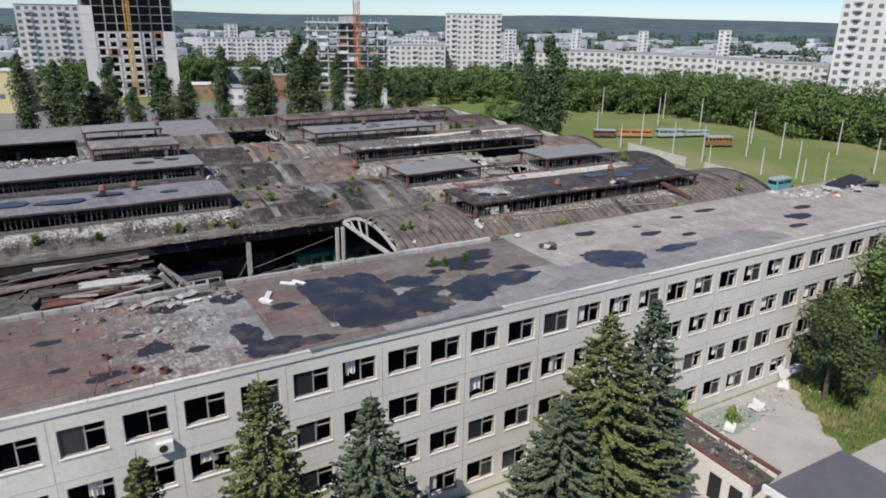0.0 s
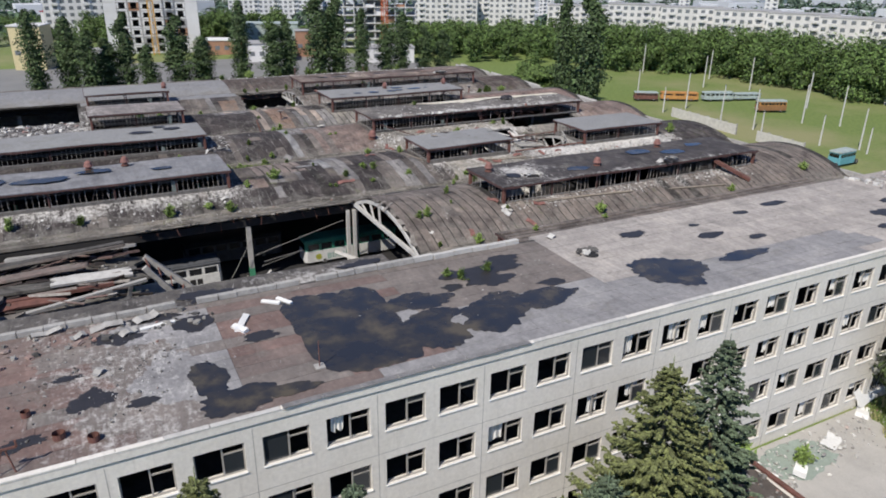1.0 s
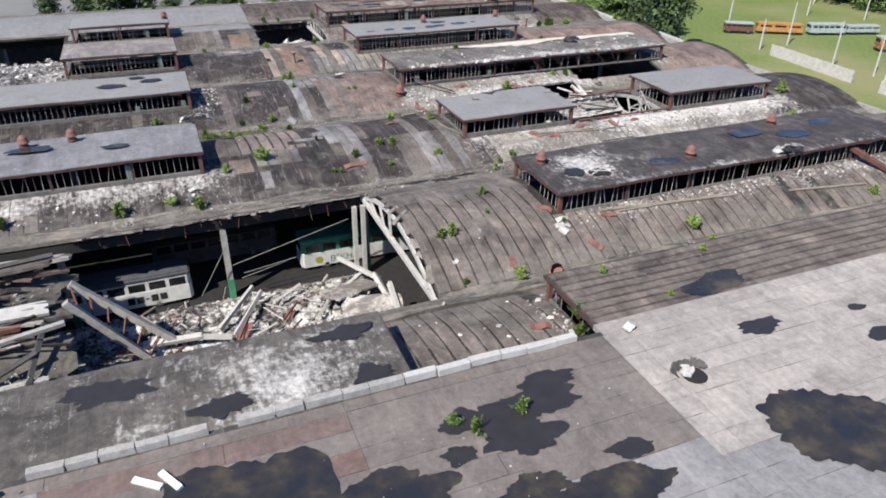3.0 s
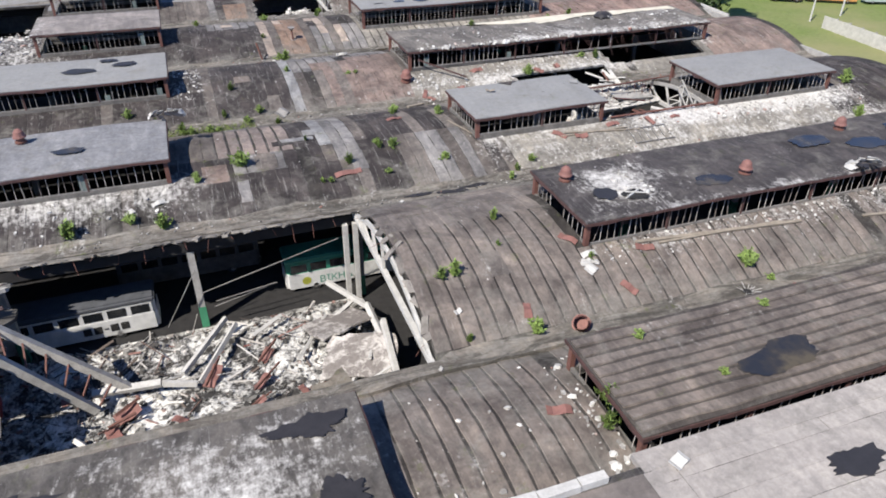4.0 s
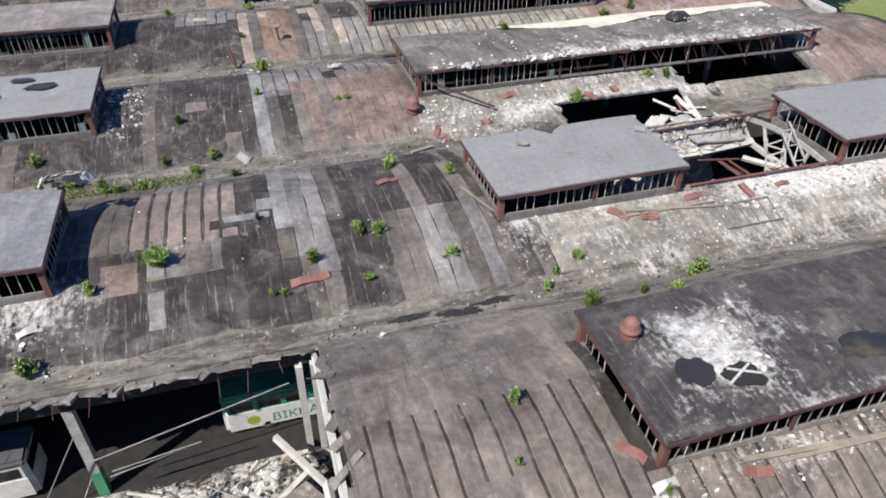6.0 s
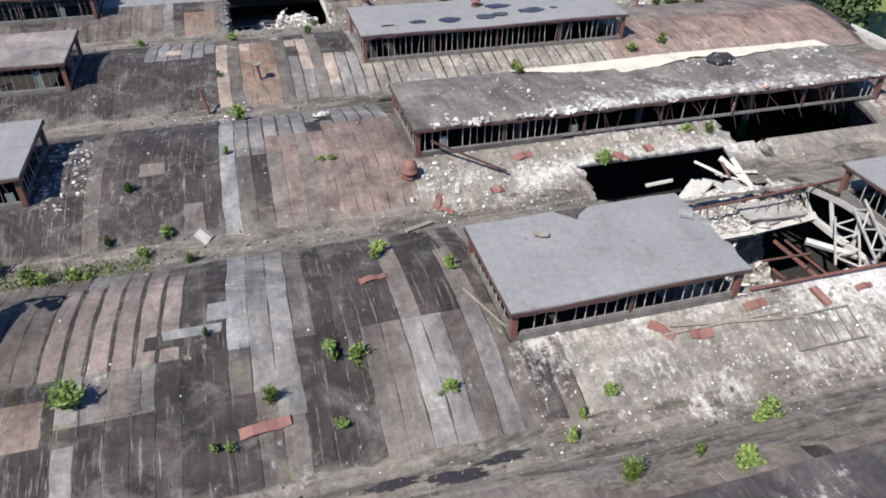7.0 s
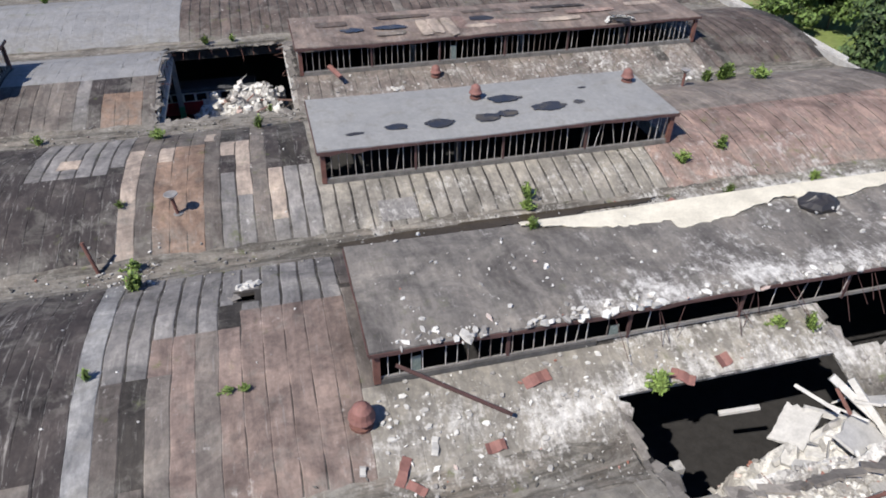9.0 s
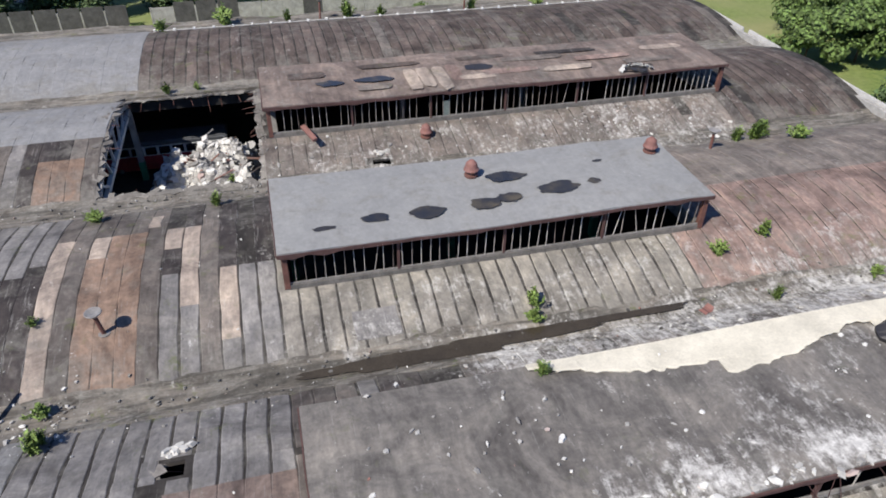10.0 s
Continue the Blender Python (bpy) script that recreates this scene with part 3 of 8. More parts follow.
def build_depot_frame():
    # gutters between the bays, on beams
    ys = [25.9 + 18 * k for k in range(7)]
    for i, y in enumerate(ys):
        g = gutter_sheet(i, y)
        tagged(g, "flat felted gutter between two roof vaults", "gutter", "roof gutters", "structure")
        s = Soup()
        if i == 2:
            s.box(X0, 34.2, y - 0.25, y + 0.25, 6.7, 7.49)
            s.box(46.0, X1, y - 0.25, y + 0.25, 6.7, 7.49)
        elif i == 0:
            s.box(X0, X1, y - 1.5, y - 1.0, 6.7, 7.49)
        else:
            s.box(X0, X1, y - 0.25, y + 0.25, 6.7, 7.49)
        # black beyond soot: the shade below the roof is put into the colour
        tagged(s.make("valley_beam", m_black), "sooty concrete beam under a roof gutter, blackened for shade", "beam", "roof beams", "structure")
    # columns
    s = Soup()
    s.box(-0.24, 0.24, -0.24, 0.24, 0, 6.7)
    col = s.make("column", m_concrete)
    s = Soup()
    s.box(-0.26, 0.26, -0.26, 0.26, 0, 1.9)
    dado = s.make("painted_base", plain("green_dado", rgb(0.05, 0.24, 0.13), 0.6), col)
    first = True
    for y in ys[:-1]:
        for n in range(-6, 7):
            x = -0.5 + 12 * n
            m = Matrix.Translation((x, y, 0))
            if first:
                col.matrix_basis = m
                tagged(col, "concrete hall column with a green painted foot", "column", "hall columns")
                first = False
            else:
                copy_thing(col, m)
    # outer walls
    for name, b in (("wall_east", (X1 - 0.4, X1, 12.8, 133.9, 0, 8.6)), ("wall_west", (X0, X0 + 0.4, 12.8, 133.9, 0, 8.6)), ("wall_north", (X0 + 0.4, X1 - 0.4, 133.5, 133.9, 0, 7.6))):
        s = Soup()
        s.box(*b)
        tagged(s.make(name, m_concrete), "stained concrete outer wall of the depot hall", "wall", "", "structure")
    s = Soup()
    s.box(X0 + 0.4, X1 - 0.4, 13.0, 133.5, 0.004, 0.05)
    # floor darker than its soot, with the hall's shade painted in
    tagged(s.make("floor", plain("burnt_unlit_floor", rgb(0.022, 0.021, 0.021), 0.95, var=0.6)), "sooty concrete floor of the depot hall, darkened for shade", "floor", "", "structure")


build_depot_frame()

def deck(name, c, blot, dust, zones=True):
    one = [(0.0, rgb(*c)), (1.0, rgb(*c))]
    return felt(name, one, False, dust, 0.3, blot, False, zones)


TOPS = {
    "grey": deck("grey_roof_sheet", (0.235, 0.246, 0.253), 0.15, 0.0, False),
    "slate": deck("slate_roof_sheet", (0.185, 0.195, 0.213), 0.6, 0.1, False),
    "black": deck("black_roof_felt", (0.058, 0.055, 0.058), 0.9, 0.35),
    "dirty": deck("dirty_roof_felt", (0.13, 0.126, 0.122), 1.0, 0.7),
    "brown": deck("brown_roof_felt", (0.15, 0.125, 0.115), 1.1, 0.2, False),
    "rust": deck("rust_stained_roof", (0.20, 0.19, 0.19), 0.7, 0.3),
    "ribbed": deck("ribbed_roof_felt", (0.06, 0.055, 0.053), 0.6, 0.1),
    "smear": deck("smeared_roof_felt", (0.085, 0.082, 0.08), 0.9, 0.9),
}
bar_mesh = {}


def bar_material():
    """Scorched steel, some bars rusted dark and some with pale flaking paint."""
    m = Mat("scorched_glazing_bars", 0.75)
    col = m.ramp(m.node("ShaderNodeObjectInfo").outputs["Random"], [(0.0, rgb(0.16, 0.13, 0.12)), (0.3, rgb(0.30, 0.27, 0.25)), (0.7, rgb(0.46, 0.44, 0.42)), (1.0, rgb(0.58, 0.56, 0.54))])
    m.colour(m.mix(0.5, col, m.ramp(m.noise(7, 4), [(0.3, rgb(0.5, 0.45, 0.42)), (0.7, rgb(1.4, 1.4, 1.4))]), "MULTIPLY"))
    return m.m


m_bars = bar_material()
m_oldglass = plain("dusty_glass", rgb(0.16, 0.20, 0.19), 0.25, var=0.4)


m_kerb = plain("scorched_kerb", rgb(0.15, 0.142, 0.132), 0.95, var=0.6)
m_fascia = plain("scorched_red_steel", rgb(0.078, 0.040, 0.037), 0.8, var=0.55)


def ragged_edge(p, q, z0, z1, thick, rnd, sag):
    """A strip of bent sheet along an edge: its lower rim is uneven and it wavers in plan."""
    s = Soup()
    p, q = Vector((*p, 0)), Vector((*q, 0))
    along = (q - p).normalized()
    out = Vector((-along.y, along.x, 0)) * thick / 2
    n = max(6, int((q - p).length / 0.8))
    for i in range(n + 1):
        c = p.lerp(q, i / n) + out * rnd.uniform(-0.7, 0.7)
        dz = sag(c.x)
        lo = z0 + dz + rnd.uniform(-0.05, 0.06) - (rnd.uniform(0.05, 0.16) if rnd.random() < 0.08 else 0)
        hi = z1 + dz + rnd.uniform(-0.025, 0.02)
        s.v += [tuple(c - out + Vector((0, 0, lo))), tuple(c + out + Vector((0, 0, lo))), tuple(c + out + Vector((0, 0, hi))), tuple(c - out + Vector((0, 0, hi)))]
    for i in range(n):
        k, m = 4 * i, 4 * i + 4
        s.f += [(k + j, k + (j + 1) % 4, m + (j + 1) % 4, m + j) for j in range(4)]
    s.f += [(3, 2, 1, 0), (4 * n, 4 * n + 1, 4 * n + 2, 4 * n + 3)]
    return s


def lantern(bay, x0, x1, d0, d1, zt, top, seed):
    rnd = random.Random(seed)
    yc = CROWN[bay]
    y0, y1 = yc + d0, yc + d1
    words = {"slate": "slate-grey", "grey": "smooth grey", "black": "blackened", "dirty": "rubble-strewn dark", "brown": "patchy brown", "rust": "rust-edged grey", "ribbed": "ribbed brown-grey", "smear": "ash-smeared grey"}[top]
    root = thing("roof_lantern", f"burnt-out roof lantern with {words} top and bare glazing bars", "roof lantern", ((x0 + x1) / 2, yc, 0), "roof lanterns")
    ox, oy = (x0 + x1) / 2, yc
    zb = vault_z(bay, min(abs(d0), abs(d1))) - 0.35
    zr = zb + (0.34 if bay < 2 else 0.62)
    a, b, c, d = x0 - ox, x1 - ox, y0 - oy, y1 - oy
    s = Soup()
    n = max(4, int((b - a) / 1.5))
    m = 5
    # roof deck with a slight sag
    ph = rnd.uniform(0, 6)
    for lvl in (0, 1):
        for i in range(n + 1):
            for j in range(m + 1):
                x, y = a - 0.3 + (b - a + 0.6) * i / n, c - 0.3 + (d - c + 0.6) * j / m
                edge = j in (0, m) or i in (0, n)
                z = zt - 0.26 * (1 - lvl) + 0.05 * math.sin(x * 0.33 + ph) + rnd.uniform(-0.015, 0.015) + (0.10 if not edge else 0.0) * lvl
                if edge and lvl:
                    y += rnd.uniform(-0.04, 0.04)
                s.v.append((x, y, z))
    w = m + 1
    k0 = (n + 1) * w
    for i in range(n):
        for j in range(m):
            p = i * w + j
            s.f.append((p, p + 1, p + w + 1, p + w))
            s.f.append((k0 + p, k0 + p + w, k0 + p + w + 1, k0 + p + 1))
    for i in range(n):
        for j in (0, m):
            p, q = i * w + j, (i + 1) * w + j
            s.f.append((p, q, k0 + q, k0 + p))
    for j in range(m):
        for i in (0, n):
            p, q = i * w + j, i * w + j + 1
            s.f.append((p, q, k0 + q, k0 + p))
    s.make("roof_deck", TOPS[top], root, f"{words} roofing")
    # black sheet added below the deck, painting the darkness inside the lantern
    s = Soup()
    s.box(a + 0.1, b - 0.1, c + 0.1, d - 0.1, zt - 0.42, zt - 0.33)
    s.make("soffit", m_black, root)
    if top == "ribbed":
        for i in range(9):
            q = Soup()
            yy = c - 0.1 + (d - c + 0.2) * (i + 0.5) / 9
            ww = (d - c + 0.2) / 9
            nn = int((b - a) / 1.2)
            dz = rnd.uniform(0.06, 0.10)
            for k in range(nn + 1):
                xx = a - 0.2 + (b - a + 0.4) * k / nn
                o = 0.04 * math.sin(xx * 1.3 + i) + rnd.uniform(-0.02, 0.02)
                zz = zt + 0.07 + 0.05 * math.sin(xx * 0.33 + ph)
                q.v += [(xx, yy - ww * 0.45 + o, zz - 0.03), (xx, yy - ww * 0.40 + o, zz + dz), (xx, yy + ww * (0.30 + rnd.uniform(-0.06, 0.06)), zz + dz - 0.02), (xx, yy + ww * 0.37, zz - 0.03)]
            for k in range(nn):
                p, r2 = 4 * k, 4 * k + 4
                q.f += [(p, r2, r2 + 1, p + 1), (p + 1, r2 + 1, r2 + 2, p + 2), (p + 2, r2 + 2, r2 + 3, p + 3)]
            q.f += [(0, 1, 2, 3), (4 * nn, 4 * nn + 3, 4 * nn + 2, 4 * nn + 1)]
            q.make("felt_length", felt_one["ochre"], root)
    # fascia of painted steel round the eaves
    for p, q in (((a - 0.34, c - 0.34), (b + 0.34, c - 0.34)), ((a - 0.34, d + 0.34), (b + 0.34, d + 0.34)), ((a - 0.34, c - 0.29), (a - 0.34, d + 0.29)), ((b + 0.34, c - 0.29), (b + 0.34, d + 0.29))):
        ragged_edge(p, q, zt - 0.27, zt - 0.07, 0.06, rnd, lambda x: 0.05 * math.sin(x * 0.33 + ph)).make("fascia", m_fascia, root, "scorched rusty steel fascia")
    # kerb that carries the glazing
    for q in ((a, b, c - 0.12, c + 0.12), (a, b, d - 0.12, d + 0.12)):
        s = Soup()
        torn = top == "dirty" and q[2] < 0.5 * (c + d)
        s.box(q[0], -8.0 if torn else q[1], q[2], q[3], zb - 0.25, zr)
        s.make("kerb", m_sooty if top == "dirty" else m_kerb, root)
        if torn:
            s = Soup()
            s.box(-8.0, q[1], q[2] + 0.06, q[3] - 0.06, zr - 0.09, zr)
            s.make("sill_rail", m_steel, root)
    for xe in (a, b):
        s = Soup()
        s.box(xe - 0.1, xe + 0.1, c + 0.12, d - 0.12, zb - 0.25, zr + 0.1)
        s.make("kerb", m_kerb, root)
    # corner and intermediate posts
    posts = [(a, c), (a, d), (b, c), (b, d)]
    x = a + 6.0
    while x < b - 2:
        posts += [(x, c), (x, d)]
        x += 6.0
    for i, (px, py) in enumerate(posts):
        s = Soup()
        k = 0.15 if i < 4 else 0.07
        s.box(px - k, px + k, py - k, py + k, zr - 0.2, zt - 0.27)
        s.make("post", m_rust if i < 4 else m_fascia, root)
    # glazing bars
    hh = zt - 0.44 - zr
    if hh not in bar_mesh:
        s = Soup()
        s.box(-0.015, 0.015, -0.022, 0.022, 0, hh)
        me = bpy.data.meshes.new("glazing_bar")
        me.from_pydata(s.v, [], s.f)
        me.materials.append(m_bars)
        bar_mesh[hh] = me
    me = bar_mesh[hh]
    for yy in (c, d):
        x = a + 0.5
        while x < b - 0.3:
            lost = top == "dirty" and yy == c and -8.5 < x < 16.5 and rnd.random() < 0.8
            if rnd.random() < 0.9 and not lost:
                share("glazing_bar", me, root, (x, yy, zr), (rnd.gauss(0, 0.03), rnd.gauss(0, 0.015) if rnd.random() < (0.82 if top in ("black", "dirty") else 0.95) else rnd.uniform(-0.3, 0.3), 0))
            x += 0.52 if yy == c else 0.8
    for xe in (a, b):
        y = c + 0.6
        while y < d - 0.4:
            if rnd.random() < 0.85:
                share("glazing_bar", me, root, (xe, y, zr), (rnd.gauss(0, 0.05), 0, 0))
            y += 0.6
    for yy in (c, d):
        x = a + 0.5
        while x < b - 0.8:
            if rnd.random() < 0.03:
                q = Soup()
                q.box(x + 0.02, x + 0.48, yy - 0.008, yy + 0.008, zr, zr + hh * rnd.uniform(0.4, 1.0))
                q.make("pane", m_oldglass, root, "dusty pane left in the frame")
            x += 0.5
    # the sill line of the glazing
    s = Soup()
    s.box(a, b, c - 0.05, c + 0.05, zr + 0.02, zr + 0.10)
    s.make("bottom_rail", m_steel, root)
    return root


for i, (bay, x0, x1, d0, d1, zt, top) in enumerate(LANTERNS):
    lantern(bay, x0, x1, d0, d1, zt, top, 40 + i)

# ---- the office block ----
OX0, OX1, OY1, OZ = -42.0, 66.0, 12.4, 14.0
PITCH, WW, STOREY, WTOP, WH = 3.0, 2.2, 3.4, 12.8, 1.62


def build_office():
    root = thing("office_building", "four-storey cream office block with broken windows", "building", (0, 0, 0), "", "structure")
    n0, n1 = int(OX0 / 3) + 1, int(OX1 / 3)
    xs, zs = {OX0, OX1}, {0.0, 13.99}
    wins = []
    for n in range(n0, n1):
        x = 3.0 * n
        if OX0 + 0.3 < x and x + WW < OX1 - 0.3:
            xs |= {x, x + WW}
            for k in range(4):
                wins.append((x, WTOP - STOREY * k - WH))
    for k in range(4):
        zs |= {WTOP - STOREY * k, WTOP - STOREY * k - WH}

    def is_win(u, v):
        return any(x < u < x + WW for x, z in wins[::4]) and any(WTOP - STOREY * k - WH < v < WTOP - STOREY * k for k in range(4))

    cells("front_wall", sorted(xs), sorted(zs), is_win, lambda u, v: (u, 0, v), m_cream, 0.4, root)
    s = Soup()
    s.box(OX0, OX1, OY1 - 0.4, OY1, 0, 13.99)
    s.make("back_wall", m_cream, root)
    for x in (OX0, OX1 - 0.4):
        s = Soup()
        s.box(x, x + 0.4, 0.405, OY1 - 0.405, 0, 13.99)
        s.make("end_wall", m_cream, root)
    for k in range(4):
        s = Soup()
        s.box(OX0 + 0.41, OX1 - 0.41, 0.41, OY1 - 0.41, STOREY * k - 0.05, STOREY * k + 0.2)
        s.make("floor_slab", m_sooty, root)
    s = Soup()
    s.box(OX0 + 0.4, OX1 - 0.4, 5.6, 5.8, 0.2, 13.6)
    s.make("corridor_wall", plain("room_wall", rgb(0.3, 0.29, 0.26), 0.9), root)
    # unseen cross walls, added to keep the rooms behind the windows dark
    x = OX0 + 2.6
    while x < OX1 - 1:
        s = Soup()
        s.box(x, x + 0.15, 0.42, 5.59, 0.2, 13.6)
        s.make("added_partition", m_sooty, root)
        x += 6.0
    s = Soup()
    s.box(OX0 - 0.05, OX1 + 0.05, -0.05, OY1 + 0.05, 13.995, OZ + 0.05)
    s.make("roof_slab", felt("office_roof_felt", [(0.0, rgb(0.07, 0.068, 0.068)), (1.0, rgb(0.07, 0.068, 0.068))], False, 0.15), root)
    s = Soup()
    s.box(OX0 - 0.06, OX1 + 0.06, -0.09, -0.055, 13.66, 14.06)
    s.make("cornice", m_cream, root)
    # coping in short, chipped lengths
    rnd = random.Random(14)
    x = OX0 - 0.06
    while x < OX1:
        w = min(rnd.uniform(1.4, 3.2), OX1 + 0.06 - x)
        q = Soup()
        q.hexa(Matrix.Translation((x + w / 2, 0.03 + rnd.uniform(-0.015, 0.015), 14.085)) @ Matrix.Rotation(rnd.gauss(0, 0.004), 4, "Z"), w - rnd.uniform(0.01, 0.05), 0.27, rnd.uniform(0.055, 0.085), 0.02)
        q.make("coping", m_lime if rnd.random() < 0.35 else m_cream, root)
        x += w
    q = Soup()
    q.box(13.9, OX1, OY1 - 0.24, OY1 + 0.62, 13.8, OZ + 0.079)
    q.make("roof_edge", felt_office["beige"], root)
    # joints between the wall panels
    x = -39.4
    while x < OX1:
        q = Soup()
        q.box(x - 0.018, x + 0.018, -0.004, 0.02, 0.1, 13.4)
        q.make("panel_joint", m_concrete, root)
        x += 6.0
    for z in (3.05, 6.45, 9.85):
        q = Soup()
        q.box(OX0, OX1, -0.004, 0.02, z - 0.015, z + 0.015)
        q.make("panel_joint", m_concrete, root)
    return root, wins


office, office_windows = build_office()
m_frame = plain("grey_window_frame", rgb(0.34, 0.32, 0.29), 0.7, var=0.3)
m_glass = Mat("window_glass", 0.08)
m_glass.colour(rgb(0.03, 0.035, 0.04))
m_glass = m_glass.m
m_cloth = plain("white_curtain", rgb(0.66, 0.65, 0.62), 0.9, var=0.2)


def build_windows():
    rnd = random.Random(5)
    s = Soup()
    for q in ((0, WW, 0, 0.07), (0, WW, WH - 0.07, WH), (0, 0.07, 0.07, WH - 0.07), (WW - 0.07, WW, 0.07, WH - 0.07), (1.18, 1.26, 0.07, WH - 0.07)):
        s.box(q[0], q[1], 0.13, 0.21, q[2], q[3])
    s.box(1.26, WW - 0.07, 0.14, 0.20, 1.12, 1.19)
    frame_me = s.make("window", m_frame).data
    bpy.data.objects.remove(bpy.data.objects["window"])
    s = Soup()
    s.box(-0.05, WW + 0.05, -0.06, 0.12, -0.06, -0.005)
    sill = s.make("sill", m_white)
    sill_me = sill.data
    bpy.data.objects.remove(sill)

    def pane_mesh(q):
        s = Soup()
        s.box(q[0], q[1], 0.165, 0.172, q[2], q[3])
        ob = s.make("pane", m_glass)
        me = ob.data
        bpy.data.objects.remove(ob)
        return me

    panes = [pane_mesh((0.07, 1.18, 0.07, WH - 0.07)), pane_mesh((1.26, WW - 0.07, 0.07, 1.12)), pane_mesh((1.26, WW - 0.07, 1.19, WH - 0.07))]
    for x, z in office_windows:
        w = share("window", frame_me, office, (x, 0, z))
        share("sill", sill_me, w)
        for me, pr in zip(panes, (0.22, 0.25, 0.35)):
            if rnd.random() < pr:
                share("pane", me, w)
        if rnd.random() < (0.3 if x < 12 else 0.55):
            # a torn curtain behind the frame
            n = 9
            x0, wd, zlo = rnd.uniform(0.05, 1.2), rnd.uniform(0.4, 0.95), rnd.uniform(0.05, 0.7)
            vs, fs = [], []
            for i in range(n):
                px = x0 + wd * i / (n - 1)
                yo = 0.30 + 0.05 * math.sin(i * 2.1)
                vs += [(px, yo, WH - 0.05), (px + rnd.uniform(-0.05, 0.05), yo, zlo + rnd.uniform(0, 0.2))]
            fs = [(2 * i, 2 * i + 1, 2 * i + 3, 2 * i + 2) for i in range(n - 1)]
            c = link_mesh("curtain", vs, fs, m_cloth, w)
            md = c.modifiers.new("thickness", "SOLIDIFY")
            md.thickness = 0.01


build_windows()


# ---- roof parapet behind the office ----
def build_parapet():
    root = thing("roof_parapet", "low broken parapet of whitewashed blocks along the office roof", "parapet", (0, 0, 0), "", "structure")
    rnd = random.Random(8)
    x = OX0
    while x < 12.4:
        w = rnd.uniform(1.0, 1.6)
        if rnd.random() < 0.93:
            s = Soup()
            s.hexa(Matrix.Translation((x + w / 2, OY1 + 0.02 + rnd.uniform(-0.06, 0.06), OZ + 0.2)) @ Matrix.Rotation(rnd.gauss(0, 0.02), 4, "Z"), w - 0.05, 0.34, rnd.uniform(0.28, 0.38), 0.05)
            s.make("block", m_lime if x > 4 else m_concrete, root)
        x += w


build_parapet()


m_wet = Mat("wet_bitumen", 0.1)
m_wet.colour(m_wet.ramp(m_wet.noise(0.5, 4), [(0.40, rgb(0.026, 0.028, 0.035)), (0.52, rgb(0.042, 0.039, 0.037)), (0.66, rgb(0.095, 0.080, 0.056))])).rough(0.06, 0.3, m_wet.noise(1.3, 4))
m_wet = m_wet.m
m_damp = plain("damp_bitumen", rgb(0.032, 0.03, 0.032), 0.5, var=0.35)


def office_roofing():
    """Felt lengths laid along the office roof."""
    rnd = random.Random(77)
    root = thing("office_roofing", "patched bituminous felt lengths on the flat office roof", "roof", (0, 0, 0), "", "structure")
    y, row = 0.1, 0
    while y < OY1 - 0.3:
        x = OX0
        w = min(1.03, OY1 - 0.25 - y)
        while x < OX1:
            L = rnd.uniform(4.5, 10)
            cut = [c for c in (-14.0, -9.2, 1.5, 13.8, 15.0) if x + 1 < c < x + L]
            if cut:
                L = cut[0] - x
            L = min(L, OX1 - x)
            xm = x + L / 2
            if xm < -14:
                kind = "reddish" if rnd.random() < 0.8 else "umber"
            elif xm < -9:
                kind = rnd.choice(("roofgrey", "roofgrey", "umber"))
            elif xm < 1.5:
                kind = rnd.choice(("reddish", "umber", "umber", "roofgrey"))
            elif xm < 13.8:
                kind = "umber" if y > 4.6 else "roofgrey"
            else:
                kind = "beige" if y > 4.2 or xm > 38 else "roofgrey"
            s = Soup()
            n = 4
            v, f = [], []
            for i in range(n + 1):
                px = -L / 2 + L * i / n
                jy = rnd.uniform(-0.02, 0.02)
                v += [(px, -w / 2 + jy + 0.01, 0), (px, -w / 2 + jy + 0.01, 0.018), (px, w / 2 + jy + 0.008, 0.014), (px, w / 2 + jy + 0.008, 0)]
            for i in range(n):
                p, q = 4 * i, 4 * i + 4
                f += [(p, q, q + 1, p + 1), (p + 1, q + 1, q + 2, p + 2), (p + 2, q + 2, q + 3, p + 3)]
            f += [(0, 1, 2, 3), (4 * n, 4 * n + 3, 4 * n + 2, 4 * n + 1)]
            s.add(v, f)
            ob = s.make("felt_length", felt_office[kind], root)
            ob.location = (xm, y + w / 2, OZ + 0.054)
            x += L + 0.02
        y += 1.04
        row += 1


office_roofing()
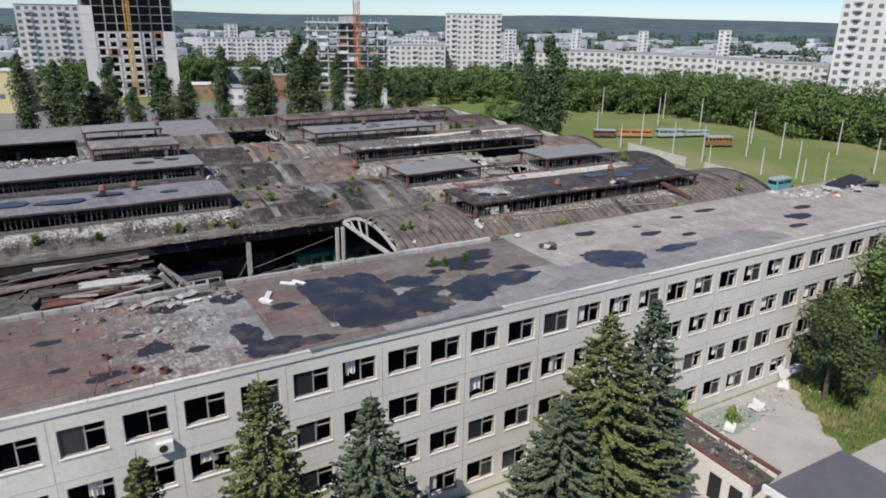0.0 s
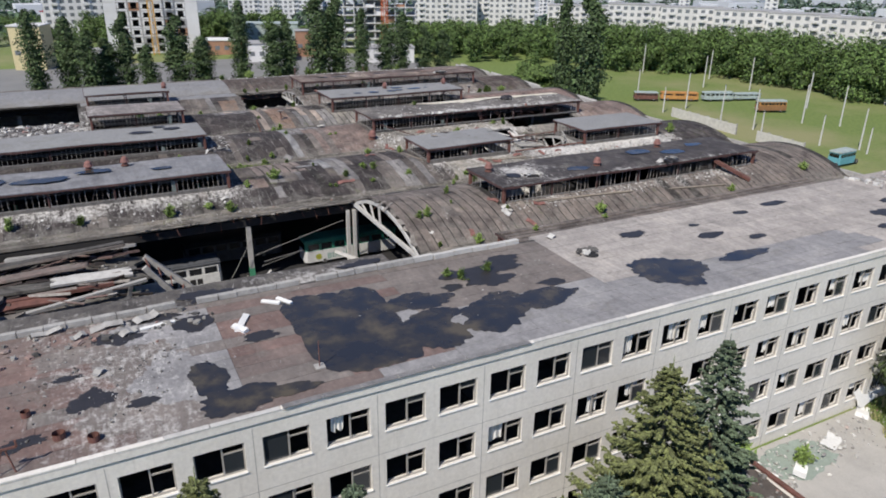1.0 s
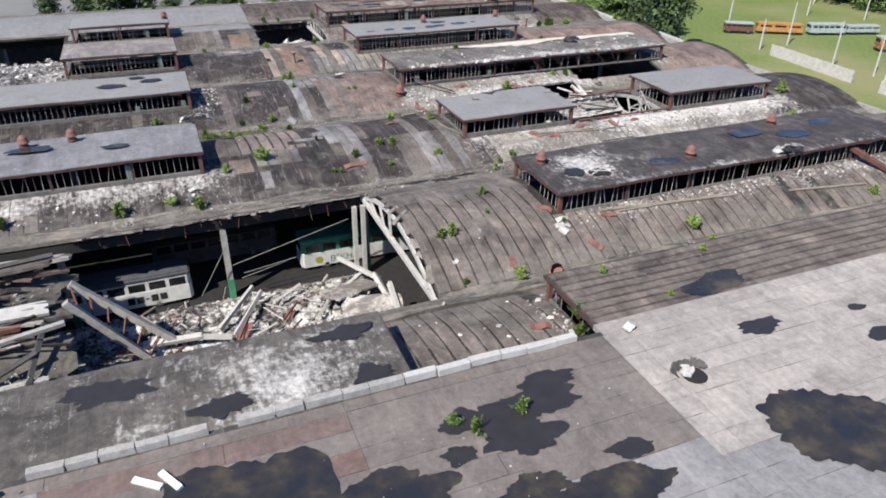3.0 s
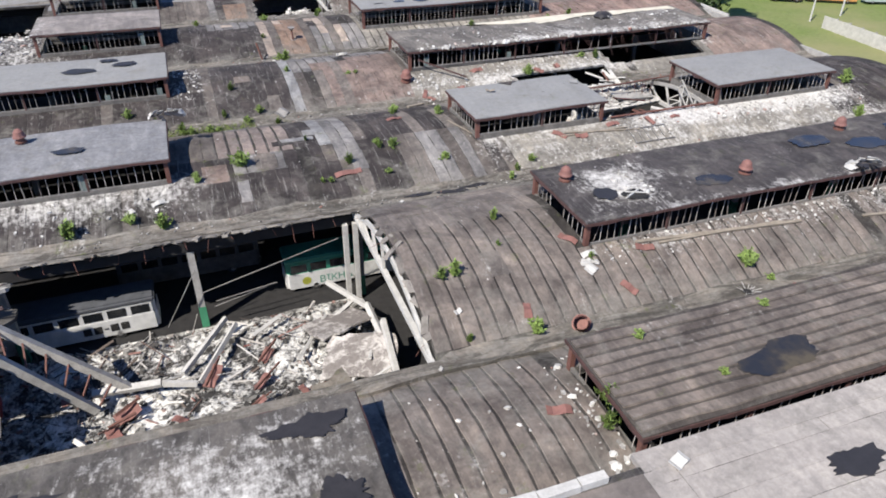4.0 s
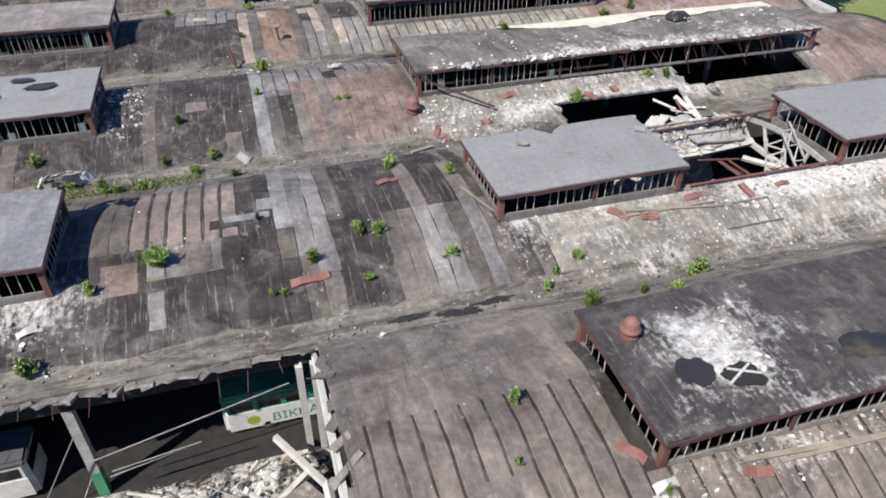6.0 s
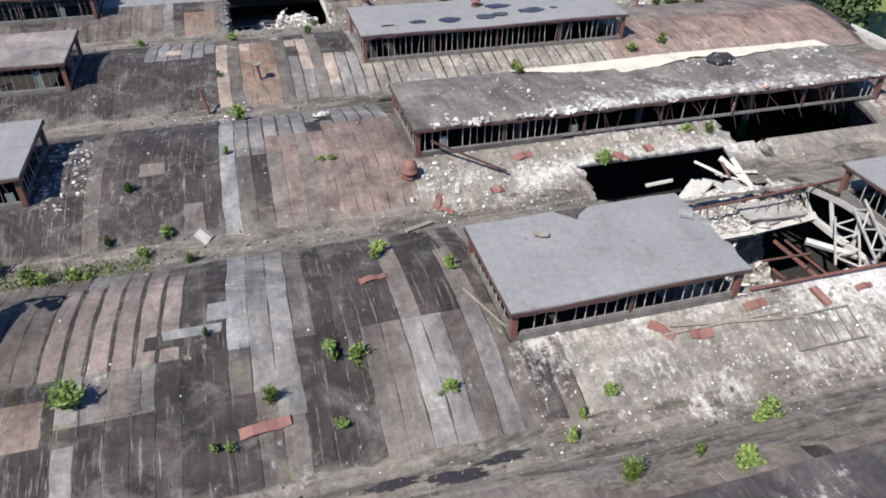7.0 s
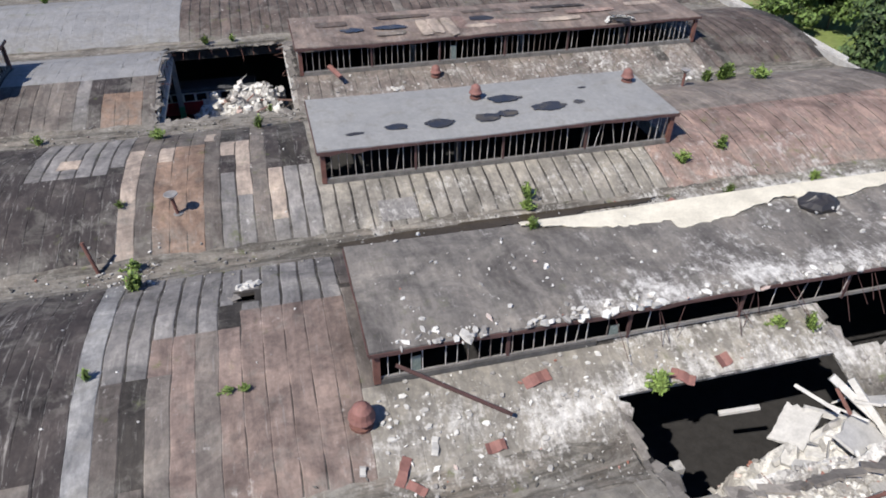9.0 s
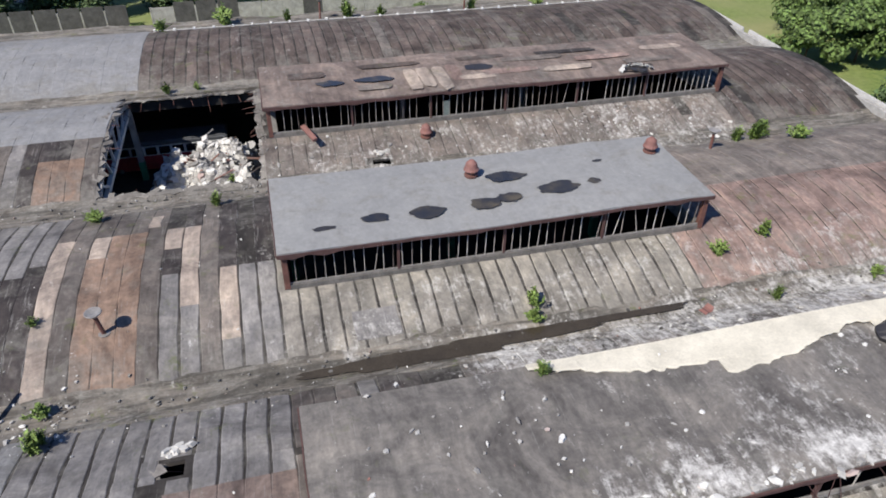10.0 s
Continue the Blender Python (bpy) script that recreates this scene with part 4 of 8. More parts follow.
PUDDLES = [
    (-2.6, 5.9, 2.9, 4.5, 0.2, "square"), (2.0, 7.0, 1.9, 1.15, 0.5, "wet"), (2.0, 4.9, 1.8, 0.8, 0.4, "wet"), (5.3, 3.6, 2.0, 1.75, 0.45, "wet"), (8.8, 4.2, 2.4, 1.15, 0.5, "wet"), (6.6, 5.4, 1.2, 0.7, 0.5, "wet"), (19.0, 3.9, 2.35, 2.2, 0.45, "wet"), (1.3, 3.2, 1.9, 1.7, 0.4, "wet"),
    (25.7, 3.7, 2.0, 0.7, 0.5, "wet"), (26.5, 7.5, 1.2, 0.5, 0.4, "damp"), (37.2, 10.7, 1.4, 0.45, 0.3, "damp"), (21.2, 10.1, 1.2, 0.5, 0.6, "damp"), (32.7, 10.2, 0.8, 0.35, 0.3, "damp"), (26.9, 9.6, 0.5, 0.25, 0.4, "damp"),
    (-10.3, 9.9, 1.0, 0.95, 0.6, "damp"), (-10.5, 3.7, 0.75, 1.9, 0.5, "wet"), (-9.5, 1.5, 1.7, 1.1, 0.4, "wet"), (-7.2, 1.3, 1.3, 0.5, 0.4, "wet"), (-7.3, 6.9, 0.9, 0.5, 0.5, "damp"), (8.4, 9.3, 2.0, 0.9, 0.75, "damp"),
    (7.4, 8.0, 1.4, 1.1, 0.7, "damp"), (9.9, 10.4, 1.2, 0.5, 0.6, "damp"), (5.6, 9.4, 1.0, 0.5, 0.7, "damp"), (4.8, 7.8, 0.7, 0.4, 0.6, "damp"), (10.9, 5.8, 0.9, 0.45, 0.5, "damp"), (44.0, 5.0, 1.6, 0.8, 0.5, "damp"), (47.5, 7.0, 1.2, 0.5, 0.5, "damp"), (29.5, 5.8, 0.9, 0.35, 0.4, "damp"), (41.0, 3.0, 1.3, 0.4, 0.4, "damp"),
    (-13.5, 3.2, 0.7, 0.35, 0.5, "damp"), (-20.5, 4.0, 0.5, 0.25, 0.4, "damp"), (-24.5, 5.5, 0.6, 0.3, 0.4, "damp"),
]
for i, (x, y, rx, ry, wob, kind) in enumerate(PUDDLES):
    if kind != "damp":
        p = blob("puddle", x, y, OZ + 0.088 + 0.0008 * i, rx, ry, m_wet, 300 + i, None, wob, 110, 0.0, kind == "square")
        tagged(p, "shallow dark rain puddle on the office roof", "puddle", "puddles on the roofs")
    else:
        p = blob("damp_patch", x, y, OZ + 0.084 + 0.0004 * i, rx, ry, m_damp, 300 + i, None, wob, 60)
        tagged(p, "damp black bitumen patch on the office roof", "patch", "damp patches on the roofs")

# ---- plants ----
def leaf_material(name, c, var=0.5):
    m = Mat(name, 0.75)
    col = m.ramp(m.island, [(0.0, tuple(x * (1 - var) for x in c) + (1.0,)), (0.6, tuple(c) + (1.0,)), (1.0, tuple(x * (1 + var) for x in c) + (1.0,))])
    m.colour(col)
    m.b.inputs["Subsurface Weight"].default_value = 0.0
    return m.m


m_spruce = leaf_material("blue_green_needles", (0.10, 0.138, 0.085), 0.55)
m_spruce2 = leaf_material("olive_needles", (0.14, 0.16, 0.06), 0.55)
m_leaf = leaf_material("green_leaves", (0.105, 0.165, 0.042), 0.65)
m_leafdark = leaf_material("dark_green_leaves", (0.058, 0.088, 0.026), 0.65)
m_poplar = leaf_material("poplar_leaves", (0.060, 0.098, 0.034), 0.65)
m_weed = leaf_material("weed_leaves", (0.168, 0.245, 0.06))
m_bark = plain("bark", rgb(0.10, 0.08, 0.06), 0.95)


def spruce_mesh(name, h, r, seed, mat):
    """Tiers of drooping boughs, each clothed in short needle sprays."""
    rnd = random.Random(seed)
    s = Soup()
    z = 0.08 * h
    while z < h * 0.985:
        t = z / h
        reach = r * (1 - t) ** 0.8 * rnd.uniform(0.82, 1.12) + 0.12
        nb = max(5, int(7 + 9 * (1 - t)))
        a0 = rnd.uniform(0, 6.28)
        for i in range(nb):
            a = a0 + i * math.tau / nb + rnd.uniform(-0.25, 0.25)
            L = reach * rnd.uniform(0.72, 1.04)
            droop = rnd.uniform(0.10, 0.42)
            ca, sa = math.cos(a), math.sin(a)
            ns = max(4, int(L / 0.17))
            for k in range(1, ns + 1):
                u = k / ns
                if u < 0.35 and t < 0.85:
                    continue
                bx, bz = L * u, z - droop * L * u + 0.25 * L * u * u
                for side in (-1, 1, -0.5, 0.5) if u < 0.93 else (-1, 1, -0.5, 0.5, -1.6, 1.6, 0):
                    ln = (0.20 + 0.34 * (1 - u)) * rnd.uniform(0.6, 1.3) * min(1.0, 0.45 + L * 0.25)
                    fa = a + side * rnd.uniform(0.5, 1.1)
                    dx, dy, dz = math.cos(fa) * ln, math.sin(fa) * ln, rnd.uniform(-0.5, 0.25) * ln
                    wx, wy = -math.sin(fa) * 0.085, math.cos(fa) * 0.085
                    p = Vector((ca * bx, sa * bx, bz + rnd.uniform(-0.05, 0.05)))
                    q = p + Vector((dx, dy, dz))
                    mid = p + Vector((dx, dy, dz)) * 0.45
                    s.add([p, mid + Vector((wx, wy, 0.0)), q, mid + Vector((-wx, -wy, 0.0)), mid + Vector((0, 0, -0.07))], [(0, 1, 4), (1, 2, 4), (2, 3, 4), (3, 0, 4)])
        z += (0.27 + 0.08 * (1 - t)) * (h / 14) ** 0.4
    s.tube((0, 0, h * 0.95), (0, 0, h * 1.02), 0.05, 0.01, 5)
    me = bpy.data.meshes.new(name)
    me.from_pydata(s.v, [], s.f)
    me.materials.append(mat)
    return me


def spruce(x, y, h, r, seed, mat, words):
    root = thing("spruce_tree", words, "spruce", (x, y, 0), "spruces before the office")
    s = Soup()
    s.tube((0, 0, -0.2), (0, 0, h * 0.97), h * 0.018, 0.02, 9)
    s.make("trunk", m_bark, root)
    ob = new("crown", spruce_mesh("crown", h, r, seed, mat))
    ob.parent = root


spruce(-12.4, -6.0, 16.6, 5.2, 1, m_spruce2, "tall olive-green spruce before the office facade")
spruce(-6.8, -6.0, 14.0, 5.2, 2, m_spruce, "green spruce with a pointed top by the facade")
spruce(-17.9, -6.0, 14.2, 3.6, 3, m_spruce2, "slim yellowish spruce before the office facade")
spruce(8.4, -7.0, 16.0, 6.2, 4, m_spruce2, "large dense spruce with cone-laden top")
spruce(13.0, -6.2, 15.6, 4.6, 5, m_spruce, "blue-green spruce beside a larger one")
spruce(4.6, -7.8, 11.6, 5.0, 6, m_spruce, "broad dark spruce at the foot of the facade")


def crown_soup(s, rnd, c, rx, rz, n, size, hollow=0.55):
    """Leaf sprays in a lumpy ball round c."""
    lumps = [(rnd.uniform(-1, 1), rnd.uniform(-1, 1), rnd.uniform(-1, 1), rnd.uniform(0.7, 1.2)) for _ in range(5)]
    for _ in range(n):
        v = Vector((rnd.gauss(0, 1), rnd.gauss(0, 1), rnd.gauss(0, 1))).normalized()
        f = 1 + 0.22 * sum(w * math.sin(3 * (v.x * a + v.y * b + v.z * c2) + 2 * w) for a, b, c2, w in lumps) / 2
        rr = rnd.uniform(hollow, 1.0) * f
        p = Vector((c[0] + v.x * rx * rr, c[1] + v.y * rx * rr, c[2] + v.z * rz * rr))
        nrm = (v + Vector((rnd.uniform(-1, 1), rnd.uniform(-1, 1), rnd.uniform(-0.3, 1.2))) * 0.8).normalized()
        t = nrm.orthogonal().normalized()
        b = nrm.cross(t)
        ang = rnd.uniform(0, 6.28)
        t, b = t * math.cos(ang) + b * math.sin(ang), b * math.cos(ang) - t * math.sin(ang)
        sz = size * rnd.uniform(0.6, 1.3)
        s.add([p - t * sz, p + b * sz * 0.6 + nrm * sz * 0.15, p + t * sz, p - b * sz * 0.6 + nrm * sz * 0.15], [(0, 1, 2, 3)])


def deciduous(x, y, h, r, seed, mat, words, n=2600, size=0.34, base=0.0, group="leafy trees"):
    rnd = random.Random(seed)
    root = thing("leafy_tree", words, "tree", (x, y, base), group)
    s = Soup()
    s.tube((0, 0, -0.3), (0, 0, h * 0.4), h * 0.022, h * 0.015, 8)
    for i in range(7):
        a = rnd.uniform(0, 6.28)
        s.tube((0, 0, h * rnd.uniform(0.25, 0.42)), (math.cos(a) * r * 0.65, math.sin(a) * r * 0.65, h * rnd.uniform(0.5, 0.85)), h * 0.011, 0.03, 6)
    s.make("trunk", m_bark, root)
    s = Soup()
    for i in range(24):
        a = rnd.uniform(0, 6.28)
        q = rnd.uniform(0.15, 0.75) * r
        crown_soup(s, rnd, (math.cos(a) * q, math.sin(a) * q, h * rnd.uniform(0.34, 0.84)), r * rnd.uniform(0.24, 0.44), h * rnd.uniform(0.08, 0.16), n // 24, size, 0.35)
    s.make("crown", mat, root)
    return root


deciduous(37.8, -4.4, 10.4, 4.3, 11, m_leafdark, "dark leafy tree close to the facade", 15000, 0.15)
deciduous(45.0, -4.6, 15.0, 5.6, 12, m_leaf, "large leafy tree covering the facade end", 15000, 0.18)
deciduous(53.5, -6.0, 15.0, 6.2, 13, m_leaf, "large leafy tree covering the facade end", 11000, 0.2)


def at_ray(px, dist, py=60):
    """Ground point in the direction of a mark of the first view, dist metres from the start."""
    f = 784 / math.tan(radians(65.1) / 2)
    ahead = f * math.cos(radians(18.85)) + (441 - py) * math.sin(radians(18.85))
    yaw = math.atan2(0.941, 1.643) + math.atan2(px - 784 - (441 - py) * 0.0145, ahead)
    return -19.2 + dist * math.sin(yaw), -34.8 + dist * math.cos(yaw)


def poplar_mesh(h, r, seed):
    rnd = random.Random(seed)
    s = Soup()
    for i in range(13):
        t = 0.08 + 0.9 * i / 12
        rad = r * (0.72 + 0.28 * min(1, t / 0.3)) * max(0.2, 1 - (max(0, t - 0.55) / 0.47) ** 2) ** 0.6 * rnd.uniform(0.85, 1.1)
        crown_soup(s, rnd, (rnd.uniform(-0.25, 0.25) * r, rnd.uniform(-0.25, 0.25) * r, h * t), rad, h * 0.085, 480, 0.27, 0.3)
    me = bpy.data.meshes.new("crown")
    me.from_pydata(s.v, [], s.f)
    me.materials.append(m_poplar)
    return me


def poplars():
    meshes = [poplar_mesh(20, 2.3, 60 + i) for i in range(3)]
    rnd = random.Random(9)
    row = [(40, 100), (95, 110), (130, 130), (165, 140), (195, 105), (232, 150), (285, 110), (325, 140), (393, 90), (450, 125), (475, 115), (525, 72), (555, 80), (598, 100), (640, 125), (665, 105), (705, 125), (735, 130)]
    for px, top in row:
        x1, y1 = at_ray(px, 1.0, 150)
        dist = (168.0 + rnd.uniform(-3, 3) + 34.8) / (y1 + 34.8)
        x, y = at_ray(px, dist, 150)
        hz = 33.2 - (top - 22) / 1230 * dist
        root = thing("poplar_tree", "slender dark columnar poplar behind the depot", "poplar", (x, y, 0), "row of poplars")
        s = Soup()
        s.tube((0, 0, -0.2), (0, 0, hz * 0.8), 0.3, 0.08, 7)
        s.make("trunk", m_bark, root)
        ob = new("crown", rnd.choice(meshes))
        ob.parent = root
        ob.scale = (rnd.uniform(1.1, 1.65),) * 2 + (hz / 20,)
        ob.rotation_euler = (0, 0, rnd.uniform(0, 6))
    for px, top, dist in ((935, 72, 178), (977, 70, 166)):
        x, y = at_ray(px, dist, 150)
        hz = 33.0 - (top - 22) / 1230 * dist
        root = thing("poplar_tree", "tall broad poplar at the depot corner", "poplar", (x, y, 0), "row of poplars")
        s = Soup()
        s.tube((0, 0, -0.2), (0, 0, hz * 0.8), 0.35, 0.1, 7)
        s.make("trunk", m_bark, root)
        ob = new("crown", meshes[0])
        ob.parent = root
        ob.scale = (1.15 if px < 950 else 1.6,) * 2 + (hz / 20,)
        ob.rotation_euler = (0, 0, px)


poplars()


def wood_belt(name, pts, n, seed, hmin, hmax, words):
    """A belt of trees along a line of points."""
    rnd = random.Random(seed)
    s = Soup()
    for _ in range(n):
        k = rnd.randrange(len(pts) - 1)
        u = rnd.random()
        x = pts[k][0] + (pts[k + 1][0] - pts[k][0]) * u + rnd.gauss(0, pts[k][2])
        y = pts[k][1] + (pts[k + 1][1] - pts[k][1]) * u + rnd.gauss(0, pts[k][2])
        h = rnd.uniform(hmin, hmax)
        g = ground_z(x, y)
        s.tube((x, y, g), (x, y, g + h * 0.6), 0.2, 0.1, 5, False)
        for i in range(6):
            low = i < 2
            crown_soup(s, rnd, (x + rnd.uniform(-2.6, 2.6), y + rnd.uniform(-2.6, 2.6), g + h * (rnd.uniform(0.12, 0.3) if low else rnd.uniform(0.4, 0.85))), h * rnd.uniform(0.18, 0.27), h * rnd.uniform(0.14, 0.22), 170, 0.4, 0.5)
    ob = s.make(name, leaf_material(name + "_leaves", (0.088, 0.145, 0.036), 0.75))
    tagged(ob, words, "trees", "", "stuff")


wood_belt("tree_belt", [at_ray(1000, 262, 170) + (5,), at_ray(1150, 262, 170) + (6,), at_ray(1300, 250, 180) + (6,), at_ray(1450, 235, 190) + (6,), at_ray(1600, 225, 200) + (6,), at_ray(1850, 215, 200) + (6,)], 230, 21, 8, 16, "belt of leafy green trees along the meadow")
wood_belt("tree_belt", [at_ray(690, 300) + (14,), at_ray(850, 300) + (14,), at_ray(1010, 290) + (12,)], 150, 22, 7, 12.5, "grove of leafy trees behind the depot")
wood_belt("tree_belt", [at_ray(-50, 330) + (10,), at_ray(320, 360) + (12,), at_ray(520, 350) + (12,)], 90, 23, 7, 13, "distant leafy trees between the buildings")

# ---- buildings in the distance ----
m_panel = plain("pale_panel", rgb(0.58, 0.575, 0.565), 0.9, var=0.18, scale=0.15)
m_panel2 = plain("white_panel", rgb(0.63, 0.63, 0.63), 0.9, var=0.15, scale=0.15)
m_dwin = plain("dark_window", rgb(0.15, 0.165, 0.18), 0.3, var=0.3, bump=0)
m_raw = plain("raw_pale_concrete", rgb(0.52, 0.52, 0.51), 0.9, var=0.25, scale=0.2)
m_slab = plain("grey_slab", rgb(0.33, 0.33, 0.33), 0.9, var=0.25, scale=0.2)
m_brick = plain("orange_brick", rgb(0.34, 0.19, 0.12), 0.9, var=0.3, scale=0.4)
m_yellow = plain("yellow_crane_paint", rgb(0.55, 0.30, 0.05), 0.6)
m_orange = plain("red_crane_paint", rgb(0.50, 0.13, 0.05), 0.6)


def block(px, dist, width, depth, z1, storeys, words, mat, turn=None, single=False, ww=1.6, bay=3.2):
    """A flat-roofed block of flats facing the start of the walk; z1 is its roof."""
    x, y = at_ray(px, dist)
    yaw = math.atan2(y + 34.8, x + 19.2) - math.pi / 2 if turn is None else turn
    base = z1 - storeys * 2.9 - 1.0
    root = thing("apartment_building", words, "building", (x, y, base), "blocks of flats")
    root.rotation_euler = (0, 0, yaw)
    h = z1 - base
    s = Soup()
    s.box(-width / 2, width / 2, 0, depth, 0, h)
    s.make("wall", mat, root)
    s = Soup()
    s.box(-width / 2 - 0.15, width / 2 + 0.15, -0.15, depth + 0.15, h + 0.01, h + 0.5)
    s.make("roof", m_slab, root)
    s = Soup()
    n = int(width / bay)
    wins = Soup()
    bal = Soup()
    me = None
    for k in range(storeys):
        z = 1.0 + 2.9 * k + 0.8
        for i in range(n):
            xx = -width / 2 + (i + 0.5) * width / n
            if single:
                if me is None:
                    q = Soup()
                    q.box(-ww / 2, ww / 2, -0.05, 0.10, 0, 1.5)
                    ob = q.make("window", m_dwin)
                    me = ob.data
                    bpy.data.objects.remove(ob)
                share("window", me, root, (xx, 0, z))
            else:
                wins.box(xx - ww / 2, xx + ww / 2, -0.05, 0.1, z, z + 1.5)
            if i % 4 == 1:
                bal.box(xx - bay * 0.47, xx + bay * 0.47, -1.1, -0.06, z - 0.9, z + 0.15)
        m = int(depth / bay)
        for i in range(m):
            yy = (i + 0.5) * depth / m
            wins.box(-width / 2 - 0.05, -width / 2 + 0.1, yy - ww / 2, yy + ww / 2, z, z + 1.5)
    if wins.v:
        tagged(wins.make("far_glazing", m_dwin, root), kind="stuff")
    tagged(bal.make("balcony_cladding", mat, root), kind="stuff")
    return root


def z_at(py, dist):
    return 32.6 - (py - 21) / 1230 * dist


block(839, 430, 33, 16, z_at(24, 430), 14, "pale sixteen-storey block of flats", m_panel, None, True)
block(1560, 300, 28, 18, 44, 16, "tall white block of flats at the wood's edge", m_panel2, None, True)
for px, w, top, dd in ((735, 36, 76, 420), (960, 30, 84, 390), (1058, 25.5, 80, 362), (1150, 26.5, 82, 356), (1242, 26.5, 84, 350), (1334, 27, 86, 344), (1426, 27.5, 89, 338), (1520, 28, 92, 332)):
    block(px, dd, w, 13, z_at(top, dd), 9, "long white panel block of flats", m_panel, None, False, 1.7, 3.1)
for px, w, top, dd in ((440, 62, 67, 520), (90, 26, 20, 380), (410, 12, 45, 700), (905, 10, 48, 640), (1022, 9, 45, 700), (1140, 9, 46, 700), (1284, 9, 42, 600), (745, 30, 62, 620)):
    block(px, dd, w, 14, z_at(top, dd), 9 if px != 90 else 15, "pale block of flats in the distance", m_panel2, None, False, 1.7, 3.2)


# distance haze is mixed into this wall colour
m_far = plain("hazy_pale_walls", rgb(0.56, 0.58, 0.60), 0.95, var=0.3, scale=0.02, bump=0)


def far_town():
    rnd = random.Random(31)
    s = Soup()
    for i in range(260):
        px = rnd.uniform(-60, 1640)
        d = rnd.uniform(650, 1500)
        x, y = at_ray(px, d)
        g = ground_z(x, y)
        w, h = rnd.uniform(10, 45), rnd.choice((5, 6, 8, 12, 14))
        a = rnd.uniform(-0.4, 0.4)
        s.hexa(Matrix.Translation((x, y, g + h / 2)) @ Matrix.Rotation(a, 4, "Z"), w, 13, h)
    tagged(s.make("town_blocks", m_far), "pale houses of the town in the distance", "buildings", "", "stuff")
    wood = Soup()
    for i in range(2200):
        px = rnd.uniform(-120, 1700)
        d = rnd.uniform(440, 1900)
        x, y = at_ray(px, d)
        g = ground_z(x, y)
        crown_soup(wood, rnd, (x, y, g + 4), rnd.uniform(4, 9), rnd.uniform(4, 6), 26, 2.4, 0.7)
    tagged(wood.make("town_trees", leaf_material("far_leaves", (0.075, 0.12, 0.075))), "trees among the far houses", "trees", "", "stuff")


far_town()


def unfinished_tower(px, dist, w, d, floors, z1, words, infill):
    x, y = at_ray(px, dist)
    yaw = math.atan2(y + 34.8, x + 19.2) - math.pi / 2
    root = thing("unfinished_tower", words, "building", (x, y, 0), "towers under construction")
    root.rotation_euler = (0, 0, yaw)
    fh = 3.0
    base = z1 - floors * fh
    rnd = random.Random(px)
    for k in range(floors + 1):
        s = Soup()
        out = 0.0 if infill else rnd.uniform(0.2, 1.0)
        s.box(-w / 2 - out, w / 2 + out, -out, d, base + k * fh - (0.2 if infill else 0.34), base + k * fh)
        s.make("floor_slab", m_slab if infill else m_raw, root)
    n = int(w / 4)
    for i in range(n + 1):
        for yy in (0.3, d - 0.3, d / 2):
            s = Soup()
            xx = -w / 2 + 0.3 + i * (w - 0.6) / n
            s.box(xx - 0.22, xx + 0.22, yy - 0.22, yy + 0.22, base, z1)
            s.make("pillar", m_slab if infill else m_raw, root)
    s = Soup()
    s.box(-w * 0.1, w * 0.1, d * 0.45, d * 0.75, base, z1 + 2.4)
    s.make("stair_core", m_slab, root)
    if not infill:
        # formwork props and edge posts on the topmost floor, brick stubs below
        for i in range(2 * n):
            s = Soup()
            xx = -w / 2 + 0.6 + i * (w - 1.2) / (2 * n - 1)
            s.box(xx - 0.12, xx + 0.12, 0.2, 0.44, z1, z1 + rnd.uniform(0.8, 2.2))
            s.make("prop", m_raw, root)
        for k in range(floors):
            for i in range(n):
                if rnd.random() < 0.16:
                    xa = -w / 2 + 0.6 + i * (w - 0.6) / n
                    s = Soup()
                    s.box(xa, xa + (w - 0.6) / n - 0.6, 0.6, 0.85, base + k * fh + 0.004, base + k * fh + rnd.choice((1.0, 2.6)))
                    s.make("infill_panel", m_panel2 if rnd.random() < 0.6 else m_brick, root)
    else:
        # dark wall added inside, so that the openings look unlit
        q = Soup()
        q.box(-w / 2 + 0.8, w / 2 - 0.8, d * 0.35, d * 0.4, base, z1 - 0.4)
        q.make("dark_backing", m_sooty, root)
        for k in range(floors):
            for i in range(n):
                xa = -w / 2 + 0.55 + i * (w - 0.6) / n
                xb = xa + (w - 0.6) / n - 0.5
                za, zb = base + k * fh + 0.004, base + (k + 1) * fh - 0.21
                edge = i == 0 or i == n - 1
                if k > floors - 7 and (not edge or i == n - 1 or k > floors - 3):
                    continue
                if k > floors - 7 and rnd.random() < 0.35:
                    continue
                mat = m_panel2 if (edge or rnd.random() < 0.75) and k < floors - 3 else (m_brick if rnd.random() < 0.6 else m_slab)
                s = Soup()
                if edge:
                    s.box(xa - 0.4, xb + 0.4, -0.15, 0.05, za - 0.2, zb + 0.2)
                else:
                    s.box(xa, xb, 0.05, 0.3, za, za + 0.6)
                    s.box(xa, xa + 0.7, 0.05, 0.3, za + 0.8, zb)
                    s.box(xb - 0.7, xb, 0.05, 0.3, za + 0.8, zb)
                    if rnd.random() < 0.5:
                        s.box(xa + 0.7, xb - 0.7, 0.05, 0.3, zb - 0.5, zb)
                s.make("infill_panel", mat, root)
    return root


unfinished_tower(230, 295, 32, 18, 19, 42, "unfinished residential tower with brick infill and white panels", True)
unfinished_tower(616, 300, 33, 18, 12, z_at(40, 300), "bare concrete frame of an unfinished tower", False)


